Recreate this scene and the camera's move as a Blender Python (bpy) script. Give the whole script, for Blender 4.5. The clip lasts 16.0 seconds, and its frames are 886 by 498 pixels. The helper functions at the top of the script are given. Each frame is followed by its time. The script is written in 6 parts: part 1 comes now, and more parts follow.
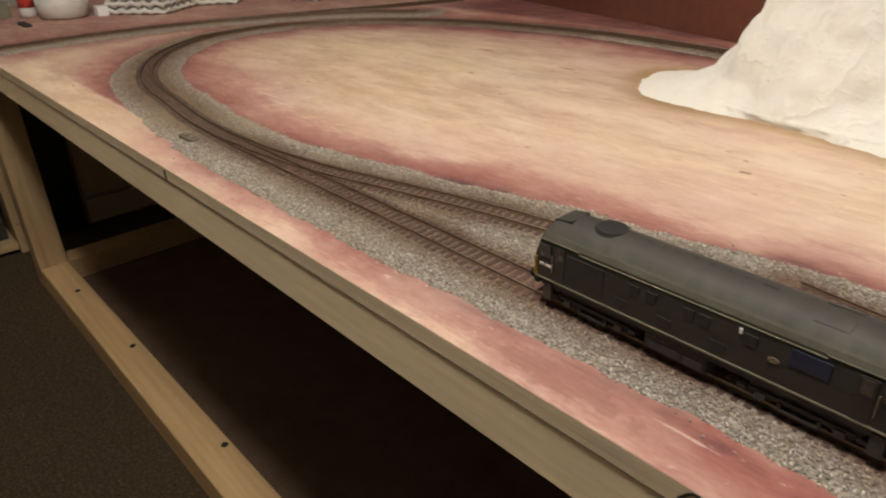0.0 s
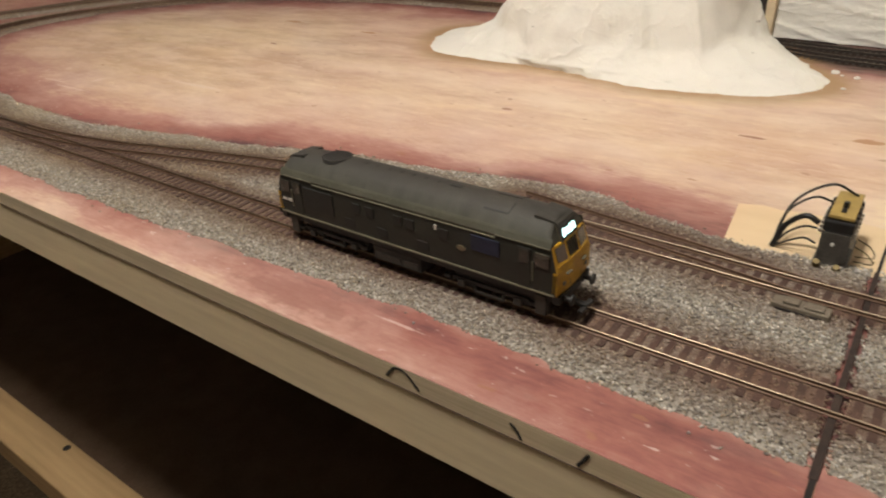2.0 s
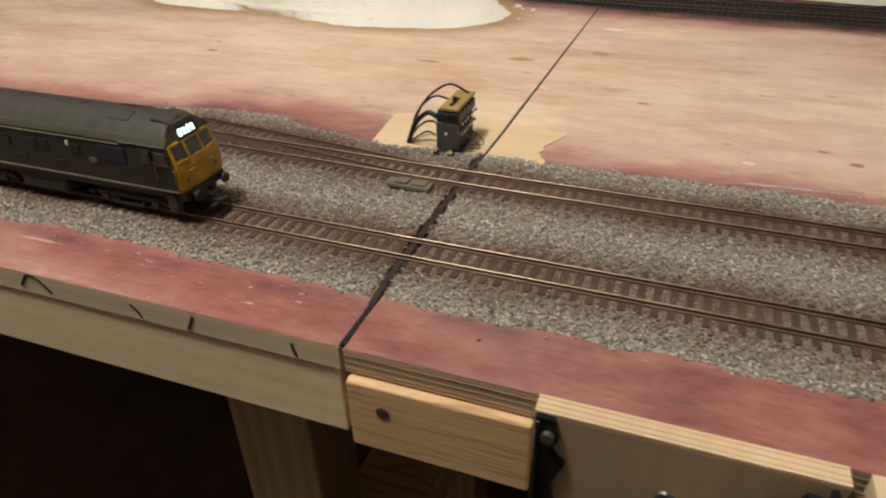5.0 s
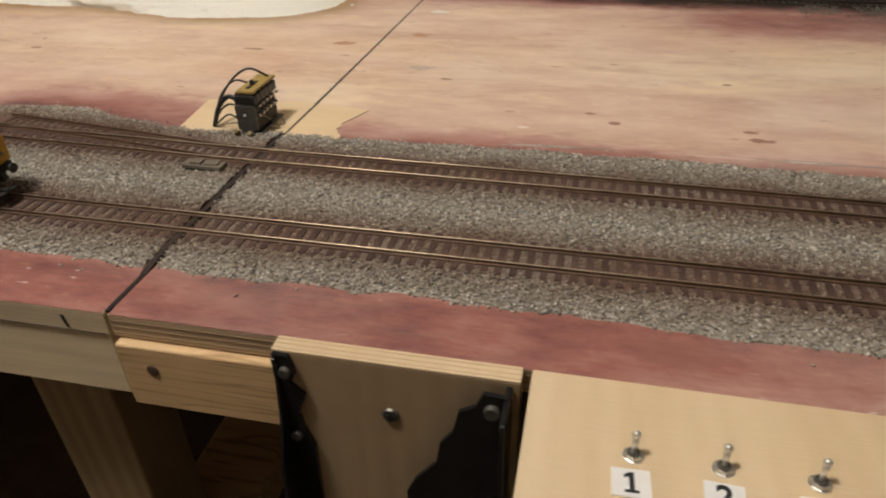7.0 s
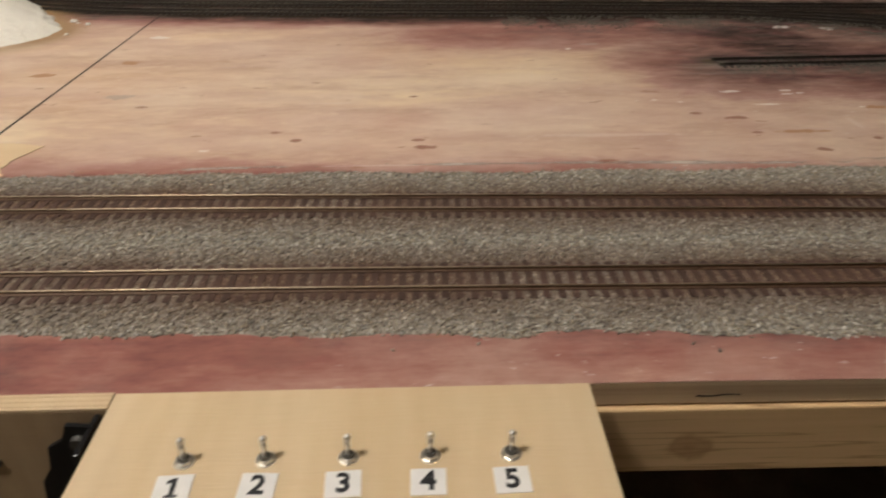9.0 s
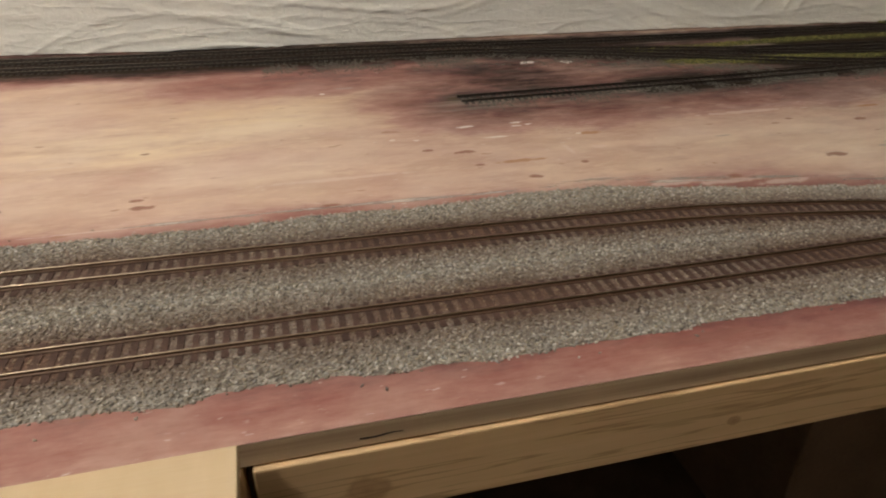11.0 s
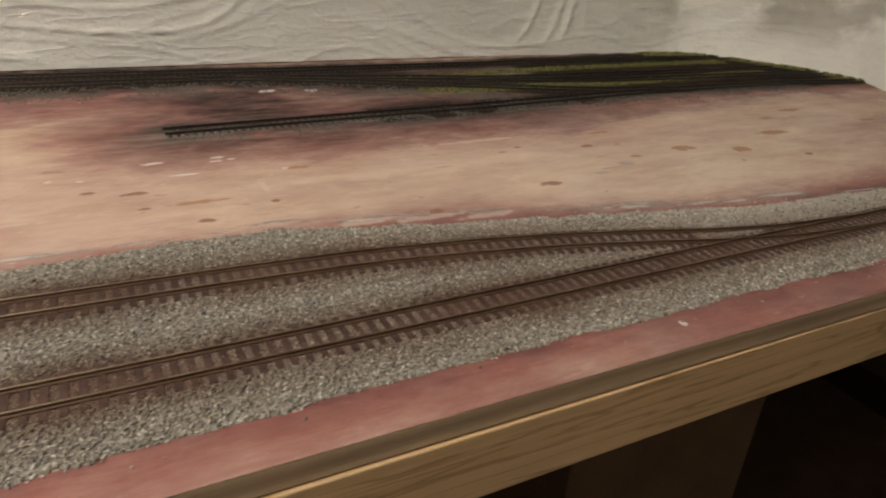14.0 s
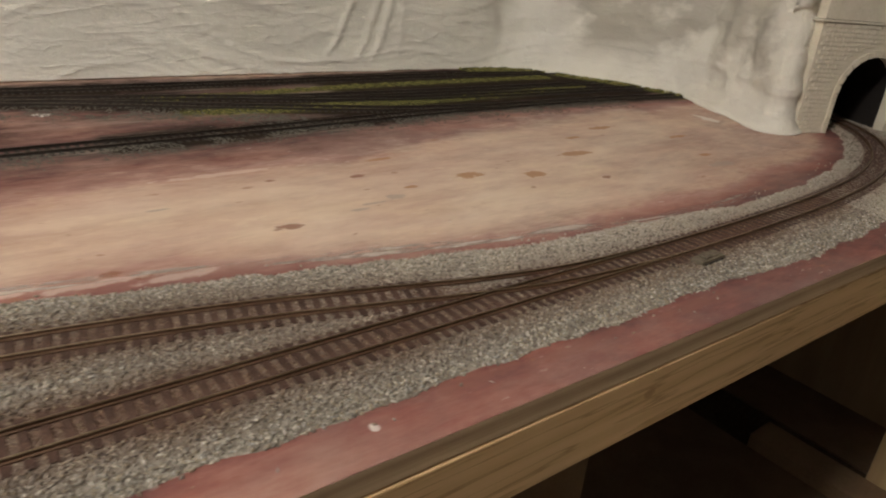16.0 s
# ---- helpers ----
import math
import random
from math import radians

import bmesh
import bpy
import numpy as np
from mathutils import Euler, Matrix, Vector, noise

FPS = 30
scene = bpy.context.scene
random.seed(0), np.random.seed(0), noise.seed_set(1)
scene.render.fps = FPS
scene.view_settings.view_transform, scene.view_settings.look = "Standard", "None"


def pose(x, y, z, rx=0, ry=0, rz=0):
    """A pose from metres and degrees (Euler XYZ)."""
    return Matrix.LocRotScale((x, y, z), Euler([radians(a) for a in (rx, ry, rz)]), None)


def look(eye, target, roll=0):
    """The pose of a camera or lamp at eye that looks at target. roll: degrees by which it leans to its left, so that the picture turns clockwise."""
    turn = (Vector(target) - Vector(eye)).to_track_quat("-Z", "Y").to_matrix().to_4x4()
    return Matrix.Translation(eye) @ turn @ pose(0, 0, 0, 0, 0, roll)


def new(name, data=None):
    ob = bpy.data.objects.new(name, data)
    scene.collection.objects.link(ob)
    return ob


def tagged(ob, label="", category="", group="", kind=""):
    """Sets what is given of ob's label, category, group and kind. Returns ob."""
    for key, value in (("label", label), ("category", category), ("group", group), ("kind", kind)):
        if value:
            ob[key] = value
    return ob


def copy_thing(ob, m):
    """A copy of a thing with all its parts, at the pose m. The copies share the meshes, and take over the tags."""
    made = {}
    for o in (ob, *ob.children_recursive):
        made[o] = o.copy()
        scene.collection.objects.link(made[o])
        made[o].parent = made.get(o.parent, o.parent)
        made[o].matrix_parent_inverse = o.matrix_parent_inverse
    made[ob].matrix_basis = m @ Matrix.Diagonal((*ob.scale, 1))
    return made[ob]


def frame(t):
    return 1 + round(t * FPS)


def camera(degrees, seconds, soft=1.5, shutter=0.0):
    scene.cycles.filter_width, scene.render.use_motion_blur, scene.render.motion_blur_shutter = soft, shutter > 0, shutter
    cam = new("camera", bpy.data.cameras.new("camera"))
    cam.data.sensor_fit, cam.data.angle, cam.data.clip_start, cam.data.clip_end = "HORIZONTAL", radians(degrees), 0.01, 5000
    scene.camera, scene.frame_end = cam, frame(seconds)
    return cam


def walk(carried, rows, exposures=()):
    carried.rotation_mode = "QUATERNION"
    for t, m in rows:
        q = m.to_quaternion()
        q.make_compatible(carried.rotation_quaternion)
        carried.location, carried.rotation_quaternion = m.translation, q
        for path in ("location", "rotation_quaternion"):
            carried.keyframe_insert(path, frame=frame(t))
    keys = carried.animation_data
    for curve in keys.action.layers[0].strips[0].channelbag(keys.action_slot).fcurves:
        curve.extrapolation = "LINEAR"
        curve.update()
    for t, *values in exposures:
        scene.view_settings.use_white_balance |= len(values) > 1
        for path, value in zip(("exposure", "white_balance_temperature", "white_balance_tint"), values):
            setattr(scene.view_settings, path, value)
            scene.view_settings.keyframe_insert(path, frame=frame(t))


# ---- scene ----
cam = camera(66.6, 16.0, soft=2.0, shutter=0.4)
PATH = [
    (0, (-0.0932, -0.2084, 1.1200), (-1.0889, 0.6765, 0.4303), -1.64),
    (0.5, (-0.0742, -0.2010, 1.1144), (-1.0237, 0.7256, 0.4144), -2.52),
    (1, (-0.0465, -0.1927, 1.1100), (-0.9473, 0.7748, 0.4011), -2.91),
    (1.5, (-0.0195, -0.1905, 1.1095), (-0.8616, 0.8181, 0.3859), -3.18),
    (2, (-0.0002, -0.1866, 1.1054), (-0.7942, 0.8523, 0.3705), -3.48),
    (2.5, (0.0208, -0.1794, 1.0992), (-0.7131, 0.8952, 0.3531), -3.44),
    (3, (0.0375, -0.1739, 1.0944), (-0.6508, 0.9227, 0.3369), -3.25),
    (3.5, (0.0568, -0.1706, 1.0884), (-0.5870, 0.9450, 0.3197), -2.86),
    (4, (0.0821, -0.1691, 1.0856), (-0.5014, 0.9712, 0.3052), -2.66),
    (4.5, (0.1011, -0.1777, 1.0846), (-0.4137, 0.9875, 0.2926), -1.99),
    (7, (0.2059, -0.2002, 1.0894), (-0.0809, 1.0189, 0.2638), -1.65),
    (7.5, (0.2298, -0.2032, 1.0881), (-0.0114, 1.0257, 0.2625), -1.53),
    (8, (0.2549, -0.2055, 1.0889), (0.0705, 1.0360, 0.2675), -1.25),
    (8.5, (0.28513, -0.20553, 1.09197), (0.17100, 1.04637, 0.27361), -1.398),
    (9, (0.31749, -0.20436, 1.09732), (0.35706, 1.06088, 0.29259), -0.046),
    (9.5, (0.33937, -0.20779, 1.10535), (0.47105, 1.06890, 0.32900), 0.209),
    (10, (0.36418, -0.21707, 1.10486), (0.57331, 1.05981, 0.34601), 0.072),
    (12.5, (0.4727, -0.2020, 1.0988), (0.9716, 1.0275, 0.3992), 2.47),
    (13, (0.4979, -0.2005, 1.0970), (1.0448, 1.0155, 0.4099), 3.07),
    (13.5, (0.5236, -0.1990, 1.0950), (1.1193, 1.0013, 0.4210), 3.31),
    (14, (0.5475, -0.1936, 1.0868), (1.1919, 0.9867, 0.4223), 3.71),
    (14.5, (0.5797, -0.1910, 1.0863), (1.2760, 0.9646, 0.4307), 4.26),
    (15, (0.6127, -0.1791, 1.0829), (1.3628, 0.9486, 0.4380), 4.85),
    (15.5, (0.6512, -0.1727, 1.0848), (1.4524, 0.9267, 0.4527), 5.04),
    (16, (0.6929, -0.1658, 1.0760), (1.5422, 0.9059, 0.4594), 5.14),
]
EXPOSURES = [(0, 0.06), (2.5, 0.0), (4.5, -0.03), (8, -0.23), (10, -0.16), (12.5, 0.11), (14, 0.11), (16, 0.26)]
walk(cam, [(t, look(eye, target, roll)) for t, eye, target, roll in PATH], EXPOSURES)

# ---------------------------------------------------------------- light
TOP = 0.9            # height of the baseboard surface
FLOOR = 0.348        # the carpet; the layout stands low over it
world = bpy.data.worlds.new("room_air")
world.use_nodes = True
world.node_tree.nodes["Background"].inputs[0].default_value = (0.9, 0.75, 0.55, 1)
world.node_tree.nodes["Background"].inputs[1].default_value = 0.02
scene.world = world


def lamp_point(name, where, watts, colour, radius):
    data = bpy.data.lights.new(name, "POINT")
    data.energy, data.color, data.shadow_soft_size = watts, colour, radius
    ob = new(name, data)
    ob.location = where
    return ob


lamp_point("bulb", (-0.36, -0.22, 2.2), 60, (1.0, 0.950, 0.890), 0.11)


# ---------------------------------------------------------------- materials
def nodes_of(name):
    m = bpy.data.materials.new(name)
    m.use_nodes = True
    nt = m.node_tree
    return m, nt, nt.nodes["Principled BSDF"]


def add(nt, kind, **settings):
    n = nt.nodes.new(kind)
    for k, v in settings.items():
        if k in n.inputs:
            n.inputs[k].default_value = v
    return n


def noise_node(nt, vec, scale, detail=4.0, rough=0.55, stretch=None):
    if stretch:
        mp = nt.nodes.new("ShaderNodeMapping")
        mp.inputs["Scale"].default_value = stretch
        nt.links.new(vec, mp.inputs["Vector"])
        vec = mp.outputs["Vector"]
    n = nt.nodes.new("ShaderNodeTexNoise")
    n.inputs["Scale"].default_value = scale
    n.inputs["Detail"].default_value = detail
    n.inputs["Roughness"].default_value = rough
    nt.links.new(vec, n.inputs["Vector"])
    return n.outputs["Fac"]


def ramp(nt, fac, stops):
    r = nt.nodes.new("ShaderNodeValToRGB")
    e = r.color_ramp.elements
    while len(e) < len(stops):
        e.new(0.5)
    for el, (p, c) in zip(e, stops):
        el.position, el.color = p, (*c, 1)
    nt.links.new(fac, r.inputs["Fac"])
    return r.outputs["Color"]


def mix(nt, fac, a, b, blend="MIX"):
    n = nt.nodes.new("ShaderNodeMix")
    n.data_type, n.blend_type = "RGBA", blend
    for sock, v in ((n.inputs["Factor"], fac), (n.inputs[6], a), (n.inputs[7], b)):
        if isinstance(v, (int, float)):
            sock.default_value = v
        elif isinstance(v, tuple):
            sock.default_value = (*v, 1)
        else:
            nt.links.new(v, sock)
    return n.outputs[2]


def math_node(nt, op, a, b=0.0, clamp=False):
    n = nt.nodes.new("ShaderNodeMath")
    n.operation, n.use_clamp = op, clamp
    for sock, v in zip(n.inputs, (a, b)):
        if isinstance(v, (int, float)):
            sock.default_value = v
        else:
            nt.links.new(v, sock)
    return n.outputs[0]


def bump(nt, bsdf, height, strength, distance):
    b = nt.nodes.new("ShaderNodeBump")
    b.inputs["Strength"].default_value, b.inputs["Distance"].default_value = strength, distance
    nt.links.new(height, b.inputs["Height"])
    nt.links.new(b.outputs["Normal"], bsdf.inputs["Normal"])


def coords(nt, kind="Object"):
    return nt.nodes.new("ShaderNodeTexCoord").outputs[kind]


def place(nt):
    return nt.nodes.new("ShaderNodeNewGeometry").outputs["Position"]


def plain(name, a, b, rough=0.6, metal=0.0, scale=60.0, fine=400.0, relief=0.0002, spec=0.5, rand=0.0):
    """A surface that varies between colours a and b at two scales."""
    m, nt, p = nodes_of(name)
    v = coords(nt)
    big, small = noise_node(nt, v, scale), noise_node(nt, v, fine, 2.0)
    f = math_node(nt, "ADD", math_node(nt, "MULTIPLY", big, 0.65), math_node(nt, "MULTIPLY", small, 0.35))
    col = ramp(nt, f, [(0.35, a), (0.65, b)])
    if rand:
        r = nt.nodes.new("ShaderNodeObjectInfo").outputs["Random"]
        col = mix(nt, math_node(nt, "MULTIPLY", r, rand), col, tuple(0.45 * c for c in a))
    nt.links.new(col, p.inputs["Base Color"])
    rr = nt.nodes.new("ShaderNodeMapRange")
    rr.inputs["To Min"].default_value, rr.inputs["To Max"].default_value = max(rough - 0.1, 0.05), min(rough + 0.12, 1)
    nt.links.new(big, rr.inputs["Value"])
    nt.links.new(rr.outputs["Result"], p.inputs["Roughness"])
    p.inputs["Metallic"].default_value = metal
    p.inputs["Specular IOR Level"].default_value = spec
    if relief:
        bump(nt, p, small, 0.6, relief)
    return m


def wood(name, a, b, stretch=(1.2, 16, 16), scale=6.0, rough=0.6, knots=True, bands="Z", rings=0.28, spots=(), lines=0.0):
    """Softwood with grain along x."""
    m, nt, p = nodes_of(name)
    v = coords(nt)
    g = noise_node(nt, v, scale, 5, 0.6, stretch)
    fine = noise_node(nt, v, scale * 14, 3, 0.6, (1.0, 18, 18))
    w = nt.nodes.new("ShaderNodeTexWave")
    w.inputs["Scale"].default_value, w.inputs["Distortion"].default_value = 26.0, 3.0
    w.inputs["Detail"].default_value, w.inputs["Detail Scale"].default_value = 2.0, 1.2
    w.bands_direction = bands
    mp = nt.nodes.new("ShaderNodeMapping")
    mp.inputs["Scale"].default_value = (0.07, 1, 1) if bands == "Z" else (1, 1, 0.07)
    nt.links.new(v, mp.inputs["Vector"])
    nt.links.new(mp.outputs["Vector"], w.inputs["Vector"])
    f = math_node(nt, "ADD", math_node(nt, "MULTIPLY", g, 0.6), math_node(nt, "MULTIPLY", w.outputs["Fac"], rings))
    f = math_node(nt, "ADD", f, math_node(nt, "MULTIPLY", fine, 0.16))
    col = ramp(nt, f, [(0.28, b), (0.5, tuple((x + y) / 2 for x, y in zip(a, b))), (0.72, a)])
    if knots:
        vo = nt.nodes.new("ShaderNodeTexVoronoi")
        vo.inputs["Scale"].default_value = 5.0
        mp2 = nt.nodes.new("ShaderNodeMapping")
        mp2.inputs["Scale"].default_value = (1.0, 2.2, 2.2)
        nt.links.new(v, mp2.inputs["Vector"])
        nt.links.new(mp2.outputs["Vector"], vo.inputs["Vector"])
        k = nt.nodes.new("ShaderNodeMapRange")
        k.inputs["From Min"].default_value, k.inputs["From Max"].default_value = 0.035, 0.075
        k.inputs["To Min"].default_value, k.inputs["To Max"].default_value = 0.75, 0.0
        nt.links.new(vo.outputs["Distance"], k.inputs["Value"])
        col = mix(nt, k.outputs["Result"], col, (b[0] * 0.35, b[1] * 0.28, b[2] * 0.22))
    if lines:
        late = noise_node(nt, v, 3.0, 4, 0.55, (1.0, 9, 26))
        late = ramp(nt, math_node(nt, "PINGPONG", math_node(nt, "MULTIPLY", late, 14.0), 1.0), [(0.0, (1, 1, 1)), (0.30, (0, 0, 0))])
        col = mix(nt, math_node(nt, "MULTIPLY", late, lines), col, (b[0] * 0.5, b[1] * 0.42, b[2] * 0.34))
    if spots:
        sx = nt.nodes.new("ShaderNodeSeparateXYZ")
        nt.links.new(v, sx.inputs["Vector"])
        warp = math_node(nt, "MULTIPLY", math_node(nt, "SUBTRACT", noise_node(nt, v, 140.0, 4, 0.6), 0.5), 0.9)
    for x, z, rx, rz in spots:
        dx = math_node(nt, "DIVIDE", math_node(nt, "SUBTRACT", sx.outputs["X"], x), rx)
        dz = math_node(nt, "DIVIDE", math_node(nt, "SUBTRACT", sx.outputs["Z"], z), rz)
        d = math_node(nt, "ADD", math_node(nt, "SQRT", math_node(nt, "ADD", math_node(nt, "MULTIPLY", dx, dx), math_node(nt, "MULTIPLY", dz, dz)), 0.0), warp)
        k = ramp(nt, d, [(0.0, (0.85, 0.85, 0.85)), (0.45, (0.55, 0.55, 0.55)), (0.62, (0.70, 0.70, 0.70)), (1.0, (0, 0, 0))])
        col = mix(nt, k, col, (b[0] * 0.55, b[1] * 0.48, b[2] * 0.42))
    nt.links.new(col, p.inputs["Base Color"])
    p.inputs["Roughness"].default_value = rough
    p.inputs["Specular IOR Level"].default_value = 0.3
    bump(nt, p, fine, 0.35, 0.0004)
    return m


def glow(name, colour, power):
    m, nt, p = nodes_of(name)
    p.inputs["Base Color"].default_value = (*colour, 1)
    p.inputs["Emission Color"].default_value = (*colour, 1)
    p.inputs["Emission Strength"].default_value = power
    return m


def table_paint():
    """Plywood with a pale flesh coat, red-brown overspray round the tracks (attribute) and knots and filler marks."""
    m, nt, p = nodes_of("painted_plywood")
    v = place(nt)
    grain = noise_node(nt, v, 5.0, 6, 0.62, (1.0, 4.5, 4.5))
    fine = noise_node(nt, v, 60.0, 4, 0.6, (1.0, 7, 7))
    blot = noise_node(nt, v, 7.0, 5, 0.6, (0.7, 1.3, 1))
    f = math_node(nt, "ADD", math_node(nt, "MULTIPLY", grain, 0.55), math_node(nt, "MULTIPLY", fine, 0.45))
    pale = ramp(nt, f, [(0.36, (0.555, 0.372, 0.272)), (0.50, (0.655, 0.478, 0.355)), (0.64, (0.725, 0.568, 0.430))])
    cloud = noise_node(nt, v, 17.0, 6, 0.65, (0.55, 1.6, 1))
    pale = mix(nt, math_node(nt, "MULTIPLY", ramp(nt, cloud, [(0.50, (0, 0, 0)), (0.68, (1, 1, 1))]), 0.6), pale, (0.74, 0.60, 0.46))
    pale = mix(nt, math_node(nt, "MULTIPLY", ramp(nt, cloud, [(0.34, (1, 1, 1)), (0.47, (0, 0, 0))]), 0.5), pale, (0.47, 0.29, 0.20))
    pink = ramp(nt, blot, [(0.44, (0.0, 0.0, 0.0)), (0.60, (1, 1, 1))])
    pale = mix(nt, math_node(nt, "MULTIPLY", pink, 0.42), pale, (0.55, 0.325, 0.27))
    cream = ramp(nt, noise_node(nt, v, 3.6, 6, 0.66, (0.6, 1.7, 1)), [(0.49, (0, 0, 0)), (0.60, (1, 1, 1))])
    pale = mix(nt, math_node(nt, "MULTIPLY", cream, 0.75), pale, (0.845, 0.69, 0.475))
    amber = ramp(nt, noise_node(nt, v, 3.1, 5, 0.62, (0.8, 1.5, 1)), [(0.50, (0, 0, 0)), (0.66, (1, 1, 1))])
    pale = mix(nt, math_node(nt, "MULTIPLY", amber, 0.45), pale, (0.66, 0.445, 0.245))
    px = nt.nodes.new("ShaderNodeSeparateXYZ")
    nt.links.new(v, px.inputs["Vector"])
    second = nt.nodes.new("ShaderNodeMapRange")
    second.inputs["From Min"].default_value, second.inputs["From Max"].default_value = 0.50, 1.05
    second.inputs["To Max"].default_value = 0.55
    nt.links.new(px.outputs["X"], second.inputs["Value"])
    lilac = ramp(nt, cloud, [(0.36, (0.56, 0.395, 0.33)), (0.60, (0.74, 0.595, 0.50))])
    pale = mix(nt, second.outputs["Result"], pale, lilac)
    west = nt.nodes.new("ShaderNodeMapRange")
    west.inputs["From Min"].default_value, west.inputs["From Max"].default_value = -0.30, -1.1
    west.inputs["To Max"].default_value = 0.75
    nt.links.new(px.outputs["X"], west.inputs["Value"])
    pale = mix(nt, west.outputs["Result"], pale, ramp(nt, cloud, [(0.36, (0.42, 0.27, 0.16)), (0.60, (0.60, 0.43, 0.265))]))
    brush = noise_node(nt, v, 22.0, 8, 0.72, (0.50, 1.7, 1))
    pale = mix(nt, math_node(nt, "MULTIPLY", ramp(nt, brush, [(0.50, (0, 0, 0)), (0.62, (1, 1, 1))]), 0.42), pale, (0.80, 0.65, 0.50))
    pale = mix(nt, math_node(nt, "MULTIPLY", ramp(nt, brush, [(0.36, (1, 1, 1)), (0.47, (0, 0, 0))]), 0.36), pale, (0.53, 0.315, 0.255))
    dab = noise_node(nt, v, 75.0, 5, 0.7, (0.55, 1.4, 1))
    pale = mix(nt, math_node(nt, "MULTIPLY", ramp(nt, dab, [(0.56, (0, 0, 0)), (0.66, (1, 1, 1))]), 0.35), pale, (0.82, 0.69, 0.52))
    pale = mix(nt, math_node(nt, "MULTIPLY", ramp(nt, dab, [(0.32, (1, 1, 1)), (0.42, (0, 0, 0))]), 0.30), pale, (0.48, 0.29, 0.21))
    at = nt.nodes.new("ShaderNodeAttribute")
    at.attribute_name = "spray"
    sep = nt.nodes.new("ShaderNodeSeparateColor")
    nt.links.new(at.outputs["Color"], sep.inputs["Color"])
    mott = noise_node(nt, v, 34.0, 6, 0.68, (0.7, 1.3, 1))
    s = math_node(nt, "ADD", math_node(nt, "MULTIPLY", sep.outputs["Red"], math_node(nt, "ADD", 0.45, mott)), math_node(nt, "MULTIPLY", math_node(nt, "SUBTRACT", blot, 0.5), 0.34))
    s = math_node(nt, "ADD", s, math_node(nt, "MULTIPLY", math_node(nt, "SUBTRACT", mott, 0.5), 0.22))
    s = math_node(nt, "ADD", s, math_node(nt, "MULTIPLY", math_node(nt, "SUBTRACT", fine, 0.5), 0.30), True)
    red = ramp(nt, s, [(0.0, (0.56, 0.380, 0.298)), (0.35, (0.44, 0.244, 0.196)), (0.65, (0.310, 0.122, 0.099)), (0.85, (0.200, 0.074, 0.065)), (1.0, (0.105, 0.048, 0.050))])
    bloom = math_node(nt, "MULTIPLY", second.outputs["Result"], ramp(nt, noise_node(nt, v, 15.0, 7, 0.7, (0.6, 1.6, 1)), [(0.44, (0, 0, 0)), (0.58, (1, 1, 1))]))
    red = mix(nt, bloom, red, (0.185, 0.112, 0.108))
    fac = nt.nodes.new("ShaderNodeMapRange")
    fac.inputs["From Min"].default_value, fac.inputs["From Max"].default_value = 0.04, 0.40
    nt.links.new(s, fac.inputs["Value"])
    col = mix(nt, fac.outputs["Result"], pale, red)
    # plaster dust wiped along the board, in broken streaks and specks
    wipe = noise_node(nt, v, 10.0, 9, 0.68, (0.75, 1.5, 1))
    clear = math_node(nt, "SUBTRACT", 1.0, math_node(nt, "MULTIPLY", sep.outputs["Red"], 0.9), True)
    col = mix(nt, math_node(nt, "MULTIPLY", ramp(nt, wipe, [(0.47, (0, 0, 0)), (0.70, (1, 1, 1))]), math_node(nt, "MULTIPLY", clear, 0.62)), col, (0.80, 0.655, 0.54))
    speck = noise_node(nt, v, 170.0, 3, 0.5, (0.6, 1.5, 1))
    gate = ramp(nt, noise_node(nt, v, 8.0, 3), [(0.46, (0, 0, 0)), (0.60, (1, 1, 1))])
    col = mix(nt, math_node(nt, "MULTIPLY", ramp(nt, speck, [(0.66, (0, 0, 0)), (0.70, (1, 1, 1))]), math_node(nt, "MULTIPLY", gate, 0.5)), col, (0.74, 0.66, 0.60))
    drop = noise_node(nt, v, 60.0, 2, 0.5, (0.7, 1.4, 1))
    col = mix(nt, math_node(nt, "MULTIPLY", ramp(nt, drop, [(0.26, (1, 1, 1)), (0.30, (0, 0, 0))]), 0.6), col, (0.34, 0.16, 0.09))
    # dark weathered ground round the yard
    rag = math_node(nt, "ADD", math_node(nt, "MULTIPLY", math_node(nt, "SUBTRACT", fine, 0.5), 0.6), math_node(nt, "MULTIPLY", math_node(nt, "SUBTRACT", mott, 0.5), 1.1))
    g = math_node(nt, "ADD", sep.outputs["Green"], math_node(nt, "MULTIPLY", rag, math_node(nt, "MULTIPLY", sep.outputs["Green"], 1.6, True)), True)
    gcol = ramp(nt, noise_node(nt, v, 14.0, 7, 0.7, (0.3, 2.6, 1)), [(0.32, (0.022, 0.016, 0.013)), (0.48, (0.055, 0.040, 0.035)), (0.58, (0.13, 0.102, 0.088)), (0.70, (0.33, 0.29, 0.25))])
    g2 = nt.nodes.new("ShaderNodeMapRange")
    g2.inputs["From Min"].default_value, g2.inputs["From Max"].default_value = 0.12, 0.90
    nt.links.new(g, g2.inputs["Value"])
    under = nt.nodes.new("ShaderNodeMapRange")
    under.inputs["From Min"].default_value, under.inputs["From Max"].default_value = 0.84, 0.97
    nt.links.new(sep.outputs["Green"], under.inputs["Value"])
    gcol = mix(nt, under.outputs["Result"], gcol, (0.032, 0.023, 0.017))
    col = mix(nt, g2.outputs["Result"], col, gcol)
    # moss-yellow scatter between the sidings, brown size round the hill
    yl = math_node(nt, "MULTIPLY", sep.outputs["Blue"], math_node(nt, "ADD", fine, 0.35), True)
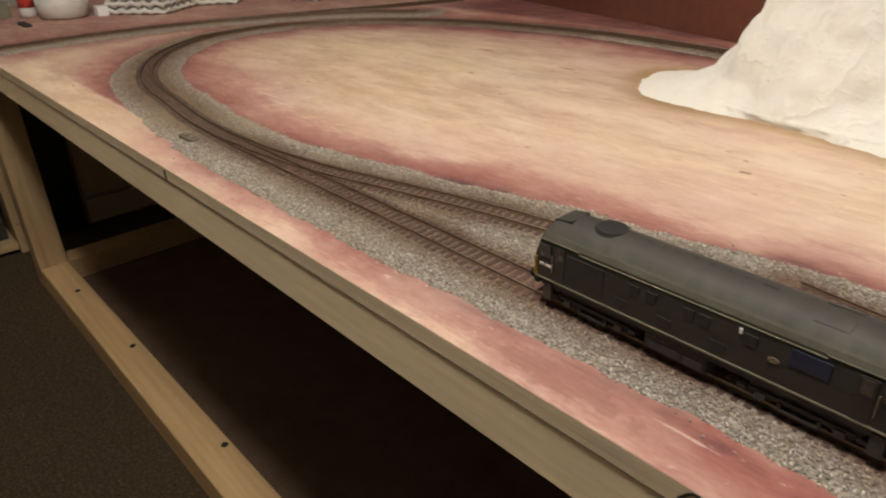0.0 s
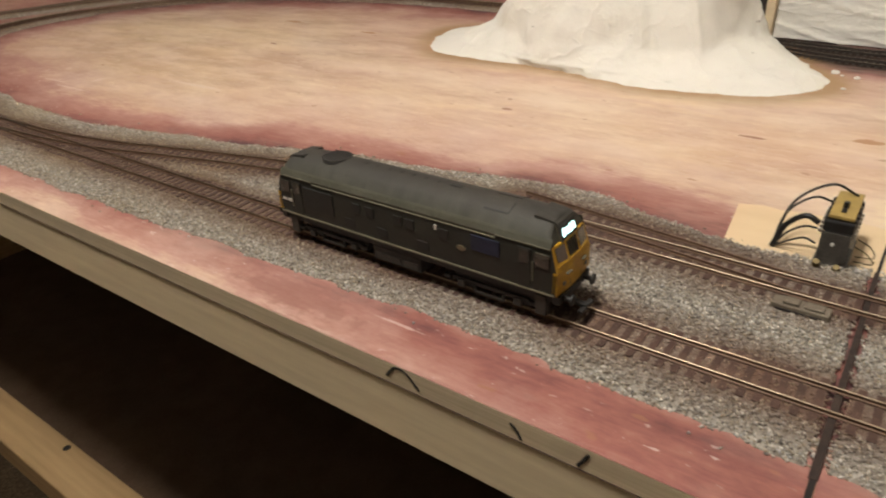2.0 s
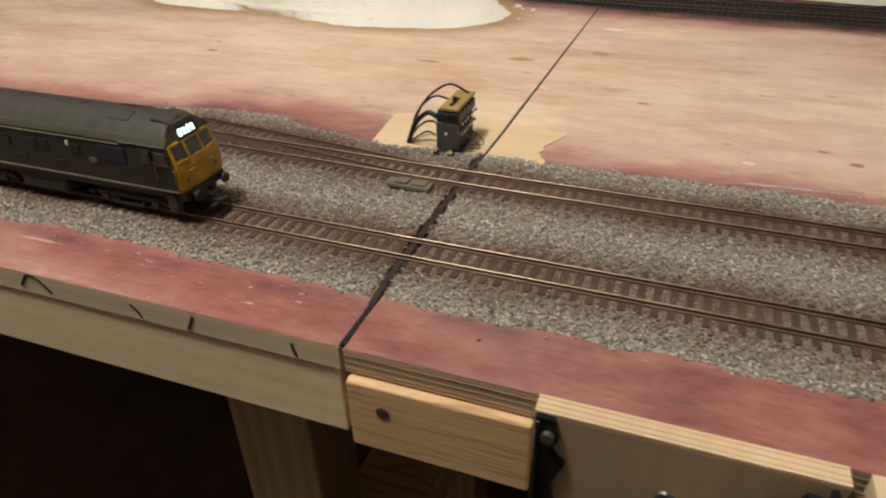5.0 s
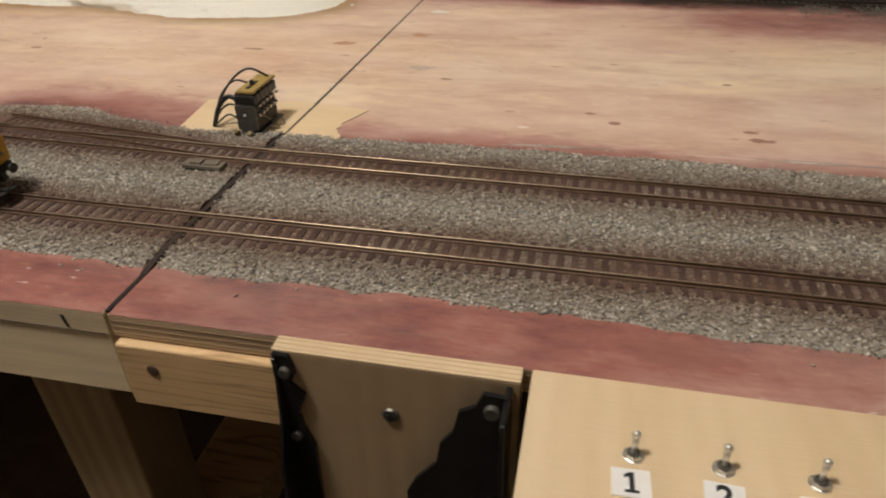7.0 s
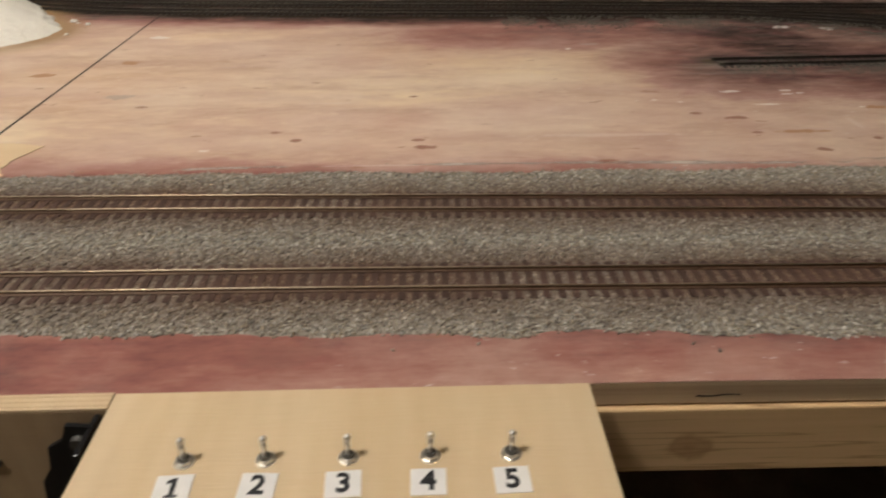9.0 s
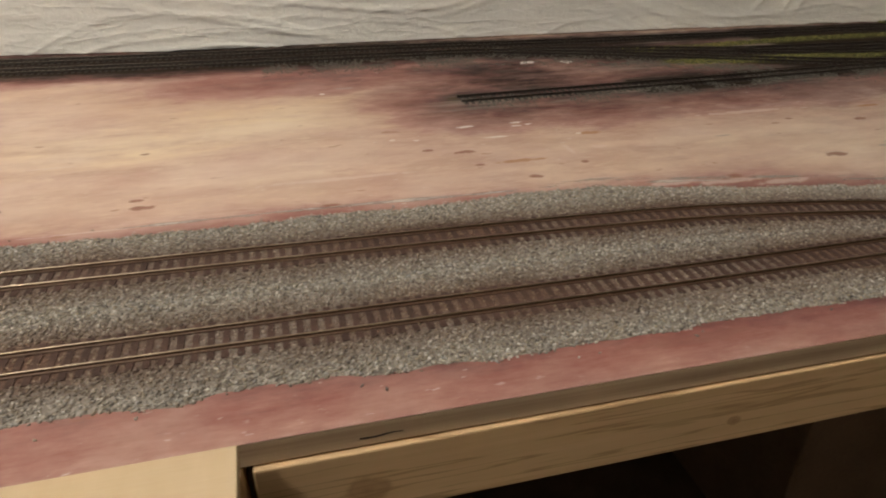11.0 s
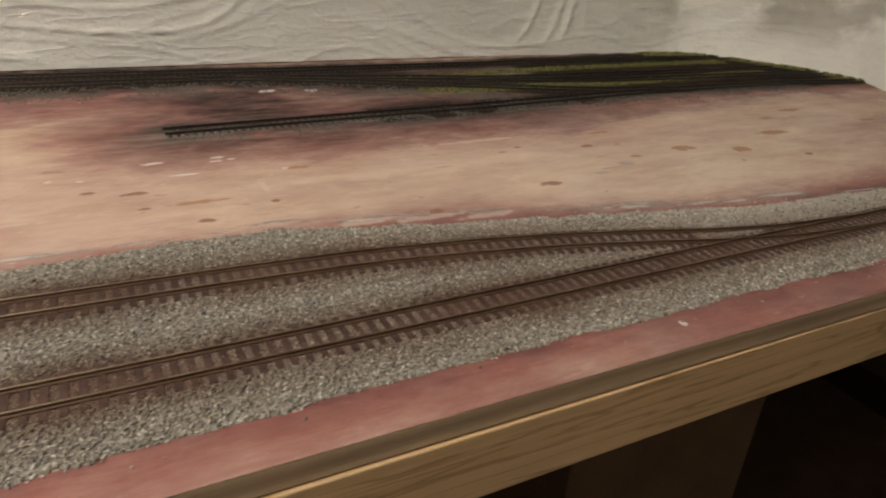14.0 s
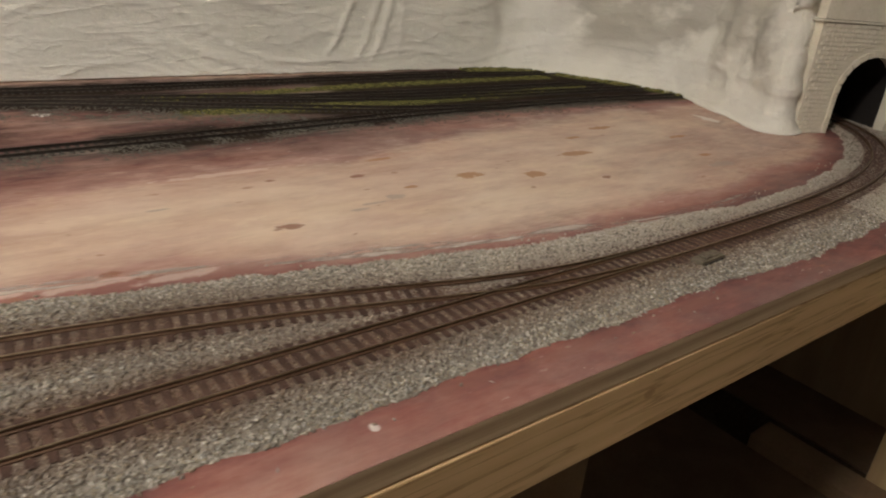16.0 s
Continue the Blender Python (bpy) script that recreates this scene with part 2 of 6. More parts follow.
    col = mix(nt, yl, col, ramp(nt, fine, [(0.3, (0.095, 0.095, 0.026)), (0.7, (0.25, 0.235, 0.068))]))
    halo = math_node(nt, "MULTIPLY", math_node(nt, "SUBTRACT", at.outputs["Alpha"], 0.02), math_node(nt, "ADD", 0.60, mott), True)
    col = mix(nt, halo, col, (0.40, 0.25, 0.125))
    # white scuffs
    sc = noise_node(nt, v, 38.0, 8, 0.75, (0.7, 2.6, 1))
    scr = ramp(nt, sc, [(0.66, (0, 0, 0)), (0.72, (1, 1, 1))])
    edge = math_node(nt, "MULTIPLY", scr, math_node(nt, "ADD", math_node(nt, "MULTIPLY", s, 0.28), 0.12), True)
    col = mix(nt, edge, col, (0.62, 0.50, 0.45))
    # knots, stains, smudges, plaster flakes and scuffs: places and half sizes
    knots = [(-0.03, 0.414, 0.012, 0.006), (0.037, 0.450, 0.011, 0.006), (0.685, 0.310, 0.012, 0.004), (1.045, 0.252, 0.016, 0.007), (1.103, 0.232, 0.012, 0.009),
             (1.19, 0.265, 0.020, 0.008), (-0.70, 0.580, 0.016, 0.005), (-0.88, 0.60, 0.020, 0.006), (1.30, 0.33, 0.018, 0.006), (1.323, 0.210, 0.010, 0.005),
             (0.996, 0.319, 0.014, 0.003), (0.981, 0.247, 0.008, 0.003), (1.23, 0.31, 0.012, 0.004), (1.36, 0.27, 0.016, 0.004), (0.602, 0.262, 0.022, 0.003)]
    stains = [(0.318, 0.242, 0.009, 0.004), (0.314, 0.255, 0.006, 0.002), (0.564, 0.291, 0.010, 0.003), (0.535, 0.301, 0.005, 0.003), (0.568, 0.261, 0.005, 0.002), (0.603, 0.229, 0.007, 0.003),
              (0.863, 0.213, 0.012, 0.005), (-0.787, 0.470, 0.008, 0.003), (-0.33, 0.36, 0.006, 0.003), (-0.11, 0.385, 0.010, 0.003), (0.089, 0.329, 0.006, 0.002),
              (0.207, 0.272, 0.005, 0.002), (0.225, 0.257, 0.005, 0.003), (0.31, 0.347, 0.004, 0.002), (0.652, 0.248, 0.004, 0.003), (0.443, 0.215, 0.008, 0.003),
              (0.888, 0.302, 0.005, 0.003), (0.956, 0.286, 0.008, 0.003), (1.16, 0.20, 0.006, 0.003), (0.752, 0.193, 0.006, 0.004), (0.766, 0.183, 0.006, 0.003)]
    smudges = [(0.958, 0.233, 0.009, 0.006), (0.938, 0.228, 0.012, 0.0016), (0.922, 0.221, 0.007, 0.0024), (0.061, 0.354, 0.014, 0.006), (0.493, 0.499, 0.014, 0.004), (1.312, 0.181, 0.022, 0.007), (0.80, 0.275, 0.010, 0.002)]
    flakes = [(0.631, 0.352, 0.005, 0.0025), (0.628, 0.343, 0.005, 0.002), (0.641, 0.345, 0.004, 0.002), (0.582, 0.351, 0.008, 0.003), (0.676, 0.311, 0.003, 0.002), (0.602, 0.319, 0.012, 0.002),
              (0.467, 0.483, 0.003, 0.003), (0.511, 0.332, 0.0025, 0.0018), (0.531, 0.327, 0.003, 0.0018), (0.723, 0.560, 0.012, 0.006), (0.771, 0.552, 0.010, 0.007), (1.484, 0.312, 0.009, 0.022),
              (0.036, 0.540, 0.012, 0.006), (0.8095, 0.0142, 0.0024, 0.0030), (0.162, 0.2405, 0.004, 0.0014)]
    scuffs = [(-0.845, 0.198, 0.040, 0.0022), (-0.90, 0.208, 0.030, 0.0018), (-0.845, 0.235, 0.006, 0.010), (-0.70, 0.275, 0.045, 0.004), (-0.945, 0.25, 0.004, 0.004), (-0.195, 0.027, 0.016, 0.0011),
              (0.290, 0.2125, 0.045, 0.0010), (0.700, 0.1925, 0.026, 0.0045), (0.745, 0.1855, 0.030, 0.0040), (0.785, 0.1755, 0.024, 0.0040), (0.651, 0.276, 0.003, 0.010), (0.678, 0.277, 0.009, 0.004),
              (0.244, 0.333, 0.020, 0.0016), (0.45, 0.26, 0.06, 0.003), (0.86, 0.33, 0.05, 0.004)]
    rubbed = [(-0.262, 0.018, 0.05, 0.011), (0.255, 0.021, 0.02, 0.010), (0.865, 0.0195, 0.030, 0.0045), (0.935, 0.0165, 0.034, 0.0055), (1.02, 0.013, 0.03, 0.005), (0.60, 0.018, 0.04, 0.005)]
    wob = noise_node(nt, v, 110.0, 3, 0.6)
    for spots, tint, strength in ((rubbed, (0.27, 0.12, 0.095), 0.5), (knots, (0.44, 0.215, 0.095), 0.90), (stains, (0.27, 0.105, 0.06), 0.85),
                                  (smudges, (0.42, 0.33, 0.28), 0.7), (scuffs, (0.74, 0.61, 0.54), 0.48), (flakes, (0.80, 0.75, 0.70), 0.85)):
        nearest = None
        for x, y, a, b in spots:
            d = nt.nodes.new("ShaderNodeVectorMath")
            d.operation = "MULTIPLY_ADD"
            nt.links.new(v, d.inputs[0])
            d.inputs[1].default_value = (1 / a, 1 / b, 0)
            d.inputs[2].default_value = (-x / a, -y / b, 0)
            ln = nt.nodes.new("ShaderNodeVectorMath")
            ln.operation = "LENGTH"
            nt.links.new(d.outputs[0], ln.inputs[0])
            nearest = ln.outputs["Value"] if nearest is None else math_node(nt, "MINIMUM", nearest, ln.outputs["Value"])
        e = math_node(nt, "ADD", nearest, math_node(nt, "MULTIPLY", math_node(nt, "SUBTRACT", wob, 0.5), 2.2))
        k = nt.nodes.new("ShaderNodeMapRange")
        k.inputs["From Min"].default_value, k.inputs["From Max"].default_value = 0.70, 1.05
        k.inputs["To Min"].default_value, k.inputs["To Max"].default_value = strength, 0.0
        nt.links.new(e, k.inputs["Value"])
        col = mix(nt, k.outputs["Result"], col, tint)
    nt.links.new(col, p.inputs["Base Color"])
    nt.links.new(math_node(nt, "ADD", math_node(nt, "MULTIPLY", g2.outputs["Result"], 0.42), 0.55), p.inputs["Roughness"])
    nt.links.new(math_node(nt, "SUBTRACT", 0.35, math_node(nt, "MULTIPLY", g2.outputs["Result"], 0.30)), p.inputs["Specular IOR Level"])
    bump(nt, p, fine, 0.25, 0.0006)
    return m


def ballast_bed():
    m, nt, p = nodes_of("ballast_bed")
    v = place(nt)
    vo = nt.nodes.new("ShaderNodeTexVoronoi")
    vo.inputs["Scale"].default_value = 420
    nt.links.new(v, vo.inputs["Vector"])
    dirt = noise_node(nt, v, 9.0, 4)
    c = ramp(nt, vo.outputs["Color"], [(0.1, (0.16, 0.137, 0.11)), (0.5, (0.28, 0.247, 0.20)), (0.9, (0.40, 0.365, 0.31))])
    at = nt.nodes.new("ShaderNodeAttribute")
    at.attribute_name = "spray"
    sep = nt.nodes.new("ShaderNodeSeparateColor")
    nt.links.new(at.outputs["Color"], sep.inputs["Color"])
    rust = math_node(nt, "MULTIPLY", sep.outputs["Red"], math_node(nt, "ADD", dirt, 0.4), True)
    c = mix(nt, rust, c, (0.13, 0.072, 0.046))
    nt.links.new(c, p.inputs["Base Color"])
    p.inputs["Roughness"].default_value = 0.9
    bump(nt, p, vo.outputs["Distance"], 0.8, 0.001)
    return m


def ballast_chip():
    m, nt, p = nodes_of("ballast_chips")
    r = nt.nodes.new("ShaderNodeNewGeometry").outputs["Random Per Island"]
    c = ramp(nt, r, [(0.0, (0.10, 0.09, 0.08)), (0.12, (0.30, 0.265, 0.215)), (0.22, (0.33, 0.27, 0.19)), (0.34, (0.28, 0.255, 0.220)), (0.46, (0.50, 0.46, 0.39)), (0.56, (0.17, 0.155, 0.135)), (0.66, (0.43, 0.36, 0.26)), (0.78, (0.36, 0.35, 0.335)), (0.90, (0.60, 0.54, 0.45)), (1.0, (0.72, 0.68, 0.62))])
    at = nt.nodes.new("ShaderNodeAttribute")
    at.attribute_name = "spray"
    sep = nt.nodes.new("ShaderNodeSeparateColor")
    nt.links.new(at.outputs["Color"], sep.inputs["Color"])
    earth = ramp(nt, r, [(0.0, (0.08, 0.040, 0.027)), (0.3, (0.16, 0.088, 0.054)), (0.55, (0.115, 0.060, 0.041)), (0.8, (0.215, 0.14, 0.083)), (1.0, (0.29, 0.215, 0.135))])
    c = mix(nt, math_node(nt, "MULTIPLY", sep.outputs["Red"], 0.95, True), c, earth)
    c = mix(nt, math_node(nt, "MULTIPLY", sep.outputs["Blue"], 0.45), c, (0.36, 0.275, 0.165))
    c = mix(nt, math_node(nt, "MULTIPLY", sep.outputs["Green"], 0.45), c, (0.56, 0.51, 0.44))
    nt.links.new(c, p.inputs["Base Color"])
    p.inputs["Roughness"].default_value = 0.85
    return m


def ridge(nt, vec, scale, stretch, power):
    n = noise_node(nt, vec, scale, 3, 0.5, stretch)
    a = math_node(nt, "ABSOLUTE", math_node(nt, "SUBTRACT", n, 0.5))
    return math_node(nt, "POWER", math_node(nt, "SUBTRACT", 1.0, math_node(nt, "MULTIPLY", a, 4.0, True), True), power)


def plaster(name, wall):
    """White plaster cloth: level wrinkles on the wall, dabs and cracks on the hill, damp grey stains at the far end."""
    m, nt, p = nodes_of(name)
    v = place(nt)
    big = noise_node(nt, v, 6.0, 5)
    fine = noise_node(nt, v, 170.0, 5, 0.7)
    mid = noise_node(nt, v, 42.0, 5, 0.65)
    st = (0.30, 0.6, 1.7) if wall else (1, 1, 0.8)
    r1, r2 = ridge(nt, v, 13.0, st, 7.0), ridge(nt, v, 27.0, (0.5, 0.8, 1.8) if wall else (1, 1, 1), 9.0)
    r3 = ridge(nt, v, 9.0, (1.8, 0.8, 0.5), 12.0)
    c = ramp(nt, big, [(0.3, (0.63, 0.60, 0.53)), (0.5, (0.75, 0.72, 0.65)), (0.7, (0.80, 0.78, 0.72))])
    c = mix(nt, math_node(nt, "MULTIPLY", ramp(nt, mid, [(0.30, (1, 1, 1)), (0.42, (0, 0, 0))]), 0.30), c, (0.50, 0.46, 0.38))
    if wall:
        c = mix(nt, 0.45, c, (0.86, 0.83, 0.755))
        sx = nt.nodes.new("ShaderNodeSeparateXYZ")
        nt.links.new(v, sx.inputs["Vector"])
        far = nt.nodes.new("ShaderNodeMapRange")
        far.inputs["From Min"].default_value, far.inputs["From Max"].default_value = 1.36, 1.50
        nt.links.new(sx.outputs["X"], far.inputs["Value"])
        damp = ramp(nt, noise_node(nt, v, 6.5, 5, 0.55, (1.0, 1.0, 1.6)), [(0.485, (0, 0, 0)), (0.575, (1, 1, 1))])
        high = nt.nodes.new("ShaderNodeMapRange")
        high.inputs["From Min"].default_value, high.inputs["From Max"].default_value = TOP + 0.022, TOP + 0.065
        nt.links.new(sx.outputs["Z"], high.inputs["Value"])
        damp = math_node(nt, "MULTIPLY", damp, high.outputs["Result"])
        c = mix(nt, math_node(nt, "MULTIPLY", math_node(nt, "MULTIPLY", damp, far.outputs["Result"]), 0.65), c, (0.36, 0.335, 0.28))
    else:
        crack = ramp(nt, noise_node(nt, v, 46.0, 5, 0.6, (0.8, 0.8, 1.9)), [(0.27, (1, 1, 1)), (0.31, (0, 0, 0))])
        c = mix(nt, math_node(nt, "MULTIPLY", crack, 0.40), c, (0.42, 0.37, 0.29))
        c = mix(nt, 0.45, c, (0.89, 0.865, 0.785))
        pit = ramp(nt, noise_node(nt, v, 75.0, 3, 0.5, (0.55, 0.55, 1.7)), [(0.235, (1, 1, 1)), (0.275, (0, 0, 0))])
        c = mix(nt, math_node(nt, "MULTIPLY", pit, 0.75), c, (0.20, 0.17, 0.13))
    nt.links.new(c, p.inputs["Base Color"])
    p.inputs["Roughness"].default_value = 0.85
    p.inputs["Specular IOR Level"].default_value = 0.25
    h = math_node(nt, "ADD", math_node(nt, "MULTIPLY", r1, 0.32 if wall else 0.75), math_node(nt, "MULTIPLY", r2, 0.20 if wall else 0.25))
    h = math_node(nt, "ADD", h, math_node(nt, "MULTIPLY", r3, 0.10))
    if wall:
        h = math_node(nt, "MULTIPLY", h, math_node(nt, "SUBTRACT", 1.0, math_node(nt, "MULTIPLY", far.outputs["Result"], 0.3)))
    h = math_node(nt, "ADD", h, math_node(nt, "ADD", math_node(nt, "MULTIPLY", mid, 0.7), math_node(nt, "MULTIPLY", fine, 0.30)))
    bump(nt, p, h, 0.75 if wall else 0.45, 0.0035 if wall else 0.0034)
    return m


def carpet_mat():
    m, nt, p = nodes_of("speckled_carpet")
    v = place(nt)
    a, b = noise_node(nt, v, 190.0, 5, 0.75), noise_node(nt, v, 9.0, 3)
    c = ramp(nt, a, [(0.32, (0.034, 0.023, 0.012)), (0.5, (0.064, 0.044, 0.025)), (0.68, (0.135, 0.098, 0.060))])
    c = mix(nt, math_node(nt, "MULTIPLY", b, 0.45), c, (0.06, 0.042, 0.027))
    nt.links.new(c, p.inputs["Base Color"])
    p.inputs["Roughness"].default_value = 1.0
    p.inputs["Specular IOR Level"].default_value = 0.05
    bump(nt, p, a, 1.0, 0.006)
    return m


def smear_mat():
    """Dry plaster, worn through to the paint where it is thin."""
    m, nt, p = nodes_of("dry_plaster")
    v = place(nt)
    at = nt.nodes.new("ShaderNodeAttribute")
    at.attribute_name = "spray"
    sep = nt.nodes.new("ShaderNodeSeparateColor")
    nt.links.new(at.outputs["Color"], sep.inputs["Color"])
    worn = noise_node(nt, v, 70.0, 7, 0.72, (0.5, 1.8, 1))
    cover = math_node(nt, "ADD", sep.outputs["Red"], math_node(nt, "MULTIPLY", math_node(nt, "SUBTRACT", worn, 0.5), 2.6))
    k = nt.nodes.new("ShaderNodeMapRange")
    k.inputs["From Min"].default_value, k.inputs["From Max"].default_value, k.inputs["To Max"].default_value = 0.35, 1.05, 0.8
    nt.links.new(cover, k.inputs["Value"])
    nt.links.new(k.outputs["Result"], p.inputs["Alpha"])
    nt.links.new(ramp(nt, worn, [(0.35, (0.56, 0.46, 0.40)), (0.65, (0.72, 0.65, 0.58))]), p.inputs["Base Color"])
    p.inputs["Roughness"].default_value = 0.9
    return m


M_table = table_paint()
M_joint = plain("saw_cut", (0.020, 0.012, 0.009), (0.05, 0.031, 0.022), 0.9, scale=200, fine=700)
M_grit = plain("yard_grit", (0.085, 0.078, 0.064), (0.20, 0.185, 0.155), 0.9, scale=300, fine=900)
M_smear = smear_mat()
M_ply = wood("plywood_edge", (0.60, 0.45, 0.29), (0.34, 0.235, 0.145), (1.5, 16, 120), 4.0, 0.7, False)
M_ply_old = wood("aged_plywood_edge", (0.80, 0.665, 0.455), (0.52, 0.41, 0.265), (2.2, 16, 120), 7.0, 0.75, False, rings=0.10)
M_apron_old = wood("aged_softwood", (0.92, 0.77, 0.52), (0.72, 0.565, 0.36), (2.0, 24, 24), 9.0, rings=0.06, knots=False)
M_apron = wood("pine_softwood", (0.76, 0.53, 0.295), (0.60, 0.40, 0.205), (0.7, 34, 34), 4.0, rings=0.12, lines=0.65, knots=False,
               spots=((0.433, 0.8628, 0.0125, 0.0092), (0.965, 0.872, 0.0050, 0.0040), (0.62, 0.861, 0.0045, 0.0034)))
M_floor_rail = wood("yellowed_floor_pine", (0.56, 0.385, 0.195), (0.38, 0.245, 0.115), (1.0, 26, 26), 5.0, rings=0.10, knots=False)
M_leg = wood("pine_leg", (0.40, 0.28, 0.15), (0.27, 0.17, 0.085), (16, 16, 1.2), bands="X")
M_birch = wood("birch_plywood", (0.76, 0.615, 0.42), (0.60, 0.45, 0.27), (7, 1.0, 4), 4.0, 0.55, False, "X", 0.05)
M_plate = wood("aged_plywood_face", (0.46, 0.345, 0.21), (0.31, 0.215, 0.125), (10, 10, 1.2), 4.0, 0.7, False, "X", 0.06)
M_bare = wood("bare_plywood", (0.74, 0.57, 0.36), (0.65, 0.475, 0.285), (1.5, 8, 8), 5.0, 0.6, False)
M_bed, M_chip = ballast_bed(), ballast_chip()
M_plaster, M_plaster_wall = plaster("hill_plaster", False), plaster("wall_plaster", True)
M_stone = plain("cast_stone", (0.70, 0.645, 0.53), (0.82, 0.77, 0.66), 0.8, scale=60, fine=300, relief=0.0006, rand=0.12)
def turf_mat():
    m, nt, p = nodes_of("foam_turf")
    r = nt.nodes.new("ShaderNodeNewGeometry").outputs["Random Per Island"]
    nt.links.new(ramp(nt, r, [(0.0, (0.035, 0.037, 0.012)), (0.5, (0.125, 0.122, 0.034)), (1.0, (0.31, 0.285, 0.08))]), p.inputs["Base Color"])
    p.inputs["Roughness"].default_value = 0.95
    return m


M_turf = turf_mat()
M_carpet = carpet_mat()
M_wallpaint = plain("room_wall_paint", (0.52, 0.48, 0.41), (0.58, 0.54, 0.47), 0.9, scale=2, fine=90)
M_ceil = plain("ceiling_paint", (0.76, 0.74, 0.68), (0.82, 0.80, 0.75), 0.95, scale=2, fine=90)
M_redboard = plain("red_brown_board", (0.105, 0.032, 0.020), (0.17, 0.055, 0.030), 0.6, scale=5, fine=60)
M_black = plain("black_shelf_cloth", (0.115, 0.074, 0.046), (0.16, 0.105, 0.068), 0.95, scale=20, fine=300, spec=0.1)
M_card_shaded_pine = plain("cardboard_and_shaded_pine", (0.15, 0.092, 0.05), (0.21, 0.135, 0.075), 0.85, scale=12, fine=200)
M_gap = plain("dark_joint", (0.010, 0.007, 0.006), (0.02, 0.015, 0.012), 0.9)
M_sleeper = plain("sleeper_brown", (0.062, 0.030, 0.021), (0.125, 0.066, 0.046), 0.75, scale=90, fine=900, rand=0.5)
M_sleeper_dark = plain("sooty_sleeper", (0.020, 0.014, 0.010), (0.040, 0.029, 0.021), 0.85, scale=60, fine=500)
M_rail = plain("weathered_rail", (0.10, 0.055, 0.03), (0.17, 0.10, 0.06), 0.5, 0.3, 80, 600)
M_railhead = plain("polished_rail_head", (0.36, 0.27, 0.18), (0.48, 0.39, 0.28), 0.34, 1.0, 40, 500, 0)
M_rail_dark = plain("sooty_rail", (0.018, 0.013, 0.010), (0.04, 0.029, 0.021), 0.6, 0.2, 80, 600)
M_railhead_dark = plain("tarnished_rail_head", (0.055, 0.044, 0.034), (0.10, 0.08, 0.06), 0.45, 0.7, 40, 500, 0)
M_railhead_dull = plain("dull_rail_head", (0.12, 0.095, 0.07), (0.22, 0.175, 0.13), 0.4, 0.8, 40, 500, 0)
M_green = plain("faded_loco_green", (0.012, 0.0125, 0.008), (0.021, 0.021, 0.0135), 0.6, scale=70, fine=700, relief=0.0)
def roof_mat():
    """Olive grey paint with exhaust soot along the crown and brown dust streaks."""
    m, nt, p = nodes_of("weathered_grey_roof")
    v = coords(nt)
    sx = nt.nodes.new("ShaderNodeSeparateXYZ")
    nt.links.new(v, sx.inputs["Vector"])
    big, streak = noise_node(nt, v, 40.0, 4), noise_node(nt, v, 130.0, 4, 0.6, (1.0, 0.2, 0.2))
    c = ramp(nt, streak, [(0.3, (0.056, 0.054, 0.040)), (0.7, (0.094, 0.090, 0.068))])
    soot = nt.nodes.new("ShaderNodeMapRange")
    soot.inputs["From Min"].default_value, soot.inputs["From Max"].default_value = 0.0425, 0.0508
    nt.links.new(math_node(nt, "ADD", sx.outputs["Z"], math_node(nt, "MULTIPLY", math_node(nt, "SUBTRACT", big, 0.5), 0.008)), soot.inputs["Value"])
    c = mix(nt, math_node(nt, "MULTIPLY", soot.outputs["Result"], 0.85), c, (0.030, 0.025, 0.020))
    nt.links.new(c, p.inputs["Base Color"])
    p.inputs["Roughness"].default_value = 0.68
    return m


M_roof = roof_mat()
M_roofdark = plain("sooty_roof", (0.018, 0.016, 0.014), (0.04, 0.036, 0.03), 0.7, scale=80)
M_eave = plain("light_green_grey_eave", (0.066, 0.064, 0.044), (0.094, 0.090, 0.064), 0.5, scale=60)
M_yellow = plain("warning_yellow", (0.36, 0.185, 0.007), (0.66, 0.375, 0.012), 0.5, scale=90, fine=600, relief=0.0)
M_cream = plain("cream_line", (0.15, 0.145, 0.095), (0.22, 0.21, 0.14), 0.5)
M_under = plain("underframe_black", (0.010, 0.009, 0.008), (0.028, 0.024, 0.02), 0.6, scale=150)
M_undergrey = plain("underframe_grey", (0.028, 0.023, 0.018), (0.055, 0.045, 0.035), 0.7, scale=150)
M_glass = plain("cab_glass", (0.020, 0.016, 0.012), (0.042, 0.034, 0.026), 0.08, 0, 50, 300, 0, spec=0.8)
M_sideglass = plain("dusty_side_glass", (0.030, 0.029, 0.022), (0.060, 0.057, 0.042), 0.25, 0, 120, 400, 0, spec=0.7)
M_grille = plain("dark_grille", (0.008, 0.009, 0.007), (0.015, 0.016, 0.012), 0.6, scale=300)
M_blue = plain("rail_blue", (0.007, 0.011, 0.027), (0.011, 0.016, 0.040), 0.6)
M_badge = plain("gilt_badge", (0.10, 0.078, 0.04), (0.17, 0.13, 0.07), 0.5)
M_white = plain("white_mark", (0.66, 0.63, 0.55), (0.76, 0.73, 0.66), 0.6)
M_label = plain("paper_label", (0.76, 0.74, 0.72), (0.82, 0.80, 0.78), 0.7, scale=80)
M_ink = plain("black_ink", (0.012, 0.012, 0.014), (0.02, 0.02, 0.022), 0.6)
M_chrome = plain("nickel_plate", (0.72, 0.70, 0.66), (0.82, 0.80, 0.76), 0.36, 1.0, 200, 800, 0)
M_brass = plain("brass_screw", (0.10, 0.075, 0.035), (0.17, 0.13, 0.06), 0.5, 0.8, 200, 800, 0)
M_greymetal = plain("zinc_bracket", (0.10, 0.095, 0.085), (0.16, 0.15, 0.135), 0.4, 0.6, 200, 800, 0)
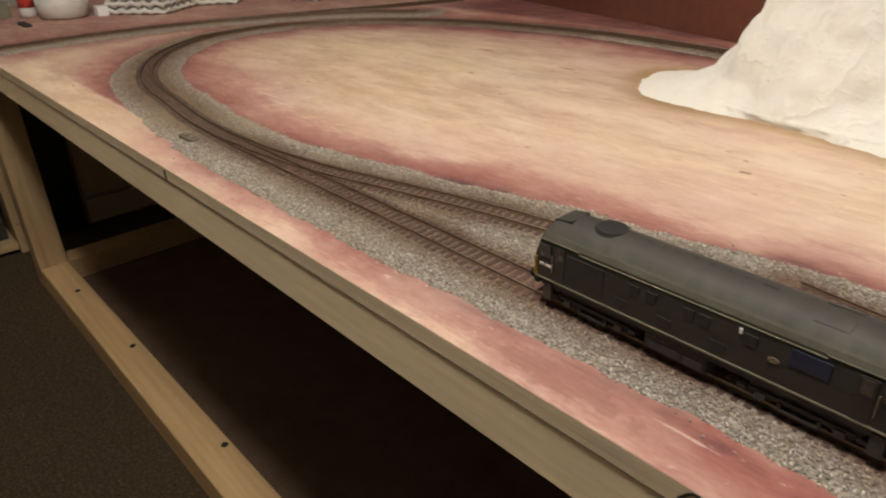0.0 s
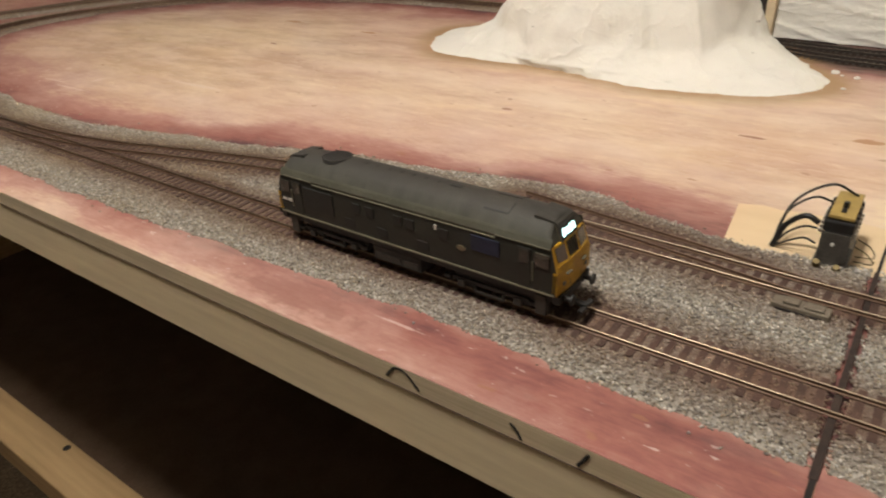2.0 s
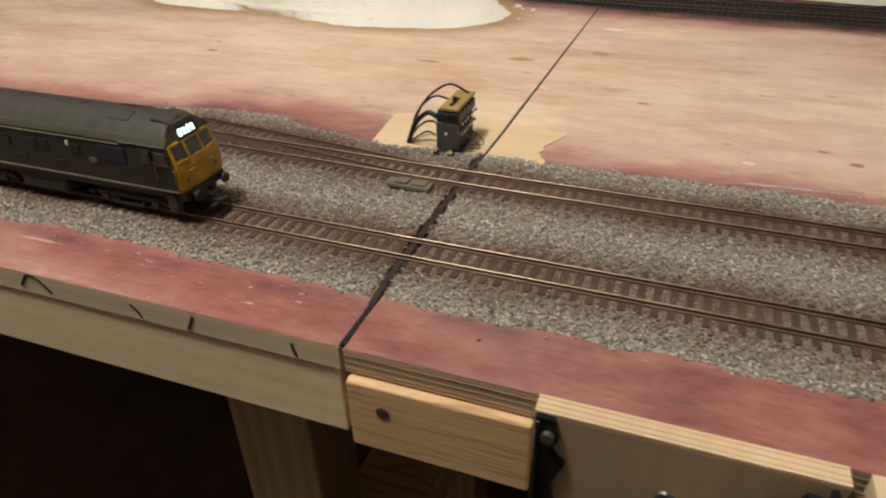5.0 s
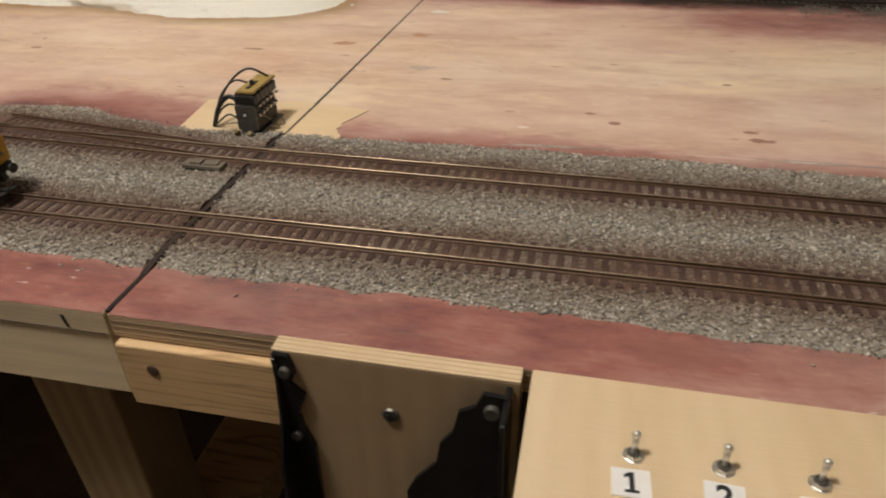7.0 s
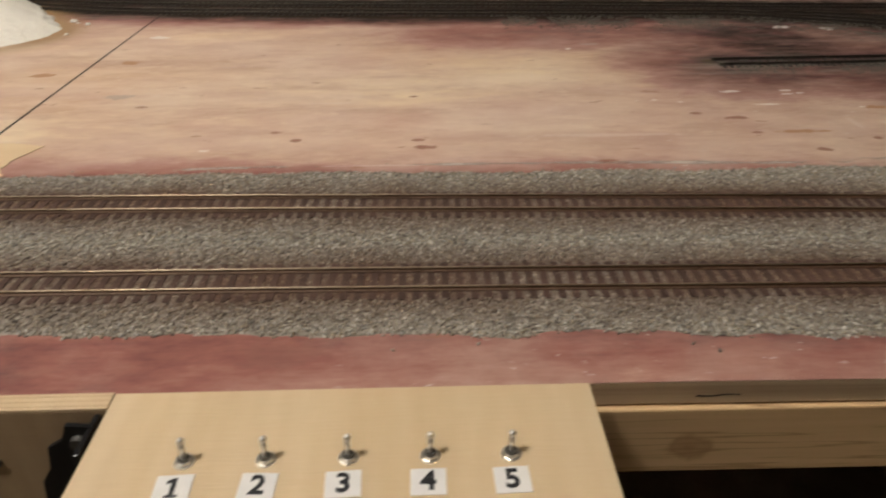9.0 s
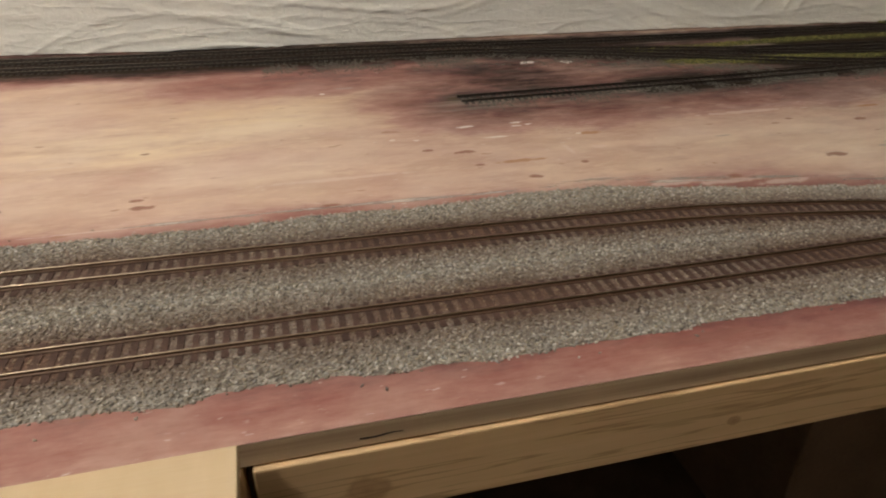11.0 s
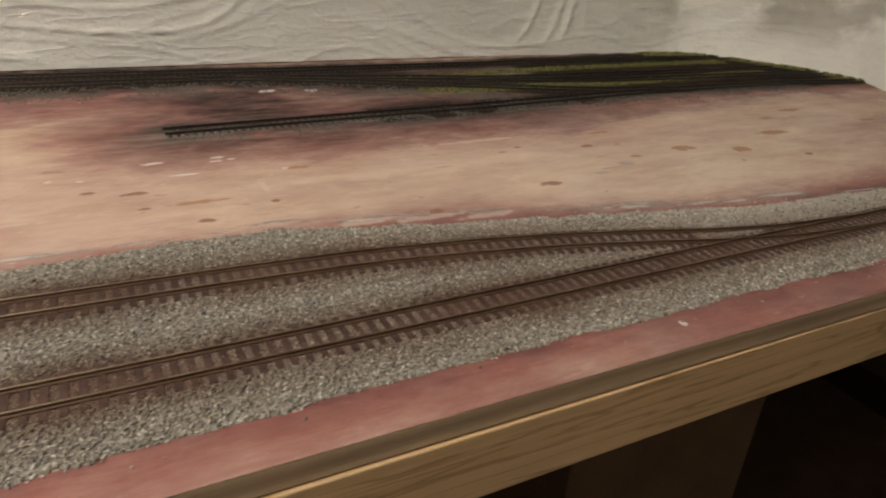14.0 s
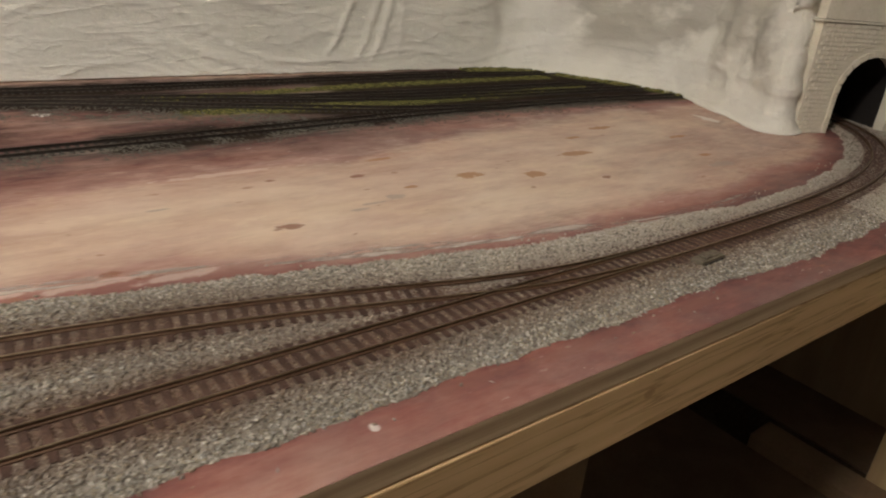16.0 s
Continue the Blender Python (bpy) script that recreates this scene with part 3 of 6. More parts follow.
M_tan = plain("paxolin_plate", (0.30, 0.20, 0.055), (0.42, 0.29, 0.085), 0.5, 0, 150, 700)
M_blackplastic = plain("black_plastic", (0.008, 0.008, 0.008), (0.016, 0.015, 0.014), 0.35, 0, 150, 700, 0)
M_blackmetal = plain("black_enamel", (0.006, 0.006, 0.0065), (0.012, 0.012, 0.012), 0.3, 0, 60, 500, 0.0001)
M_wire = plain("black_wire", (0.008, 0.008, 0.008), (0.018, 0.017, 0.016), 0.4, 0, 100, 500, 0)
M_cover = plain("grey_brown_cover", (0.12, 0.095, 0.066), (0.20, 0.165, 0.12), 0.75, 0, 120, 700)
M_glow = glow("headcode_glow", (0.62, 1.0, 0.98), 3.0)
M_red = glow("tail_light_red", (1.0, 0.10, 0.03), 1.5)
M_tub = plain("white_plastic_tub", (0.58, 0.56, 0.50), (0.66, 0.64, 0.58), 0.45, 0, 10, 200, 0)
M_tublid = plain("blue_grey_band", (0.26, 0.31, 0.35), (0.32, 0.37, 0.41), 0.5, 0, 30, 200, 0)
M_pulp = plain("egg_box_pulp", (0.64, 0.61, 0.55), (0.78, 0.76, 0.70), 0.9, 0, 50, 400, 0.001)
M_redcap = plain("red_plastic", (0.50, 0.045, 0.03), (0.60, 0.07, 0.045), 0.4, 0, 40, 300, 0)
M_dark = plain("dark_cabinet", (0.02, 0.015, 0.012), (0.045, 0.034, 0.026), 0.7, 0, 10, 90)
M_shadepaper = plain("paper_lampshade", (0.70, 0.62, 0.48), (0.76, 0.69, 0.55), 0.8)


# ---------------------------------------------------------------- mesh helpers
def mesh_of(name, bm, material, smooth=False):
    me = bpy.data.meshes.new(name)
    bm.to_mesh(me)
    bm.free()
    me.materials.append(material)
    if smooth:
        me.polygons.foreach_set("use_smooth", [True] * len(me.polygons))
    return me


def part(name, bm, material, parent=None, label="", smooth=False):
    ob = new(name, mesh_of(name, bm, material, smooth))
    if parent:
        ob.parent = parent
    if label:
        tagged(ob, label)
    return ob


def thing(name, label, category, group="", kind="", at=(0, 0, 0)):
    ob = new(name)
    ob.location = at
    ob.empty_display_size = 0.01
    return tagged(ob, label, category, group, kind)


def box(x0, x1, y0, y1, z0, z1, bevel=0.0, bm=None):
    bm = bm or bmesh.new()
    r = bmesh.ops.create_cube(bm, size=1.0, matrix=Matrix.LocRotScale(((x0 + x1) / 2, (y0 + y1) / 2, (z0 + z1) / 2), None, (x1 - x0, y1 - y0, z1 - z0)))
    if bevel:
        ed = {e for v in r["verts"] for e in v.link_edges}
        bmesh.ops.bevel(bm, geom=list(ed), offset=bevel, segments=2, affect="EDGES", profile=0.5)
    return bm


def cyl(p, axis, r0, r1, length, seg=20, bm=None):
    """A capped cone or cylinder from p along axis."""
    bm = bm or bmesh.new()
    ax = Vector(axis).normalized()
    rot = ax.to_track_quat("Z", "Y")
    m = Matrix.LocRotScale(Vector(p) + ax * length / 2, rot, None)
    bmesh.ops.create_cone(bm, cap_ends=True, segments=seg, radius1=r0, radius2=r1, depth=length, matrix=m)
    return bm


def prism(outline, lo, hi, axis="y", bm=None):
    """An outline (pairs) made into a slab; for axis y the pairs are x, z; for z they are x, y."""
    bm = bm or bmesh.new()
    put = (lambda a, b, c: (a, c, b)) if axis == "y" else (lambda a, b, c: (a, b, c)) if axis == "z" else (lambda a, b, c: (c, a, b))
    lower = [bm.verts.new(put(a, b, lo)) for a, b in outline]
    upper = [bm.verts.new(put(a, b, hi)) for a, b in outline]
    bm.faces.new(lower[::-1]), bm.faces.new(upper)
    n = len(outline)
    for i in range(n):
        bm.faces.new((lower[i], lower[(i + 1) % n], upper[(i + 1) % n], upper[i]))
    bmesh.ops.recalc_face_normals(bm, faces=bm.faces)
    return bm


def tube(points, radius, seg=8, bm=None):
    bm = bm or bmesh.new()
    pts = [Vector(p) for p in points]
    rings = []
    for i, p in enumerate(pts):
        d = (pts[min(i + 1, len(pts) - 1)] - pts[max(i - 1, 0)]).normalized()
        a = d.orthogonal().normalized() if not rings else (last - d * last.dot(d)).normalized()
        last = a
        b = d.cross(a)
        rings.append([bm.verts.new(p + (a * math.cos(2 * math.pi * k / seg) + b * math.sin(2 * math.pi * k / seg)) * radius) for k in range(seg)])
    for r, s in zip(rings, rings[1:]):
        for k in range(seg):
            bm.faces.new((r[k], r[(k + 1) % seg], s[(k + 1) % seg], s[k]))
    bm.faces.new(rings[0][::-1]), bm.faces.new(rings[-1])
    return bm


def smooth_line(pts, step=0.01):
    """Catmull-Rom through pts, sampled about every step metres."""
    P = [np.array(p, float) for p in pts]
    P = [2 * P[0] - P[1]] + P + [2 * P[-1] - P[-2]]
    out = []
    for a, b, c, d in zip(P, P[1:], P[2:], P[3:]):
        n = max(2, int(np.linalg.norm(c - b) / step))
        for k in range(n):
            t = k / n
            out.append(0.5 * (2 * b + (c - a) * t + (2 * a - 5 * b + 4 * c - d) * t * t + (3 * b - a - 3 * c + d) * t ** 3))
    out.append(P[-2])
    return np.array(out)


def even(line, step):
    """Points every step metres along a sampled line, with their headings."""
    seg = np.linalg.norm(np.diff(line, axis=0), axis=1)
    s = np.concatenate([[0], np.cumsum(seg)])
    at = np.arange(step / 2, s[-1], step)
    xy = np.stack([np.interp(at, s, line[:, k]) for k in range(2)], 1)
    ahead = np.stack([np.interp(at + 0.002, s, line[:, k]) for k in range(2)], 1)
    back = np.stack([np.interp(at - 0.002, s, line[:, k]) for k in range(2)], 1)
    d = ahead - back
    return xy, np.arctan2(d[:, 1], d[:, 0])


def distance_to(points, line):
    """Distance from each point (n, 2) to a sampled line."""
    out = np.full(len(points), 9.0)
    for i in range(0, len(points), 20000):
        q = points[i:i + 20000]
        out[i:i + 20000] = np.sqrt(((q[:, None, :] - line[None, :, :]) ** 2).sum(-1).min(1))
    return out


def colour_attribute(me, rgb):
    at = me.color_attributes.new("spray", "FLOAT_COLOR", "POINT")
    rgb = np.concatenate([rgb, np.zeros((len(rgb), 4 - rgb.shape[1]))], 1)
    at.data.foreach_set("color", rgb.astype(np.float32).ravel())


def wobble(xy, scale, seed=0.0):
    return np.array([noise.noise((x * scale + seed, y * scale - seed, seed)) for x, y in xy])

# ---------------------------------------------------------------- the room
def slab(name, x0, x1, y0, y1, z0, z1, material, label, category):
    return tagged(part(name, box(x0, x1, y0, y1, z0, z1), material), label, category, kind="structure")


slab("floor", -3.2, 3.0, -2.2, 1.9, FLOOR - 0.05, FLOOR, M_carpet, "brown speckled short-pile carpet on the room floor", "floor")
slab("wall_north", -3.3, 3.1, 1.9, 2.0, FLOOR, 2.75, M_wallpaint, "plain cream wall behind the layout", "wall")
slab("wall_south", -3.3, 3.1, -2.3, -2.2, FLOOR, 2.75, M_wallpaint, "plain cream wall on the operator's side", "wall")
slab("wall_west", -3.3, -3.2, -2.2, 1.9, FLOOR, 2.75, M_wallpaint, "plain cream end wall", "wall")
slab("wall_east", 3.0, 3.1, -2.2, 1.9, FLOOR, 2.75, M_wallpaint, "plain cream end wall", "wall")
slab("ceiling", -3.3, 3.1, -2.3, 2.0, 2.75, 2.85, M_ceil, "plain white painted ceiling", "ceiling")

# ---------------------------------------------------------------- track lines
MAIN = smooth_line([(-0.72, 0.080), (-0.45, 0.0795), (-0.2, 0.0775), (0.0, 0.0755), (0.25, 0.0735), (0.5, 0.0695), (0.7, 0.067), (0.9, 0.066), (1.1, 0.0645),
                    (1.2, 0.066), (1.3, 0.0715), (1.42, 0.088), (1.53, 0.124), (1.62, 0.183), (1.68, 0.26), (1.71, 0.36)])
LOOP = smooth_line([(-0.72, 0.080), (-0.84, 0.086), (-0.95, 0.101), (-1.07, 0.120), (-1.185, 0.165), (-1.287, 0.238), (-1.358, 0.338), (-1.374, 0.45), (-1.335, 0.578),
                    (-1.245, 0.688), (-1.11, 0.765), (-0.95, 0.808), (-0.80, 0.828), (-0.64, 0.820), (-0.50, 0.795), (-0.35, 0.750), (-0.2, 0.70),
                    (-0.05, 0.662), (0.15, 0.648), (0.35, 0.638), (0.57, 0.630), (0.75, 0.617), (0.9, 0.588), (1.03, 0.560), (1.23, 0.544), (1.52, 0.528)])
FAR = smooth_line([(-0.78, 0.0815), (-0.68, 0.087), (-0.60, 0.098), (-0.52, 0.118), (-0.43, 0.139), (-0.34, 0.154), (-0.245, 0.165), (-0.12, 0.163), (0.0, 0.1585),
                   (0.22, 0.1545), (0.52, 0.1455), (0.62, 0.141), (0.70, 0.134), (0.79, 0.118), (0.86, 0.100), (0.92, 0.083), (0.98, 0.071), (1.05, 0.0655)])
SPUR = smooth_line([(-0.215, 0.186), (-0.11, 0.173), (-0.02, 0.160)])
BACK = smooth_line([(-0.33, 0.760), (-0.18, 0.728), (0.0, 0.702), (0.3, 0.686), (0.574, 0.672), (0.8, 0.656), (1.08, 0.645), (1.31, 0.635), (1.52, 0.613)])
YARD1 = smooth_line([(0.98, 0.567), (1.08, 0.535), (1.2, 0.512), (1.44, 0.496), (1.56, 0.484)])
YARD2 = smooth_line([(0.70, 0.621), (0.80, 0.590), (0.92, 0.545), (1.03, 0.503), (1.13, 0.470), (1.24, 0.452)])
STUB = smooth_line([(0.60, 0.431), (0.75, 0.435), (0.96, 0.440), (1.15, 0.448), (1.38, 0.445), (1.575, 0.424)])
BRANCH = smooth_line([(-1.548, 0.0), (-1.563, 0.13), (-1.562, 0.24), (-1.545, 0.385), (-1.487, 0.55), (-1.405, 0.70), (-1.29, 0.80)])
BRANCH2 = smooth_line([(-1.545, 0.385), (-1.50, 0.55), (-1.45, 0.70), (-1.40, 0.85), (-1.36, 1.0)])
CUT = next(i for i in range(len(LOOP) // 2, len(LOOP)) if LOOP[i, 0] > -0.22)
LOOP_LEFT, LOOP_YARD = LOOP[:CUT + 1], LOOP[CUT:]
WALL_BASE = smooth_line([(-0.178, 0.7635), (-0.05, 0.749), (0.0005, 0.7465), (0.0035, 0.7545), (0.06, 0.750), (0.12, 0.745), (0.3, 0.728), (0.55, 0.722), (0.9, 0.715), (1.2, 0.702), (1.40, 0.690), (1.465, 0.676),
                          (1.515, 0.635), (1.557, 0.57), (1.595, 0.49), (1.602, 0.43), (1.575, 0.365), (1.54, 0.305), (1.518, 0.262), (1.514, 0.246), (1.524, 0.240), (1.545, 0.245)], 0.0036)


GREEN_A = smooth_line([(0.88, 0.589), (1.0, 0.592), (1.14, 0.598), (1.30, 0.597), (1.46, 0.590)])
GREEN_B = smooth_line([(0.90, 0.520), (1.0, 0.512), (1.15, 0.503), (1.30, 0.507), (1.46, 0.515)])
HILL_FOOT = smooth_line([(-0.60, 0.648), (-0.583, 0.58), (-0.536, 0.520), (-0.442, 0.510), (-0.368, 0.508), (-0.258, 0.480), (-0.19, 0.483), (-0.126, 0.498), (-0.09, 0.535),
                         (-0.082, 0.575), (-0.115, 0.622), (-0.19, 0.70), (-0.32, 0.735), (-0.45, 0.725), (-0.55, 0.69), (-0.60, 0.648)], 0.006)


# ---------------------------------------------------------------- baseboards
def front_edge(x):
    return -0.0105 * max(0.0, x - 0.4)


def board_top(name, x0, x1, y1, label):
    """One board's plywood skin: a fine sheet for the paint, with sides and underside."""
    nx, ny = int((x1 - x0) / 0.008), int(y1 / 0.008)
    xs, ys = np.linspace(x0, x1, nx + 1), np.linspace(0, y1, ny + 1)
    X, Y = np.meshgrid(xs, ys)
    xy = np.stack([X.ravel(), Y.ravel()], 1)
    # the joint: a wide stripe to the tracks, then a thin line that drifts a little
    mid = np.interp(xy[:, 1], [0, 0.19, 0.22, 0.8], [0.0, 0.0005, 0.0014, 0.0068])
    half = np.interp(xy[:, 1], [0, 0.01, 0.185, 0.20, 0.8], [0.0019, 0.0014, 0.0013, 0.0007, 0.0005])
    at_joint = np.abs(xy[:, 0]) < 0.0014
    xy[at_joint, 0] = (mid + np.sign(x0 + x1) * half)[at_joint]
    verts = [(x, y if y > 1e-6 else front_edge(x), TOP) for x, y in xy]
    w = nx + 1
    faces = [(j * w + i, j * w + i + 1, (j + 1) * w + i + 1, (j + 1) * w + i) for j in range(ny) for i in range(nx)]
    me = bpy.data.meshes.new(name)
    me.from_pydata(verts, [], faces)
    d_front = np.minimum.reduce([distance_to(xy, l[::2]) for l in (MAIN, FAR, SPUR)])
    d_loop = np.minimum(distance_to(xy, LOOP[::2]), distance_to(xy, BRANCH[::2]))
    d_yard = np.minimum.reduce([distance_to(xy, l[::2]) for l in (BACK, YARD1, YARD2, STUB, LOOP_YARD)])
    w1 = wobble(xy, 5.0) * 0.5 + wobble(xy, 14.0, 3.1) * 0.25
    w2 = wobble(xy, 9.0, 7.7)
    front_strip = xy[:, 1] < 0.05
    reach = np.where(front_strip, 0.050, np.interp(xy[:, 0], [-0.9, -0.35, 0.0], [0.105, 0.066, 0.036])) * (1 + 0.9 * w1)
    spray = 0.90 * np.exp(-np.maximum(np.minimum(d_front, d_loop) - 0.042, 0) / np.maximum(reach * 0.75, 0.012))
    strip = np.clip((xy[:, 0] + 1.0) / 0.35, 0, 1) * np.clip((0.055 - xy[:, 1]) / 0.02, 0, 1)
    along = [-0.6, -0.30, -0.15, -0.05, 0.2, 0.4, 0.7, 1.0, 1.5]
    at_ballast = np.interp(xy[:, 0], along, [0.84, 0.84, 0.84, 0.88, 0.84, 0.92, 0.95, 1.0, 1.0])
    at_edge = np.interp(xy[:, 0], along, [0.25, 0.27, 0.42, 0.74, 0.66, 0.45, 0.46, 0.74, 0.82])
    fade = np.clip(xy[:, 1] / 0.038, 0, 1) ** 1.2
    spray = np.where(front_strip, strip * (at_edge + (at_ballast - at_edge) * fade + 0.12 * w1 + 0.06 * w2), spray)
    spray = np.maximum(spray, np.clip((xy[:, 1] - 0.86) / 0.05, 0, 1) * np.clip((xy[:, 0] + 1.45) / 0.2, 0, 1) * 0.95)
    spray = np.maximum(spray, 0.70 * np.exp(-np.maximum(d_yard - 0.03, 0) / 0.035) * (1 + 0.8 * w1))
    right = np.clip((xy[:, 0] - 1.05) / 0.4, 0, 1)
    spray = np.maximum(spray, right * (0.30 + 0.35 * w1))
    lane = np.clip((xy[:, 0] - 0.12) / 0.3, 0, 1) * np.exp(-((xy[:, 1] - 0.55) / 0.07) ** 2)
    spray = np.maximum(spray, lane * (0.82 + 0.4 * w2))
    spray = np.maximum(spray, np.clip((-1.36 - xy[:, 0]) / 0.12, 0, 1) * (0.45 + 0.3 * w1))
    reach2 = np.interp(xy[:, 0], [-0.1, 0.3, 0.6, 1.0, 1.2], [0.036, 0.050, 0.050, 0.040, 0.024])
    d_dark = np.where(xy[:, 0] > 0.80, d_yard, np.minimum.reduce([distance_to(xy, l[::2]) for l in (BACK, YARD1, YARD2, LOOP_YARD)]))
    dark = np.clip(1.5 - d_dark / (reach2 * (1 + 0.3 * w2)), 0, 1)
    dark *= np.clip((xy[:, 0] + 0.45) / 0.1, 0, 1)
    dark = np.maximum(dark, (0.55 + 0.3 * w2) * np.exp(-(((xy[:, 0] - 0.62) / 0.10) ** 2 + ((xy[:, 1] - 0.428) / 0.024) ** 2)))
    throat = np.clip((xy[:, 0] - 0.42) / 0.28, 0, 1) * np.clip((xy[:, 1] - 0.435) / 0.012, 0, 1) * np.clip((0.70 - xy[:, 1]) / 0.02, 0, 1) * np.clip((1.62 - xy[:, 0]) / 0.02, 0, 1)
    dark = np.maximum(dark, throat * (0.64 + 0.26 * w2))
    dark = np.maximum(dark, 0.45 * lane * np.clip((xy[:, 0] - 0.45) / 0.3, 0, 1) * (1 + 0.8 * w2))
    d_stub = distance_to(xy, STUB[::2])
    wide = np.where(xy[:, 1] < 0.44, 0.082, 0.034) * (1 + 0.2 * w1)
    dark = np.maximum(dark, (0.78 + 0.2 * w1) * np.exp(-(d_stub / wide) ** 2) * np.interp(xy[:, 0], [0.42, 0.60, 0.95, 1.30], [0.2, 1.0, 0.9, 0.25]))
    spray = np.maximum(spray, 0.80 * np.exp(-(d_stub / 0.12) ** 2) * np.interp(xy[:, 0], [0.32, 0.55, 1.0, 1.4], [0, 1.0, 1.0, 0.4]) * (1 + 0.4 * w1))
    x, y = xy[:, 0], xy[:, 1]
    d_green = np.minimum(distance_to(xy, GREEN_A[::2]), distance_to(xy, GREEN_B[::2]) * 0.8)
    yellow = np.clip(1.35 - d_green / 0.014, 0, 1) * np.clip(0.75 + 0.6 * w2, 0, 1)
    d_end = distance_to(xy, WALL_BASE[::3])
    yellow = np.maximum(yellow, (x > 1.40) * (y > 0.405) * np.clip(1.3 - (d_end - 0.012) / 0.03, 0, 1))
    yellow = np.maximum(yellow, 0.25 * np.exp(-(((x - 0.594) / 0.006) ** 2 + ((y - 0.437) / 0.009) ** 2)))
    dark = np.maximum(dark, np.clip((x - 0.98) / 0.12, 0, 1) * (y > 0.455) * (y < 0.68) * (x < 1.62))
    d_hill = distance_to(xy, HILL_FOOT[::2])
    halo = np.exp(-(d_hill / 0.022) ** 2) * np.clip(0.85 + 0.6 * w2, 0, 1)
    spray = np.where((y > 0.672) & (x > 0.25), np.minimum(spray, 0.30 + 0.2 * w1), spray)
    colour_attribute(me, np.stack([np.clip(spray, 0, 1), dark, np.clip(yellow, 0, 1), halo], 1))
    me.materials.append(M_table)
    top = tagged(new(name, me), label, "tabletop", kind="structure")
    side = part("plywood_edge", prism([(x0, front_edge(x0)), (min(0.4, x1), 0.0), (x1, front_edge(x1)), (x1, y1), (x0, y1)] if x1 > 0 else [(x0, 0.0), (x1, 0.0), (x1, y1), (x0, y1)], TOP - 0.0125, TOP - 0.0006, "z"), M_ply_old if x0 < -1 else M_ply, top)
    for k in range(3 if x1 > 0 else 0):
        z = TOP - 0.0032 - 0.0034 * k
        part("veneer_line", box(x0, 0.30 + 0.02 * k, -0.0002, 0.001, z - 0.0006, z), M_plate, side)
    return top


board_top("baseboard_left", -2.25, -0.0013, 1.30, "pink and red-brown painted plywood baseboard of the model railway")
board_top("baseboard_right", 0.0013, 1.95, 0.80, "pale flesh-coloured plywood baseboard with red-brown overspray and knots")
tagged(part("joint_strip", prism([(-0.0012, 0.002), (0.0012, 0.002), (0.0013, 0.19), (0.0017, 0.20), (0.0074, 0.79), (0.0062, 0.79), (-0.0001, 0.20), (-0.0011, 0.19)], TOP - 0.0012, TOP + 0.0003, "z"), M_gap), "black-stained joint between the two baseboards", "joint", kind="structure")
bm = prism([(-0.0019, 0.031), (0.0016, 0.031), (0.0016, 0.044), (0.0018, 0.12), (0.0017, 0.198), (-0.0008, 0.198), (-0.0012, 0.12), (-0.0018, 0.044)], TOP + 0.0002, TOP + 0.0026, "z")
for v in bm.verts:
    if v.co.y < 0.04 and v.co.z > TOP + 0.001:
        v.co.z = TOP + 0.0005
tagged(part("joint_strip", bm, M_joint), "dark brown saw cut through the ballast at the joint", "joint", kind="structure")


def beam(name, x0, x1, y0, y1, z0, z1, material, label, bevel=0.002):
    return tagged(part(name, box(x0, x1, y0, y1, z0, z1, bevel), material), label, "timber")


beam("apron_beam", -1.95, -0.002, 0.0005, 0.021, 0.849, 0.8872, M_apron_old, "aged greyish softwood rail under the front edge of the baseboard", 0.0006)
beam("apron_beam", 0.003, 0.084, -0.0045, 0.017, 0.848, 0.8862, M_apron, "short pale pine rail under the baseboard joint", 0.0012)
bm = box(0.386, 1.9, -0.0026, 0.017, 0.847, 0.8862, 0.0009)
for v in bm.verts:
    v.co.y -= 0.0065 * (v.co.x - 0.386)
tagged(part("apron_beam", bm, M_apron), "pine rail with knots under the front edge of the baseboard", "timber")
beam("apron_beam", 0.193, 0.382, -0.0045, 0.017, 0.848, 0.8862, M_apron, "pine rail behind the control panel", 0.003)
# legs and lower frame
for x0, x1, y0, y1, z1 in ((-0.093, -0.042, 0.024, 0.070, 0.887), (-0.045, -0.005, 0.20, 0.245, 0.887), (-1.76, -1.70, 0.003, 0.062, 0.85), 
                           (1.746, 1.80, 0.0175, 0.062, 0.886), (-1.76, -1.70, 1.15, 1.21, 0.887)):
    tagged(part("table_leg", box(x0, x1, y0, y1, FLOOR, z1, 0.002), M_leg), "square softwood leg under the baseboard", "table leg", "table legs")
LOW = FLOOR + 0.054
beam("lower_rail", -1.70, -0.094, 0.003, 0.062, FLOOR, LOW, M_floor_rail, "pale pine floor rail with screw holes between the legs", 0.003)
beam("lower_rail", -1.76, -1.70, 0.062, 1.15, FLOOR, LOW, M_floor_rail, "pine cross rail on the floor between the legs", 0.003)
# Pine here takes a darker brown; the shade is put into its colour.
beam("lower_rail", 1.685, 1.745, 0.0, 0.22, FLOOR, FLOOR + 0.030, M_card_shaded_pine, "pine cross rail on the floor, coloured dark for shade", 0.003)
beam("brace", -0.078, -0.012, 0.069, 0.2010, 0.615, 0.65, M_apron, "short pine brace under the baseboard joint", 0.003)
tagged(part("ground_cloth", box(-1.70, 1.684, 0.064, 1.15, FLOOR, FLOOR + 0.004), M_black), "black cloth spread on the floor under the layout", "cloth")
# This sheet and the panel are added dark, standing for shade under the layout.
tagged(part("ground_cloth", box(1.80, 2.4, -0.10, 1.15, FLOOR, FLOOR + 0.004), M_black), "dark sheet added beyond the end frame to stand for shade", "cloth")
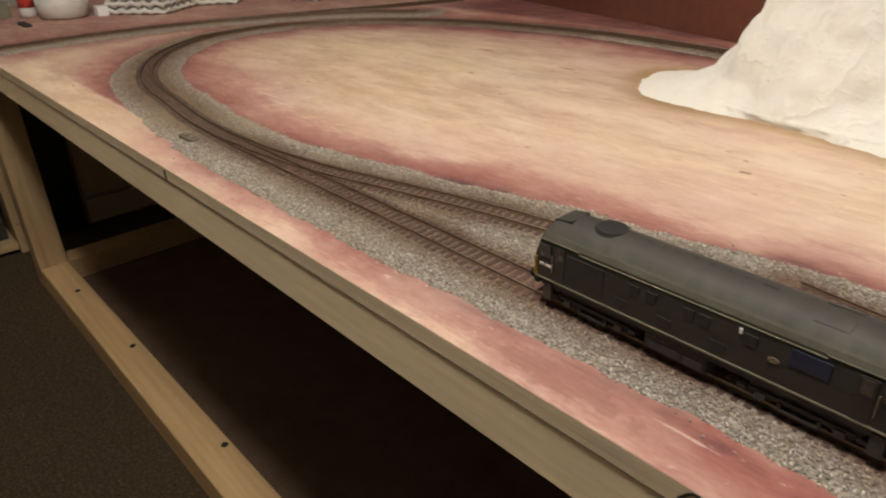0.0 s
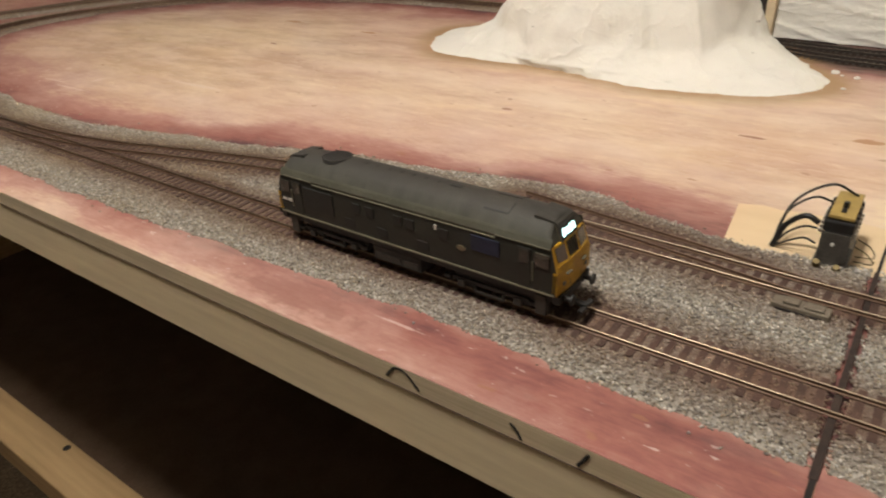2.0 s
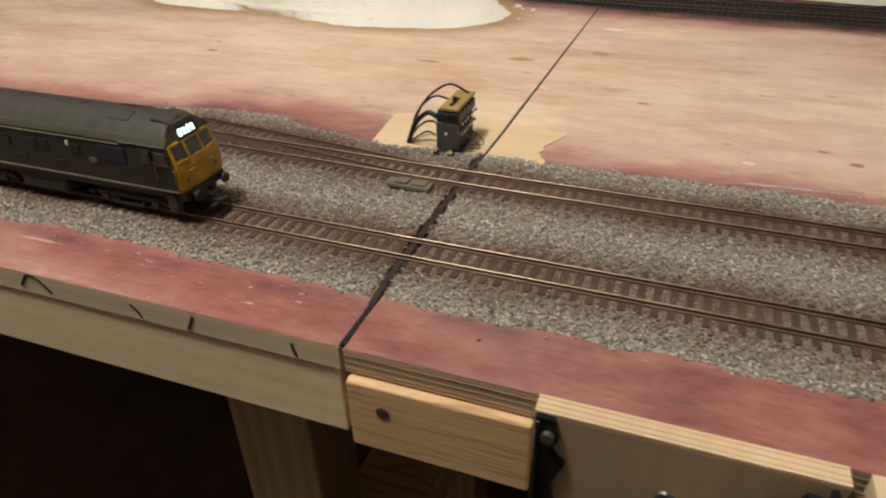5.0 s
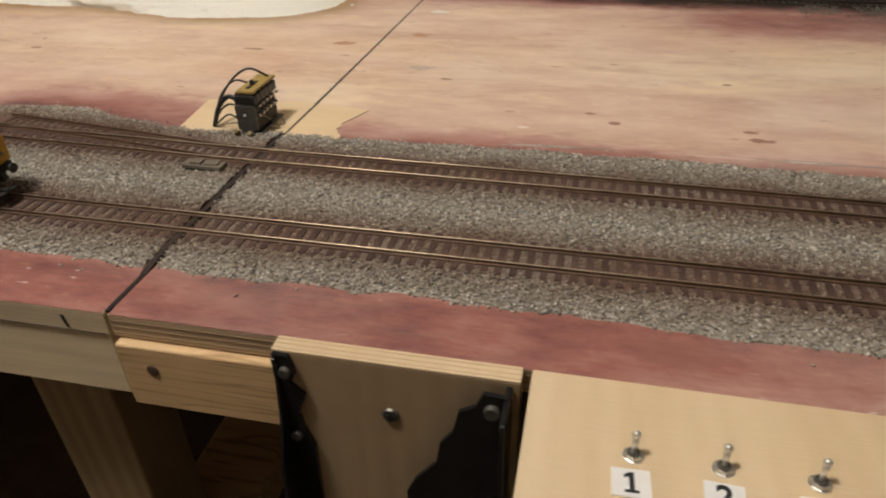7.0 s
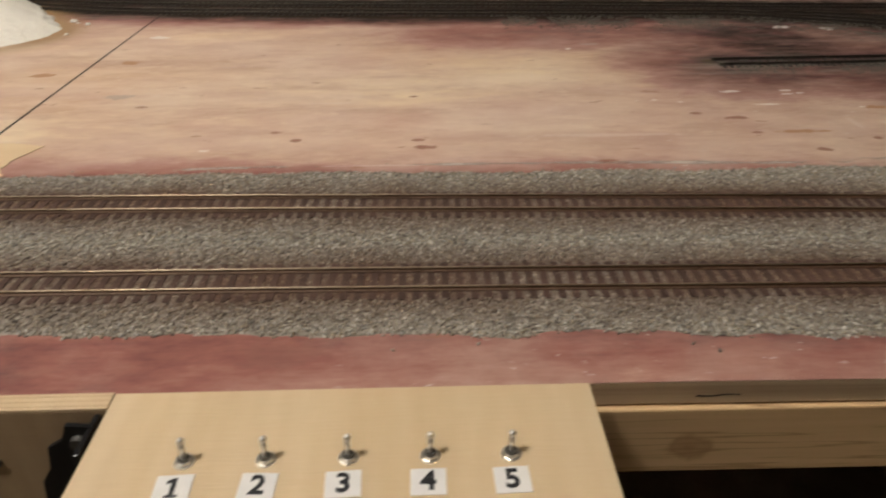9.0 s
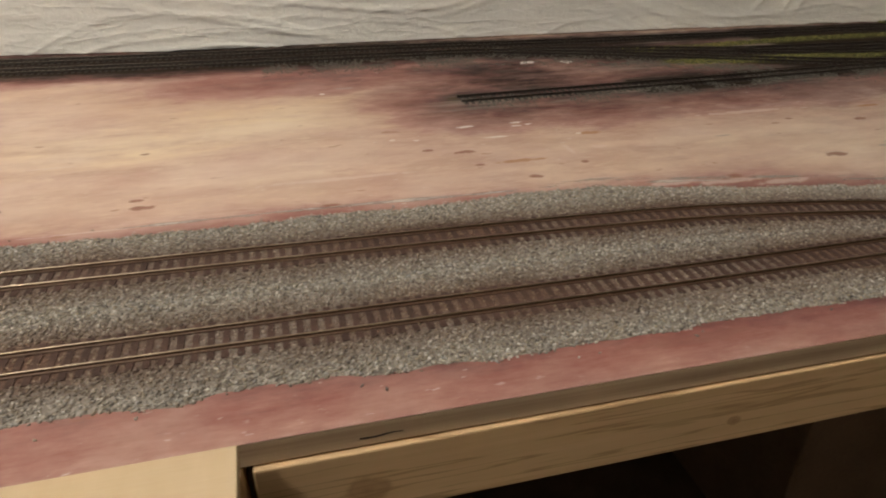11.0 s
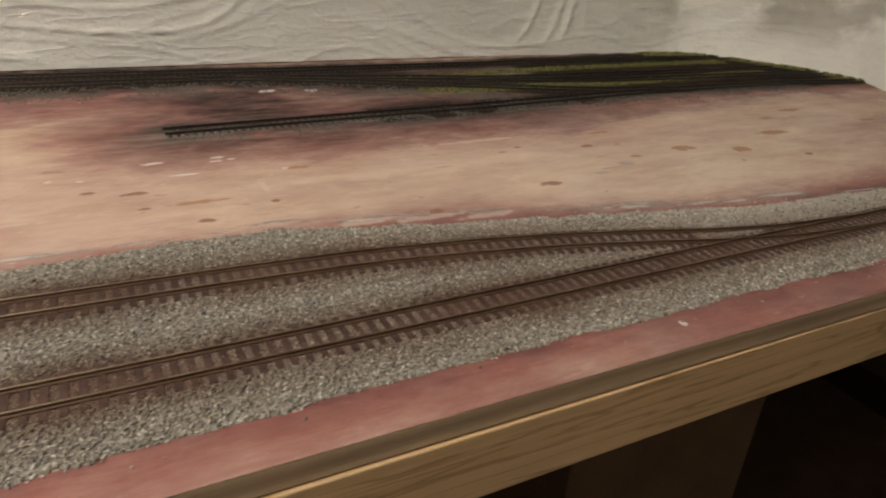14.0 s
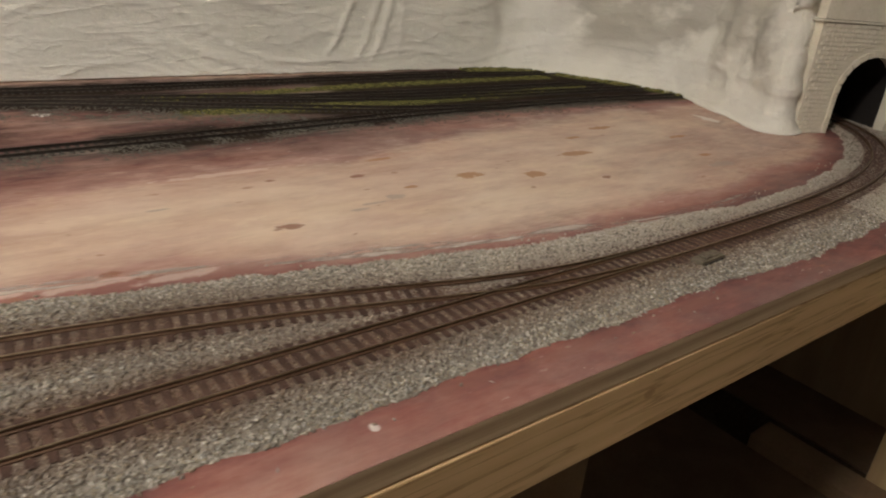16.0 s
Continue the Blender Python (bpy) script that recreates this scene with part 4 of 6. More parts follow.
tagged(part("shade_panel", box(-1.65, 1.95, 0.66, 0.70, FLOOR + 0.005, 0.86), M_dark), "added dark panel standing for the shade under the layout", "panel", kind="structure")
tagged(part("end_panel", box(1.955, 1.99, -0.05, 0.80, FLOOR + 0.005, 0.886), M_plate), "brown plywood end panel under the layout", "panel", kind="structure")
for x, y in ((-0.891, 0.051), (-1.539, 0.035), (-1.25, 0.045)):
    tagged(part("screw", cyl((x, y, LOW - 0.0005), (0, 0, 1), 0.006, 0.005, 0.0015), M_gap), "dark countersunk screw in the floor rail", "screw", "rail screws")

# ---------------------------------------------------------------- ballast
RAIL = TOP + 0.0055
SLEEPER = TOP + 0.0030


def in_bed(xy):
    """How far inside the ballast each place lies (0 at its edge, in metres), and its distance to the nearest track line."""
    ragged = 0.0035 * wobble(xy, 60.0, 2.0) + 0.0045 * wobble(xy, 17.0, 5.0)
    dm = distance_to(xy, MAIN)
    df = np.minimum(distance_to(xy, FAR), distance_to(xy, SPUR))
    dl = distance_to(xy, LOOP_LEFT)
    db = np.minimum(distance_to(xy, BRANCH), distance_to(xy, BRANCH2))
    x, y = xy[:, 0], xy[:, 1]
    yf = np.interp(x, [-0.8, -0.5, -0.2, 0.0, 0.2, 0.48, 0.56, 0.66, 0.9, 1.2], [0.028, 0.031, 0.041, 0.039, 0.037, 0.031, 0.0285, 0.0255, 0.0245, 0.018])
    yb = np.interp(x, [-0.78, -0.67, -0.5, -0.36, -0.30, -0.2, -0.12, -0.07, 0.1, 0.52, 0.63, 0.77, 0.85, 1.0, 1.2], [0.121, 0.136, 0.165, 0.198, 0.205, 0.226, 0.207, 0.199, 0.202, 0.198, 0.200, 0.166, 0.150, 0.118, 0.103])
    straight = np.where((x > -0.78) & (x < 1.2), np.minimum(y - yf, yb - y), -1)
    curve_r = np.where(x >= 1.15, np.where(y > np.interp(x, MAIN[:, 0], MAIN[:, 1]), 0.033, 0.049) - dm, -1)
    loop = np.where(x < -0.70, np.where((y < 0.5), 0.048, 0.036) - dl, np.where(x < -0.1, 0.034 - dl, -1))
    branch = np.where(x > np.interp(y, BRANCH[:, 1], BRANCH[:, 0]), 0.062, 0.016) - distance_to(xy, BRANCH)
    branch = np.maximum(branch, 0.020 - db)
    inside = np.maximum.reduce([straight, curve_r, loop, branch]) + ragged
    return inside, np.minimum.reduce([dm, df, dl, db])


def rust_at(dist, xy):
    f = np.clip(1.5 - np.abs(dist) / np.interp(xy[:, 0], [-1.0, -0.7], [0.036, 0.0245]), 0, 1)
    left = np.clip((-0.2 - xy[:, 0]) / 0.4, 0, 0.25)
    return np.clip(f * (0.92 + 0.5 * wobble(xy, 22.0, 9.0)) + left * f, 0, 1)


def bed_height(inside):
    return TOP + np.clip(inside / 0.010, -0.4, 1) * 0.0021


def ballast_sheet():
    step = 0.004
    xs, ys = np.arange(-1.66, 1.76, step), np.arange(0.0, 1.0, step)
    X, Y = np.meshgrid(xs, ys)
    xy = np.stack([X.ravel(), Y.ravel()], 1)
    near = np.minimum.reduce([distance_to(xy, l[::3]) for l in (MAIN, FAR, LOOP_LEFT, BRANCH, BRANCH2)]) < 0.09
    inside = np.full(len(xy), -1.0)
    dist = np.full(len(xy), 1.0)
    inside[near], dist[near] = in_bed(xy[near])
    w = len(xs)
    ok = inside > -0.006
    ok &= np.abs(xy[:, 0]) > 0.0012
    ids = -np.ones(len(xy), int)
    faces, verts, keep = [], [], []
    for j in range(len(ys) - 1):
        for i in range(w - 1):
            q = (j * w + i, j * w + i + 1, (j + 1) * w + i + 1, (j + 1) * w + i)
            if all(ok[k] for k in q):
                for k in q:
                    if ids[k] < 0:
                        ids[k] = len(keep)
                        keep.append(k)
                faces.append(tuple(ids[k] for k in q))
    keep = np.array(keep)
    z = bed_height(inside[keep])
    me = bpy.data.meshes.new("ballast_bed")
    me.from_pydata([(xy[k][0], xy[k][1], zz + 0.0002) for k, zz in zip(keep, z)], [], faces)
    colour_attribute(me, np.stack([rust_at(dist[keep], xy[keep])] * 3, 1))
    me.materials.append(M_bed)
    me.polygons.foreach_set("use_smooth", [True] * len(me.polygons))
    return tagged(new("ballast_bed", me), "grey granite ballast bed stained brown along the rails", "ballast", kind="stuff")


def ballast_chips(count):
    """Loose chips, denser and larger on the shoulders; one mesh."""
    rng = np.random.default_rng(4)
    got, ins, dis = [], [], []
    total = 0
    while total < count:
        xy = np.stack([rng.uniform(-1.62, 1.72, 60000), rng.uniform(0.0, 0.92, 60000)], 1)
        near = np.minimum.reduce([distance_to(xy, l[::5]) for l in (MAIN, FAR, LOOP_LEFT, BRANCH)]) < 0.085
        xy = xy[near]
        i, d = in_bed(xy)
        ok = ((i > -0.0025 + 0.003 * rng.random(len(xy))) | ((i > -0.014) & (rng.random(len(xy)) < 0.004))) & (np.abs(xy[:, 0]) > 0.0022)
        ok &= (d > 0.0165) | (rng.random(len(xy)) < 0.75)
        ok &= ~((d > 0.0070) & (d < 0.0095))
        ok &= (xy[:, 0] > -1.0) & (xy[:, 0] < 1.45) | (rng.random(len(xy)) < 0.45)
        got.append(xy[ok]), ins.append(i[ok]), dis.append(d[ok])
        total += ok.sum()
    xy, ins, dis = np.concatenate(got)[:count], np.concatenate(ins)[:count], np.concatenate(dis)[:count]
    n = count
    base = np.array([(1, 0, 0), (-1, 0, 0), (0, 1, 0), (0, -1, 0), (0, 0, 1), (0, 0, -1)], float)
    tri = np.array([(0, 2, 4), (2, 1, 4), (1, 3, 4), (3, 0, 4), (2, 0, 5), (1, 2, 5), (3, 1, 5), (0, 3, 5)])
    size = np.where(dis > 0.016, rng.uniform(0.0006, 0.00120, n), rng.uniform(0.0006, 0.0010, n))
    sc = size[:, None] * np.stack([rng.uniform(0.9, 1.8, n), rng.uniform(0.55, 1.05, n), rng.uniform(0.45, 0.8, n)], 1)
    q = rng.normal(size=(n, 4))
    q[:, 1:3] *= 0.45
    q /= np.linalg.norm(q, axis=1)[:, None]
    w, x, y, z = q.T
    R = np.stack([np.stack([1 - 2 * (y * y + z * z), 2 * (x * y - z * w), 2 * (x * z + y * w)], 1),
                  np.stack([2 * (x * y + z * w), 1 - 2 * (x * x + z * z), 2 * (y * z - x * w)], 1),
                  np.stack([2 * (x * z - y * w), 2 * (y * z + x * w), 1 - 2 * (x * x + y * y)], 1)], 1)
    jit = base[None] * (1 + 0.35 * (rng.random((n, 6, 1)) - 0.5)) + 0.22 * (rng.random((n, 6, 3)) - 0.5)
    P = np.einsum("nij,nkj->nki", R, jit * sc[:, None, :])
    zc = bed_height(ins) + np.where(dis > 0.016, rng.uniform(0.0001, 0.0007, n), rng.uniform(-0.0001, 0.0003, n))
    zc = np.maximum(zc, TOP + 0.0004)
    P += np.concatenate([xy, zc[:, None]], 1)[:, None, :]
    F = tri[None] + (np.arange(n) * 6)[:, None, None]
    me = bpy.data.meshes.new("ballast_chips")
    me.vertices.add(n * 6)
    me.vertices.foreach_set("co", P.astype(np.float32).ravel())
    me.loops.add(n * 24)
    me.loops.foreach_set("vertex_index", F.astype(np.int32).ravel())
    me.polygons.add(n * 8)
    me.polygons.foreach_set("loop_start", np.arange(0, n * 24, 3, dtype=np.int32))
    me.update(calc_edges=True)
    rust = np.repeat(rust_at(dis, xy), 6)
    far = np.clip((xy[:, 0] - 0.72) / 0.25, 0, 1) * np.where((xy[:, 1] > np.interp(xy[:, 0], MAIN[:, 0], MAIN[:, 1]) + 0.012) | (xy[:, 0] > 1.3), 1.0, 0.0)
    far = np.repeat(far, 6)
    dusty = np.repeat(np.clip((-0.12 - xy[:, 0]) / 0.35, 0, 1) * np.clip(0.55 + 0.8 * wobble(xy, 16.0, 1.5), 0, 1), 6)
    colour_attribute(me, np.stack([rust, far, dusty], 1))
    me.materials.append(M_chip)
    return tagged(new("ballast_chips", me), "loose grey and off-white granite chips along the track", "ballast", kind="stuff")


def turf(count):
    """Foam turf: small yellow-green crumbs between the yard tracks and along the foot of the hillside."""
    rng = np.random.default_rng(8)
    xy = np.stack([rng.uniform(0.86, 1.62, count * 14), rng.uniform(0.42, 0.70, count * 14)], 1)
    dy = np.minimum.reduce([distance_to(xy, l[::2]) for l in (BACK, YARD1, YARD2, STUB, LOOP_YARD)])
    de = distance_to(xy, WALL_BASE[::2])
    patch = wobble(xy, 24.0, 6.0)
    dg = np.minimum(distance_to(xy, GREEN_A[::2]), distance_to(xy, GREEN_B[::2]) * 0.8)
    mid = (dg + 0.006 * patch + 0.004 * rng.random(len(xy)) < 0.0130) & (dy > 0.010)
    fringe = (de < 0.040) & (xy[:, 0] > 1.36) & (xy[:, 1] > 0.405) & (dy > 0.010)
    ok = (mid | fringe) & (xy[:, 0] < 1.60)
    tall = (fringe & (de < 0.028))[ok][:count]
    xy = xy[ok][:count]
    n = len(xy)
    base = np.array([(1, 0, 0), (-1, 0, 0), (0, 1, 0), (0, -1, 0), (0, 0, 1), (0, 0, -0.4)], float)
    tri = [(0, 2, 4), (2, 1, 4), (1, 3, 4), (3, 0, 4), (2, 0, 5), (1, 2, 5), (3, 1, 5), (0, 3, 5)]
    size = rng.uniform(0.0004, 0.0011, n) * np.where(tall, 3.2, 1.0)
    P = (base[None] + 0.5 * (rng.random((n, 6, 3)) - 0.5)) * size[:, None, None] + np.concatenate([xy, np.full((n, 1), TOP + 0.0004)], 1)[:, None, :]
    faces = [tuple(k * 6 + a for a in t) for k in range(n) for t in tri]
    me = bpy.data.meshes.new("foam_turf")
    me.from_pydata(P.reshape(-1, 3).tolist(), [], faces)
    me.materials.append(M_turf)
    return tagged(new("foam_turf", me), "yellow-green foam turf between the yard tracks", "turf", kind="stuff")


def grit(lines, count):
    """Grey grit swept into broken strips beside the yard tracks."""
    rng = np.random.default_rng(12)
    got = []
    for line, half in lines:
        at = rng.uniform(0, len(line) - 1.001, count)
        i = at.astype(int)
        p = line[i] + (line[i + 1] - line[i]) * (at - i)[:, None]
        p[:, 1] += rng.normal(0, 0.9, count) * half
        got.append(p[wobble(p, 26.0, 4.4) + 0.6 * wobble(p, 70.0, 1.2) > -0.25])
    xy = np.concatenate(got)
    n = len(xy)
    base = np.array([(1, 0, 0), (-1, 0, 0), (0, 1, 0), (0, -1, 0), (0, 0, 1)], float)
    tri = [(0, 2, 4), (2, 1, 4), (1, 3, 4), (3, 0, 4)]
    size = rng.uniform(0.0004, 0.0011, n)
    P = (base[None] + 0.5 * (rng.random((n, 5, 3)) - 0.5)) * size[:, None, None] + np.concatenate([xy, np.full((n, 1), TOP + 0.0003)], 1)[:, None, :]
    me = bpy.data.meshes.new("yard_grit")
    me.from_pydata(P.reshape(-1, 3).tolist(), [], [tuple(k * 5 + a for a in t) for k in range(n) for t in tri])
    me.materials.append(M_grit)
    return tagged(new("yard_grit", me), "grey-green grit scattered beside the yard tracks", "grit", kind="stuff")


def plaster_smear(line, wide, seed, label):
    """A dry, broken wipe of white plaster along the edge of the ballast, thin at its sides."""
    verts, thick, faces = [], [], []
    for i, (x, y) in enumerate(line):
        w = wide * (0.75 + 0.8 * noise.noise((x * 18, seed, 0)) + 0.4 * noise.noise((x * 60, seed, 3)))
        body = min(1.0, max(0.0, 0.55 + 1.3 * noise.noise((x * 13, seed, 5)))) * min(1.0, i / 12, (len(line) - 1 - i) / 12)
        for d, t in ((-1, 0.0), (-0.4, body), (0.4, body), (1, 0.0)):
            verts.append((x, y + d * w, TOP + 0.0004))
            thick.append((t, t, t))
        if i:
            k = 4 * (i - 1)
            faces += [(k + j, k + 4 + j, k + 5 + j, k + 1 + j) for j in range(3)]
    me = bpy.data.meshes.new("plaster_smear")
    me.from_pydata(verts, [], faces)
    colour_attribute(me, np.array(thick))
    me.materials.append(M_smear)
    return tagged(new("plaster_smear", me), label, "plaster smear", kind="structure")


turf(21000)
grit(((smooth_line([(0.40, 0.594), (0.546, 0.589), (0.606, 0.587), (0.687, 0.58), (0.80, 0.548), (0.92, 0.499), (1.0, 0.465)]), 0.016),
      (smooth_line([(0.60, 0.424), (0.66, 0.417), (0.73, 0.413), (0.83, 0.415), (0.92, 0.422), (1.06, 0.424), (1.25, 0.424), (1.45, 0.415)]), 0.012)), 6500)
BALLAST_EDGE = smooth_line([(0.13, 0.208), (0.20, 0.2115), (0.29, 0.2125), (0.45, 0.2115), (0.56, 0.2075), (0.64, 0.206), (0.70, 0.195), (0.76, 0.183), (0.82, 0.170), (0.88, 0.155), (0.95, 0.140), (1.05, 0.122), (1.18, 0.1085), (1.28, 0.112)], 0.0016)
plaster_smear(BALLAST_EDGE, 0.0040, 1.7, "dry white plaster smear wiped along the ballast edge")
plaster_smear(BALLAST_EDGE[int(len(BALLAST_EDGE) * 0.40):] + (0.0, 0.005), 0.0062, 5.1, "broad thin wipe of white plaster beside the far ballast edge")
ballast_sheet()
ballast_chips(225000)


# ---------------------------------------------------------------- track
def rail_mesh(line, side, z0, gauge=0.0165):
    """A flat-bottomed rail along one side of a track line: foot, web and head."""
    bm = bmesh.new()
    prof = [(-0.0011, 0.0), (-0.0011, 0.0004), (-0.00035, 0.0007), (-0.00035, 0.0017), (-0.00054, 0.0019), (-0.00056, 0.0021), (-0.0004, 0.00238), (-0.00022, 0.0025),
            (0.00022, 0.0025), (0.0004, 0.00238), (0.00056, 0.0021), (0.00054, 0.0019), (0.00035, 0.0017), (0.00035, 0.0007), (0.0011, 0.0004), (0.0011, 0.0)]
    d = np.gradient(line, axis=0)
    d /= np.linalg.norm(d, axis=1)[:, None]
    nrm = np.stack([-d[:, 1], d[:, 0]], 1)
    rings = []
    for p, n in zip(line, nrm):
        c = p + n * side * gauge / 2
        rings.append([bm.verts.new((c[0] + n[0] * a, c[1] + n[1] * a, z0 + b)) for a, b in prof])
    k = len(prof)
    for r, s in zip(rings, rings[1:]):
        for i in range(k):
            f = bm.faces.new((r[i], s[i], s[(i + 1) % k], r[(i + 1) % k]))
            f.material_index = 1 if 5 <= i <= 9 else 0
            f.smooth = 5 <= i <= 9
    bm.faces.new(rings[0]), bm.faces.new(rings[-1][::-1])
    bmesh.ops.recalc_face_normals(bm, faces=bm.faces)
    return bm


def sleeper_mesh():
    bm = box(-0.0017, 0.0017, -0.0155, 0.0155, -0.0022, 0.0, 0.0)
    return mesh_of("sleeper", bm, M_sleeper)


SLEEPER_MESH = sleeper_mesh()
PITCH = 0.0071


def track(name, line, label, head, singles=None, z=SLEEPER, skip=None, wood_of=None):
    """A length of track: two rails, and sleepers each of their own (singles) or joined."""
    tr = thing(name, label, "railway track")
    for side in (-1, 1):
        ob = part("rail", rail_mesh(line, side, z), M_rail_dark if wood_of else M_rail, tr)
        ob.data.materials.append(head)
    xy, turn = even(line, PITCH)
    rest = bmesh.new()
    for (x, y), a in zip(xy, turn):
        if skip and skip(x, y):
            continue
        a += random.uniform(-0.02, 0.02)
        m = pose(x, y, z + random.uniform(-0.0002, 0.0), 0, 0, math.degrees(a))
        if singles and singles(x, y):
            s = new("sleeper", SLEEPER_MESH)
            s.parent = tr
            s.matrix_local = m
        else:
            bmesh.ops.create_cube(rest, size=1.0, matrix=m @ Matrix.Translation((0, 0, -0.0011)) @ Matrix.Diagonal((0.0034, 0.031, 0.0022, 1)))
    if len(rest.verts):
        ob = part("sleeper_run", rest, wood_of or M_sleeper, tr)
        tagged(ob, kind="stuff")
    else:
        rest.free()
    return tr


track("main_track", MAIN, "front running line with polished rails on brown sleepers", M_railhead, lambda x, y: -0.72 < x < 1.25, skip=lambda x, y: abs(x) < 0.003)
track("passing_track", FAR, "second running line with polished rails on brown sleepers", M_railhead, lambda x, y: -0.62 < x < 0.92, skip=lambda x, y: abs(x) < 0.003 or y < 0.090)
track("spur_track", SPUR, "short rusty spur leaving the second line at a turnout", M_rail, skip=lambda x, y: x > -0.10)
track("loop_track", LOOP_LEFT, "curved return loop of brown weathered track", M_railhead_dull)
track("yard_track", LOOP_YARD, "dark weathered yard line among yellow-green ground cover", M_railhead_dark, z=TOP + 0.0004, wood_of=M_sleeper_dark)
track("branch_track", BRANCH, "weathered branch line at the end of the baseboard", M_railhead_dull)
track("branch_track", BRANCH2, "weathered branch turnout at the back of the baseboard", M_railhead_dull)
track("back_track", BACK, "dark weathered line below the plaster backscene", M_railhead_dark, z=TOP + 0.0004, wood_of=M_sleeper_dark)
for line in (YARD1, YARD2, STUB):
    track("yard_track", line, "dark weathered yard siding among yellow-green ground cover", M_railhead_dark, z=TOP + 0.0004, wood_of=M_sleeper_dark)


def pen_mark(pts, radius, label):
    bm = tube(smooth_line(pts, 0.002), radius, 6)
    for v in bm.verts:
        v.co.y = -0.0003 + (v.co.y + 0.0003) * 0.25
    return tagged(part("pen_mark", bm, M_gap), label, "pen mark", "pen marks on the board edge")


pen_mark([(-0.182, -0.0002, 0.8915), (-0.176, -0.0003, 0.8985), (-0.169, -0.0003, 0.8975), (-0.162, -0.0003, 0.8905)], 0.0008, "black felt-pen arch on the plywood edge")
pen_mark([(-0.112, -0.0003, 0.8960), (-0.1085, -0.0003, 0.8930), (-0.1065, -0.0003, 0.8890)], 0.0008, "small black felt-pen tick on the plywood edge")
pen_mark([(-0.0755, -0.0003, 0.8975), (-0.0775, -0.0003, 0.8935), (-0.0800, -0.0003, 0.8890)], 0.0009, "black felt-pen stroke across the plywood edge")
pen_mark([(-0.024, -0.0003, 0.8960), (-0.0235, -0.0003, 0.8925), (-0.0225, -0.0003, 0.8890)], 0.0010, "smudged black pen stroke near the joint")
pen_mark([(-0.7255, -0.0003, 0.8975), (-0.7250, -0.0003, 0.8925), (-0.7245, -0.0003, 0.8865)], 0.0022, "dark notch stain on the plywood edge")
tagged(part("pine_knot", cyl((0.0195, -0.0046, 0.8725), (0, -1, 0), 0.0032, 0.0028, 0.0004, 18), M_sleeper), "dark round knot in the short pine rail", "knot")
pen_mark([(x, front_edge(x) - 0.0003, z) for x, z in ((0.431, 0.8917), (0.438, 0.8915), (0.444, 0.8923), (0.450, 0.8921))], 0.0005, "thin wavy black pen line on the plywood edge")
tagged(part("glue_line", box(-1.95, -0.004, -0.0003, 0.0002, 0.8871, 0.8876), M_sleeper), "dark glue line under the plywood edge", "glue line", kind="structure")


def carton():
    """A large closed cardboard box standing in the dark under the layout."""
    cb = thing("cardboard_box", "large brown cardboard box standing in the dark under the layout", "box", at=(1.078, 0.36, FLOOR))
    part("carton_body", box(-0.148, 0.148, -0.16, 0.16, 0.0042, 0.44, 0.003), M_card_shaded_pine, cb)
    for s in (-1, 1):
        part("flap", box(-0.147, 0.147, min(s * 0.159, s * 0.002), max(s * 0.159, s * 0.002), 0.4402, 0.4432, 0.001), M_card_shaded_pine, cb)
    return cb


carton()


# ---------------------------------------------------------------- plaster scenery
def sheet(name, base, rows, shape, material, label, category, thick=0.0):
    """A plaster surface raised over a base line: shape(s, v, point, normal) gives the place at height share v."""
    d = np.gradient(base, axis=0)
    d /= np.linalg.norm(d, axis=1)[:, None]
    nrm = np.stack([-d[:, 1], d[:, 0]], 1)
    verts = []
    for j in range(rows + 1):
        for i, (p, n) in enumerate(zip(base, nrm)):
            verts.append(shape(i / (len(base) - 1), (j / rows) ** 1.5, p, n))
    w = len(base)
    faces = [(j * w + i, j * w + i + 1, (j + 1) * w + i + 1, (j + 1) * w + i) for j in range(rows) for i in range(w - 1)]
    me = bpy.data.meshes.new(name)
    me.from_pydata(verts, [], faces)
    me.materials.append(material)
    me.polygons.foreach_set("use_smooth", [True] * len(me.polygons))
    ob = tagged(new(name, me), label, category, kind="structure")
    if thick:
        mod = ob.modifiers.new("thickness", "SOLIDIFY")
        mod.thickness, mod.offset = thick, -1.0
    return ob


def creases(p, amount):
    """Plaster-cloth wrinkles: mostly long and level, a few short and slanting."""
    x, y, z = p
    bend = noise.noise((x * 3, 2.0, z * 4))
    a = noise.noise((x * 3.5, 1.0, z * 34 + bend * 2))
    b = noise.noise((x * 9 + 5, 3.0, z * 75 + bend * 3))
    r = 1 - abs(noise.noise((x * 2.2 + 9, 4.0, z * 22 + bend * 3)))
    s = 1 - abs(noise.noise((x * 4.5 + 3, 6.0, z * 40 + bend * 4)))
    u = 1 - abs(noise.noise((x * 16 - z * 14, 7.0, z * 3)))
    mask = max(0.0, noise.noise((x * 3.0, 5.0, z * 3)) - 0.1)
    fold = 0.0
    for x0, lean, bow, size in ((1.118, 1.05, 3.2, 0.9), (1.172, 0.85, 2.4, 0.9), (1.200, 0.75, 2.2, 1.1), (1.250, 0.30, 0.6, 0.5)):
        h = z - TOP
        mid = x0 + lean * h - bow * h * h + 0.007 * noise.noise((z * 26, x0, 2))
        fold += size * math.exp(-((x - mid) / 0.0048) ** 2) * min(1.0, max(0.0, (h - 0.012) / 0.02))
    return amount * (0.62 * fold + 0.22 * a + 0.10 * b + 0.50 * r ** 20 + 0.34 * s ** 16 + 0.45 * mask * u ** 14)


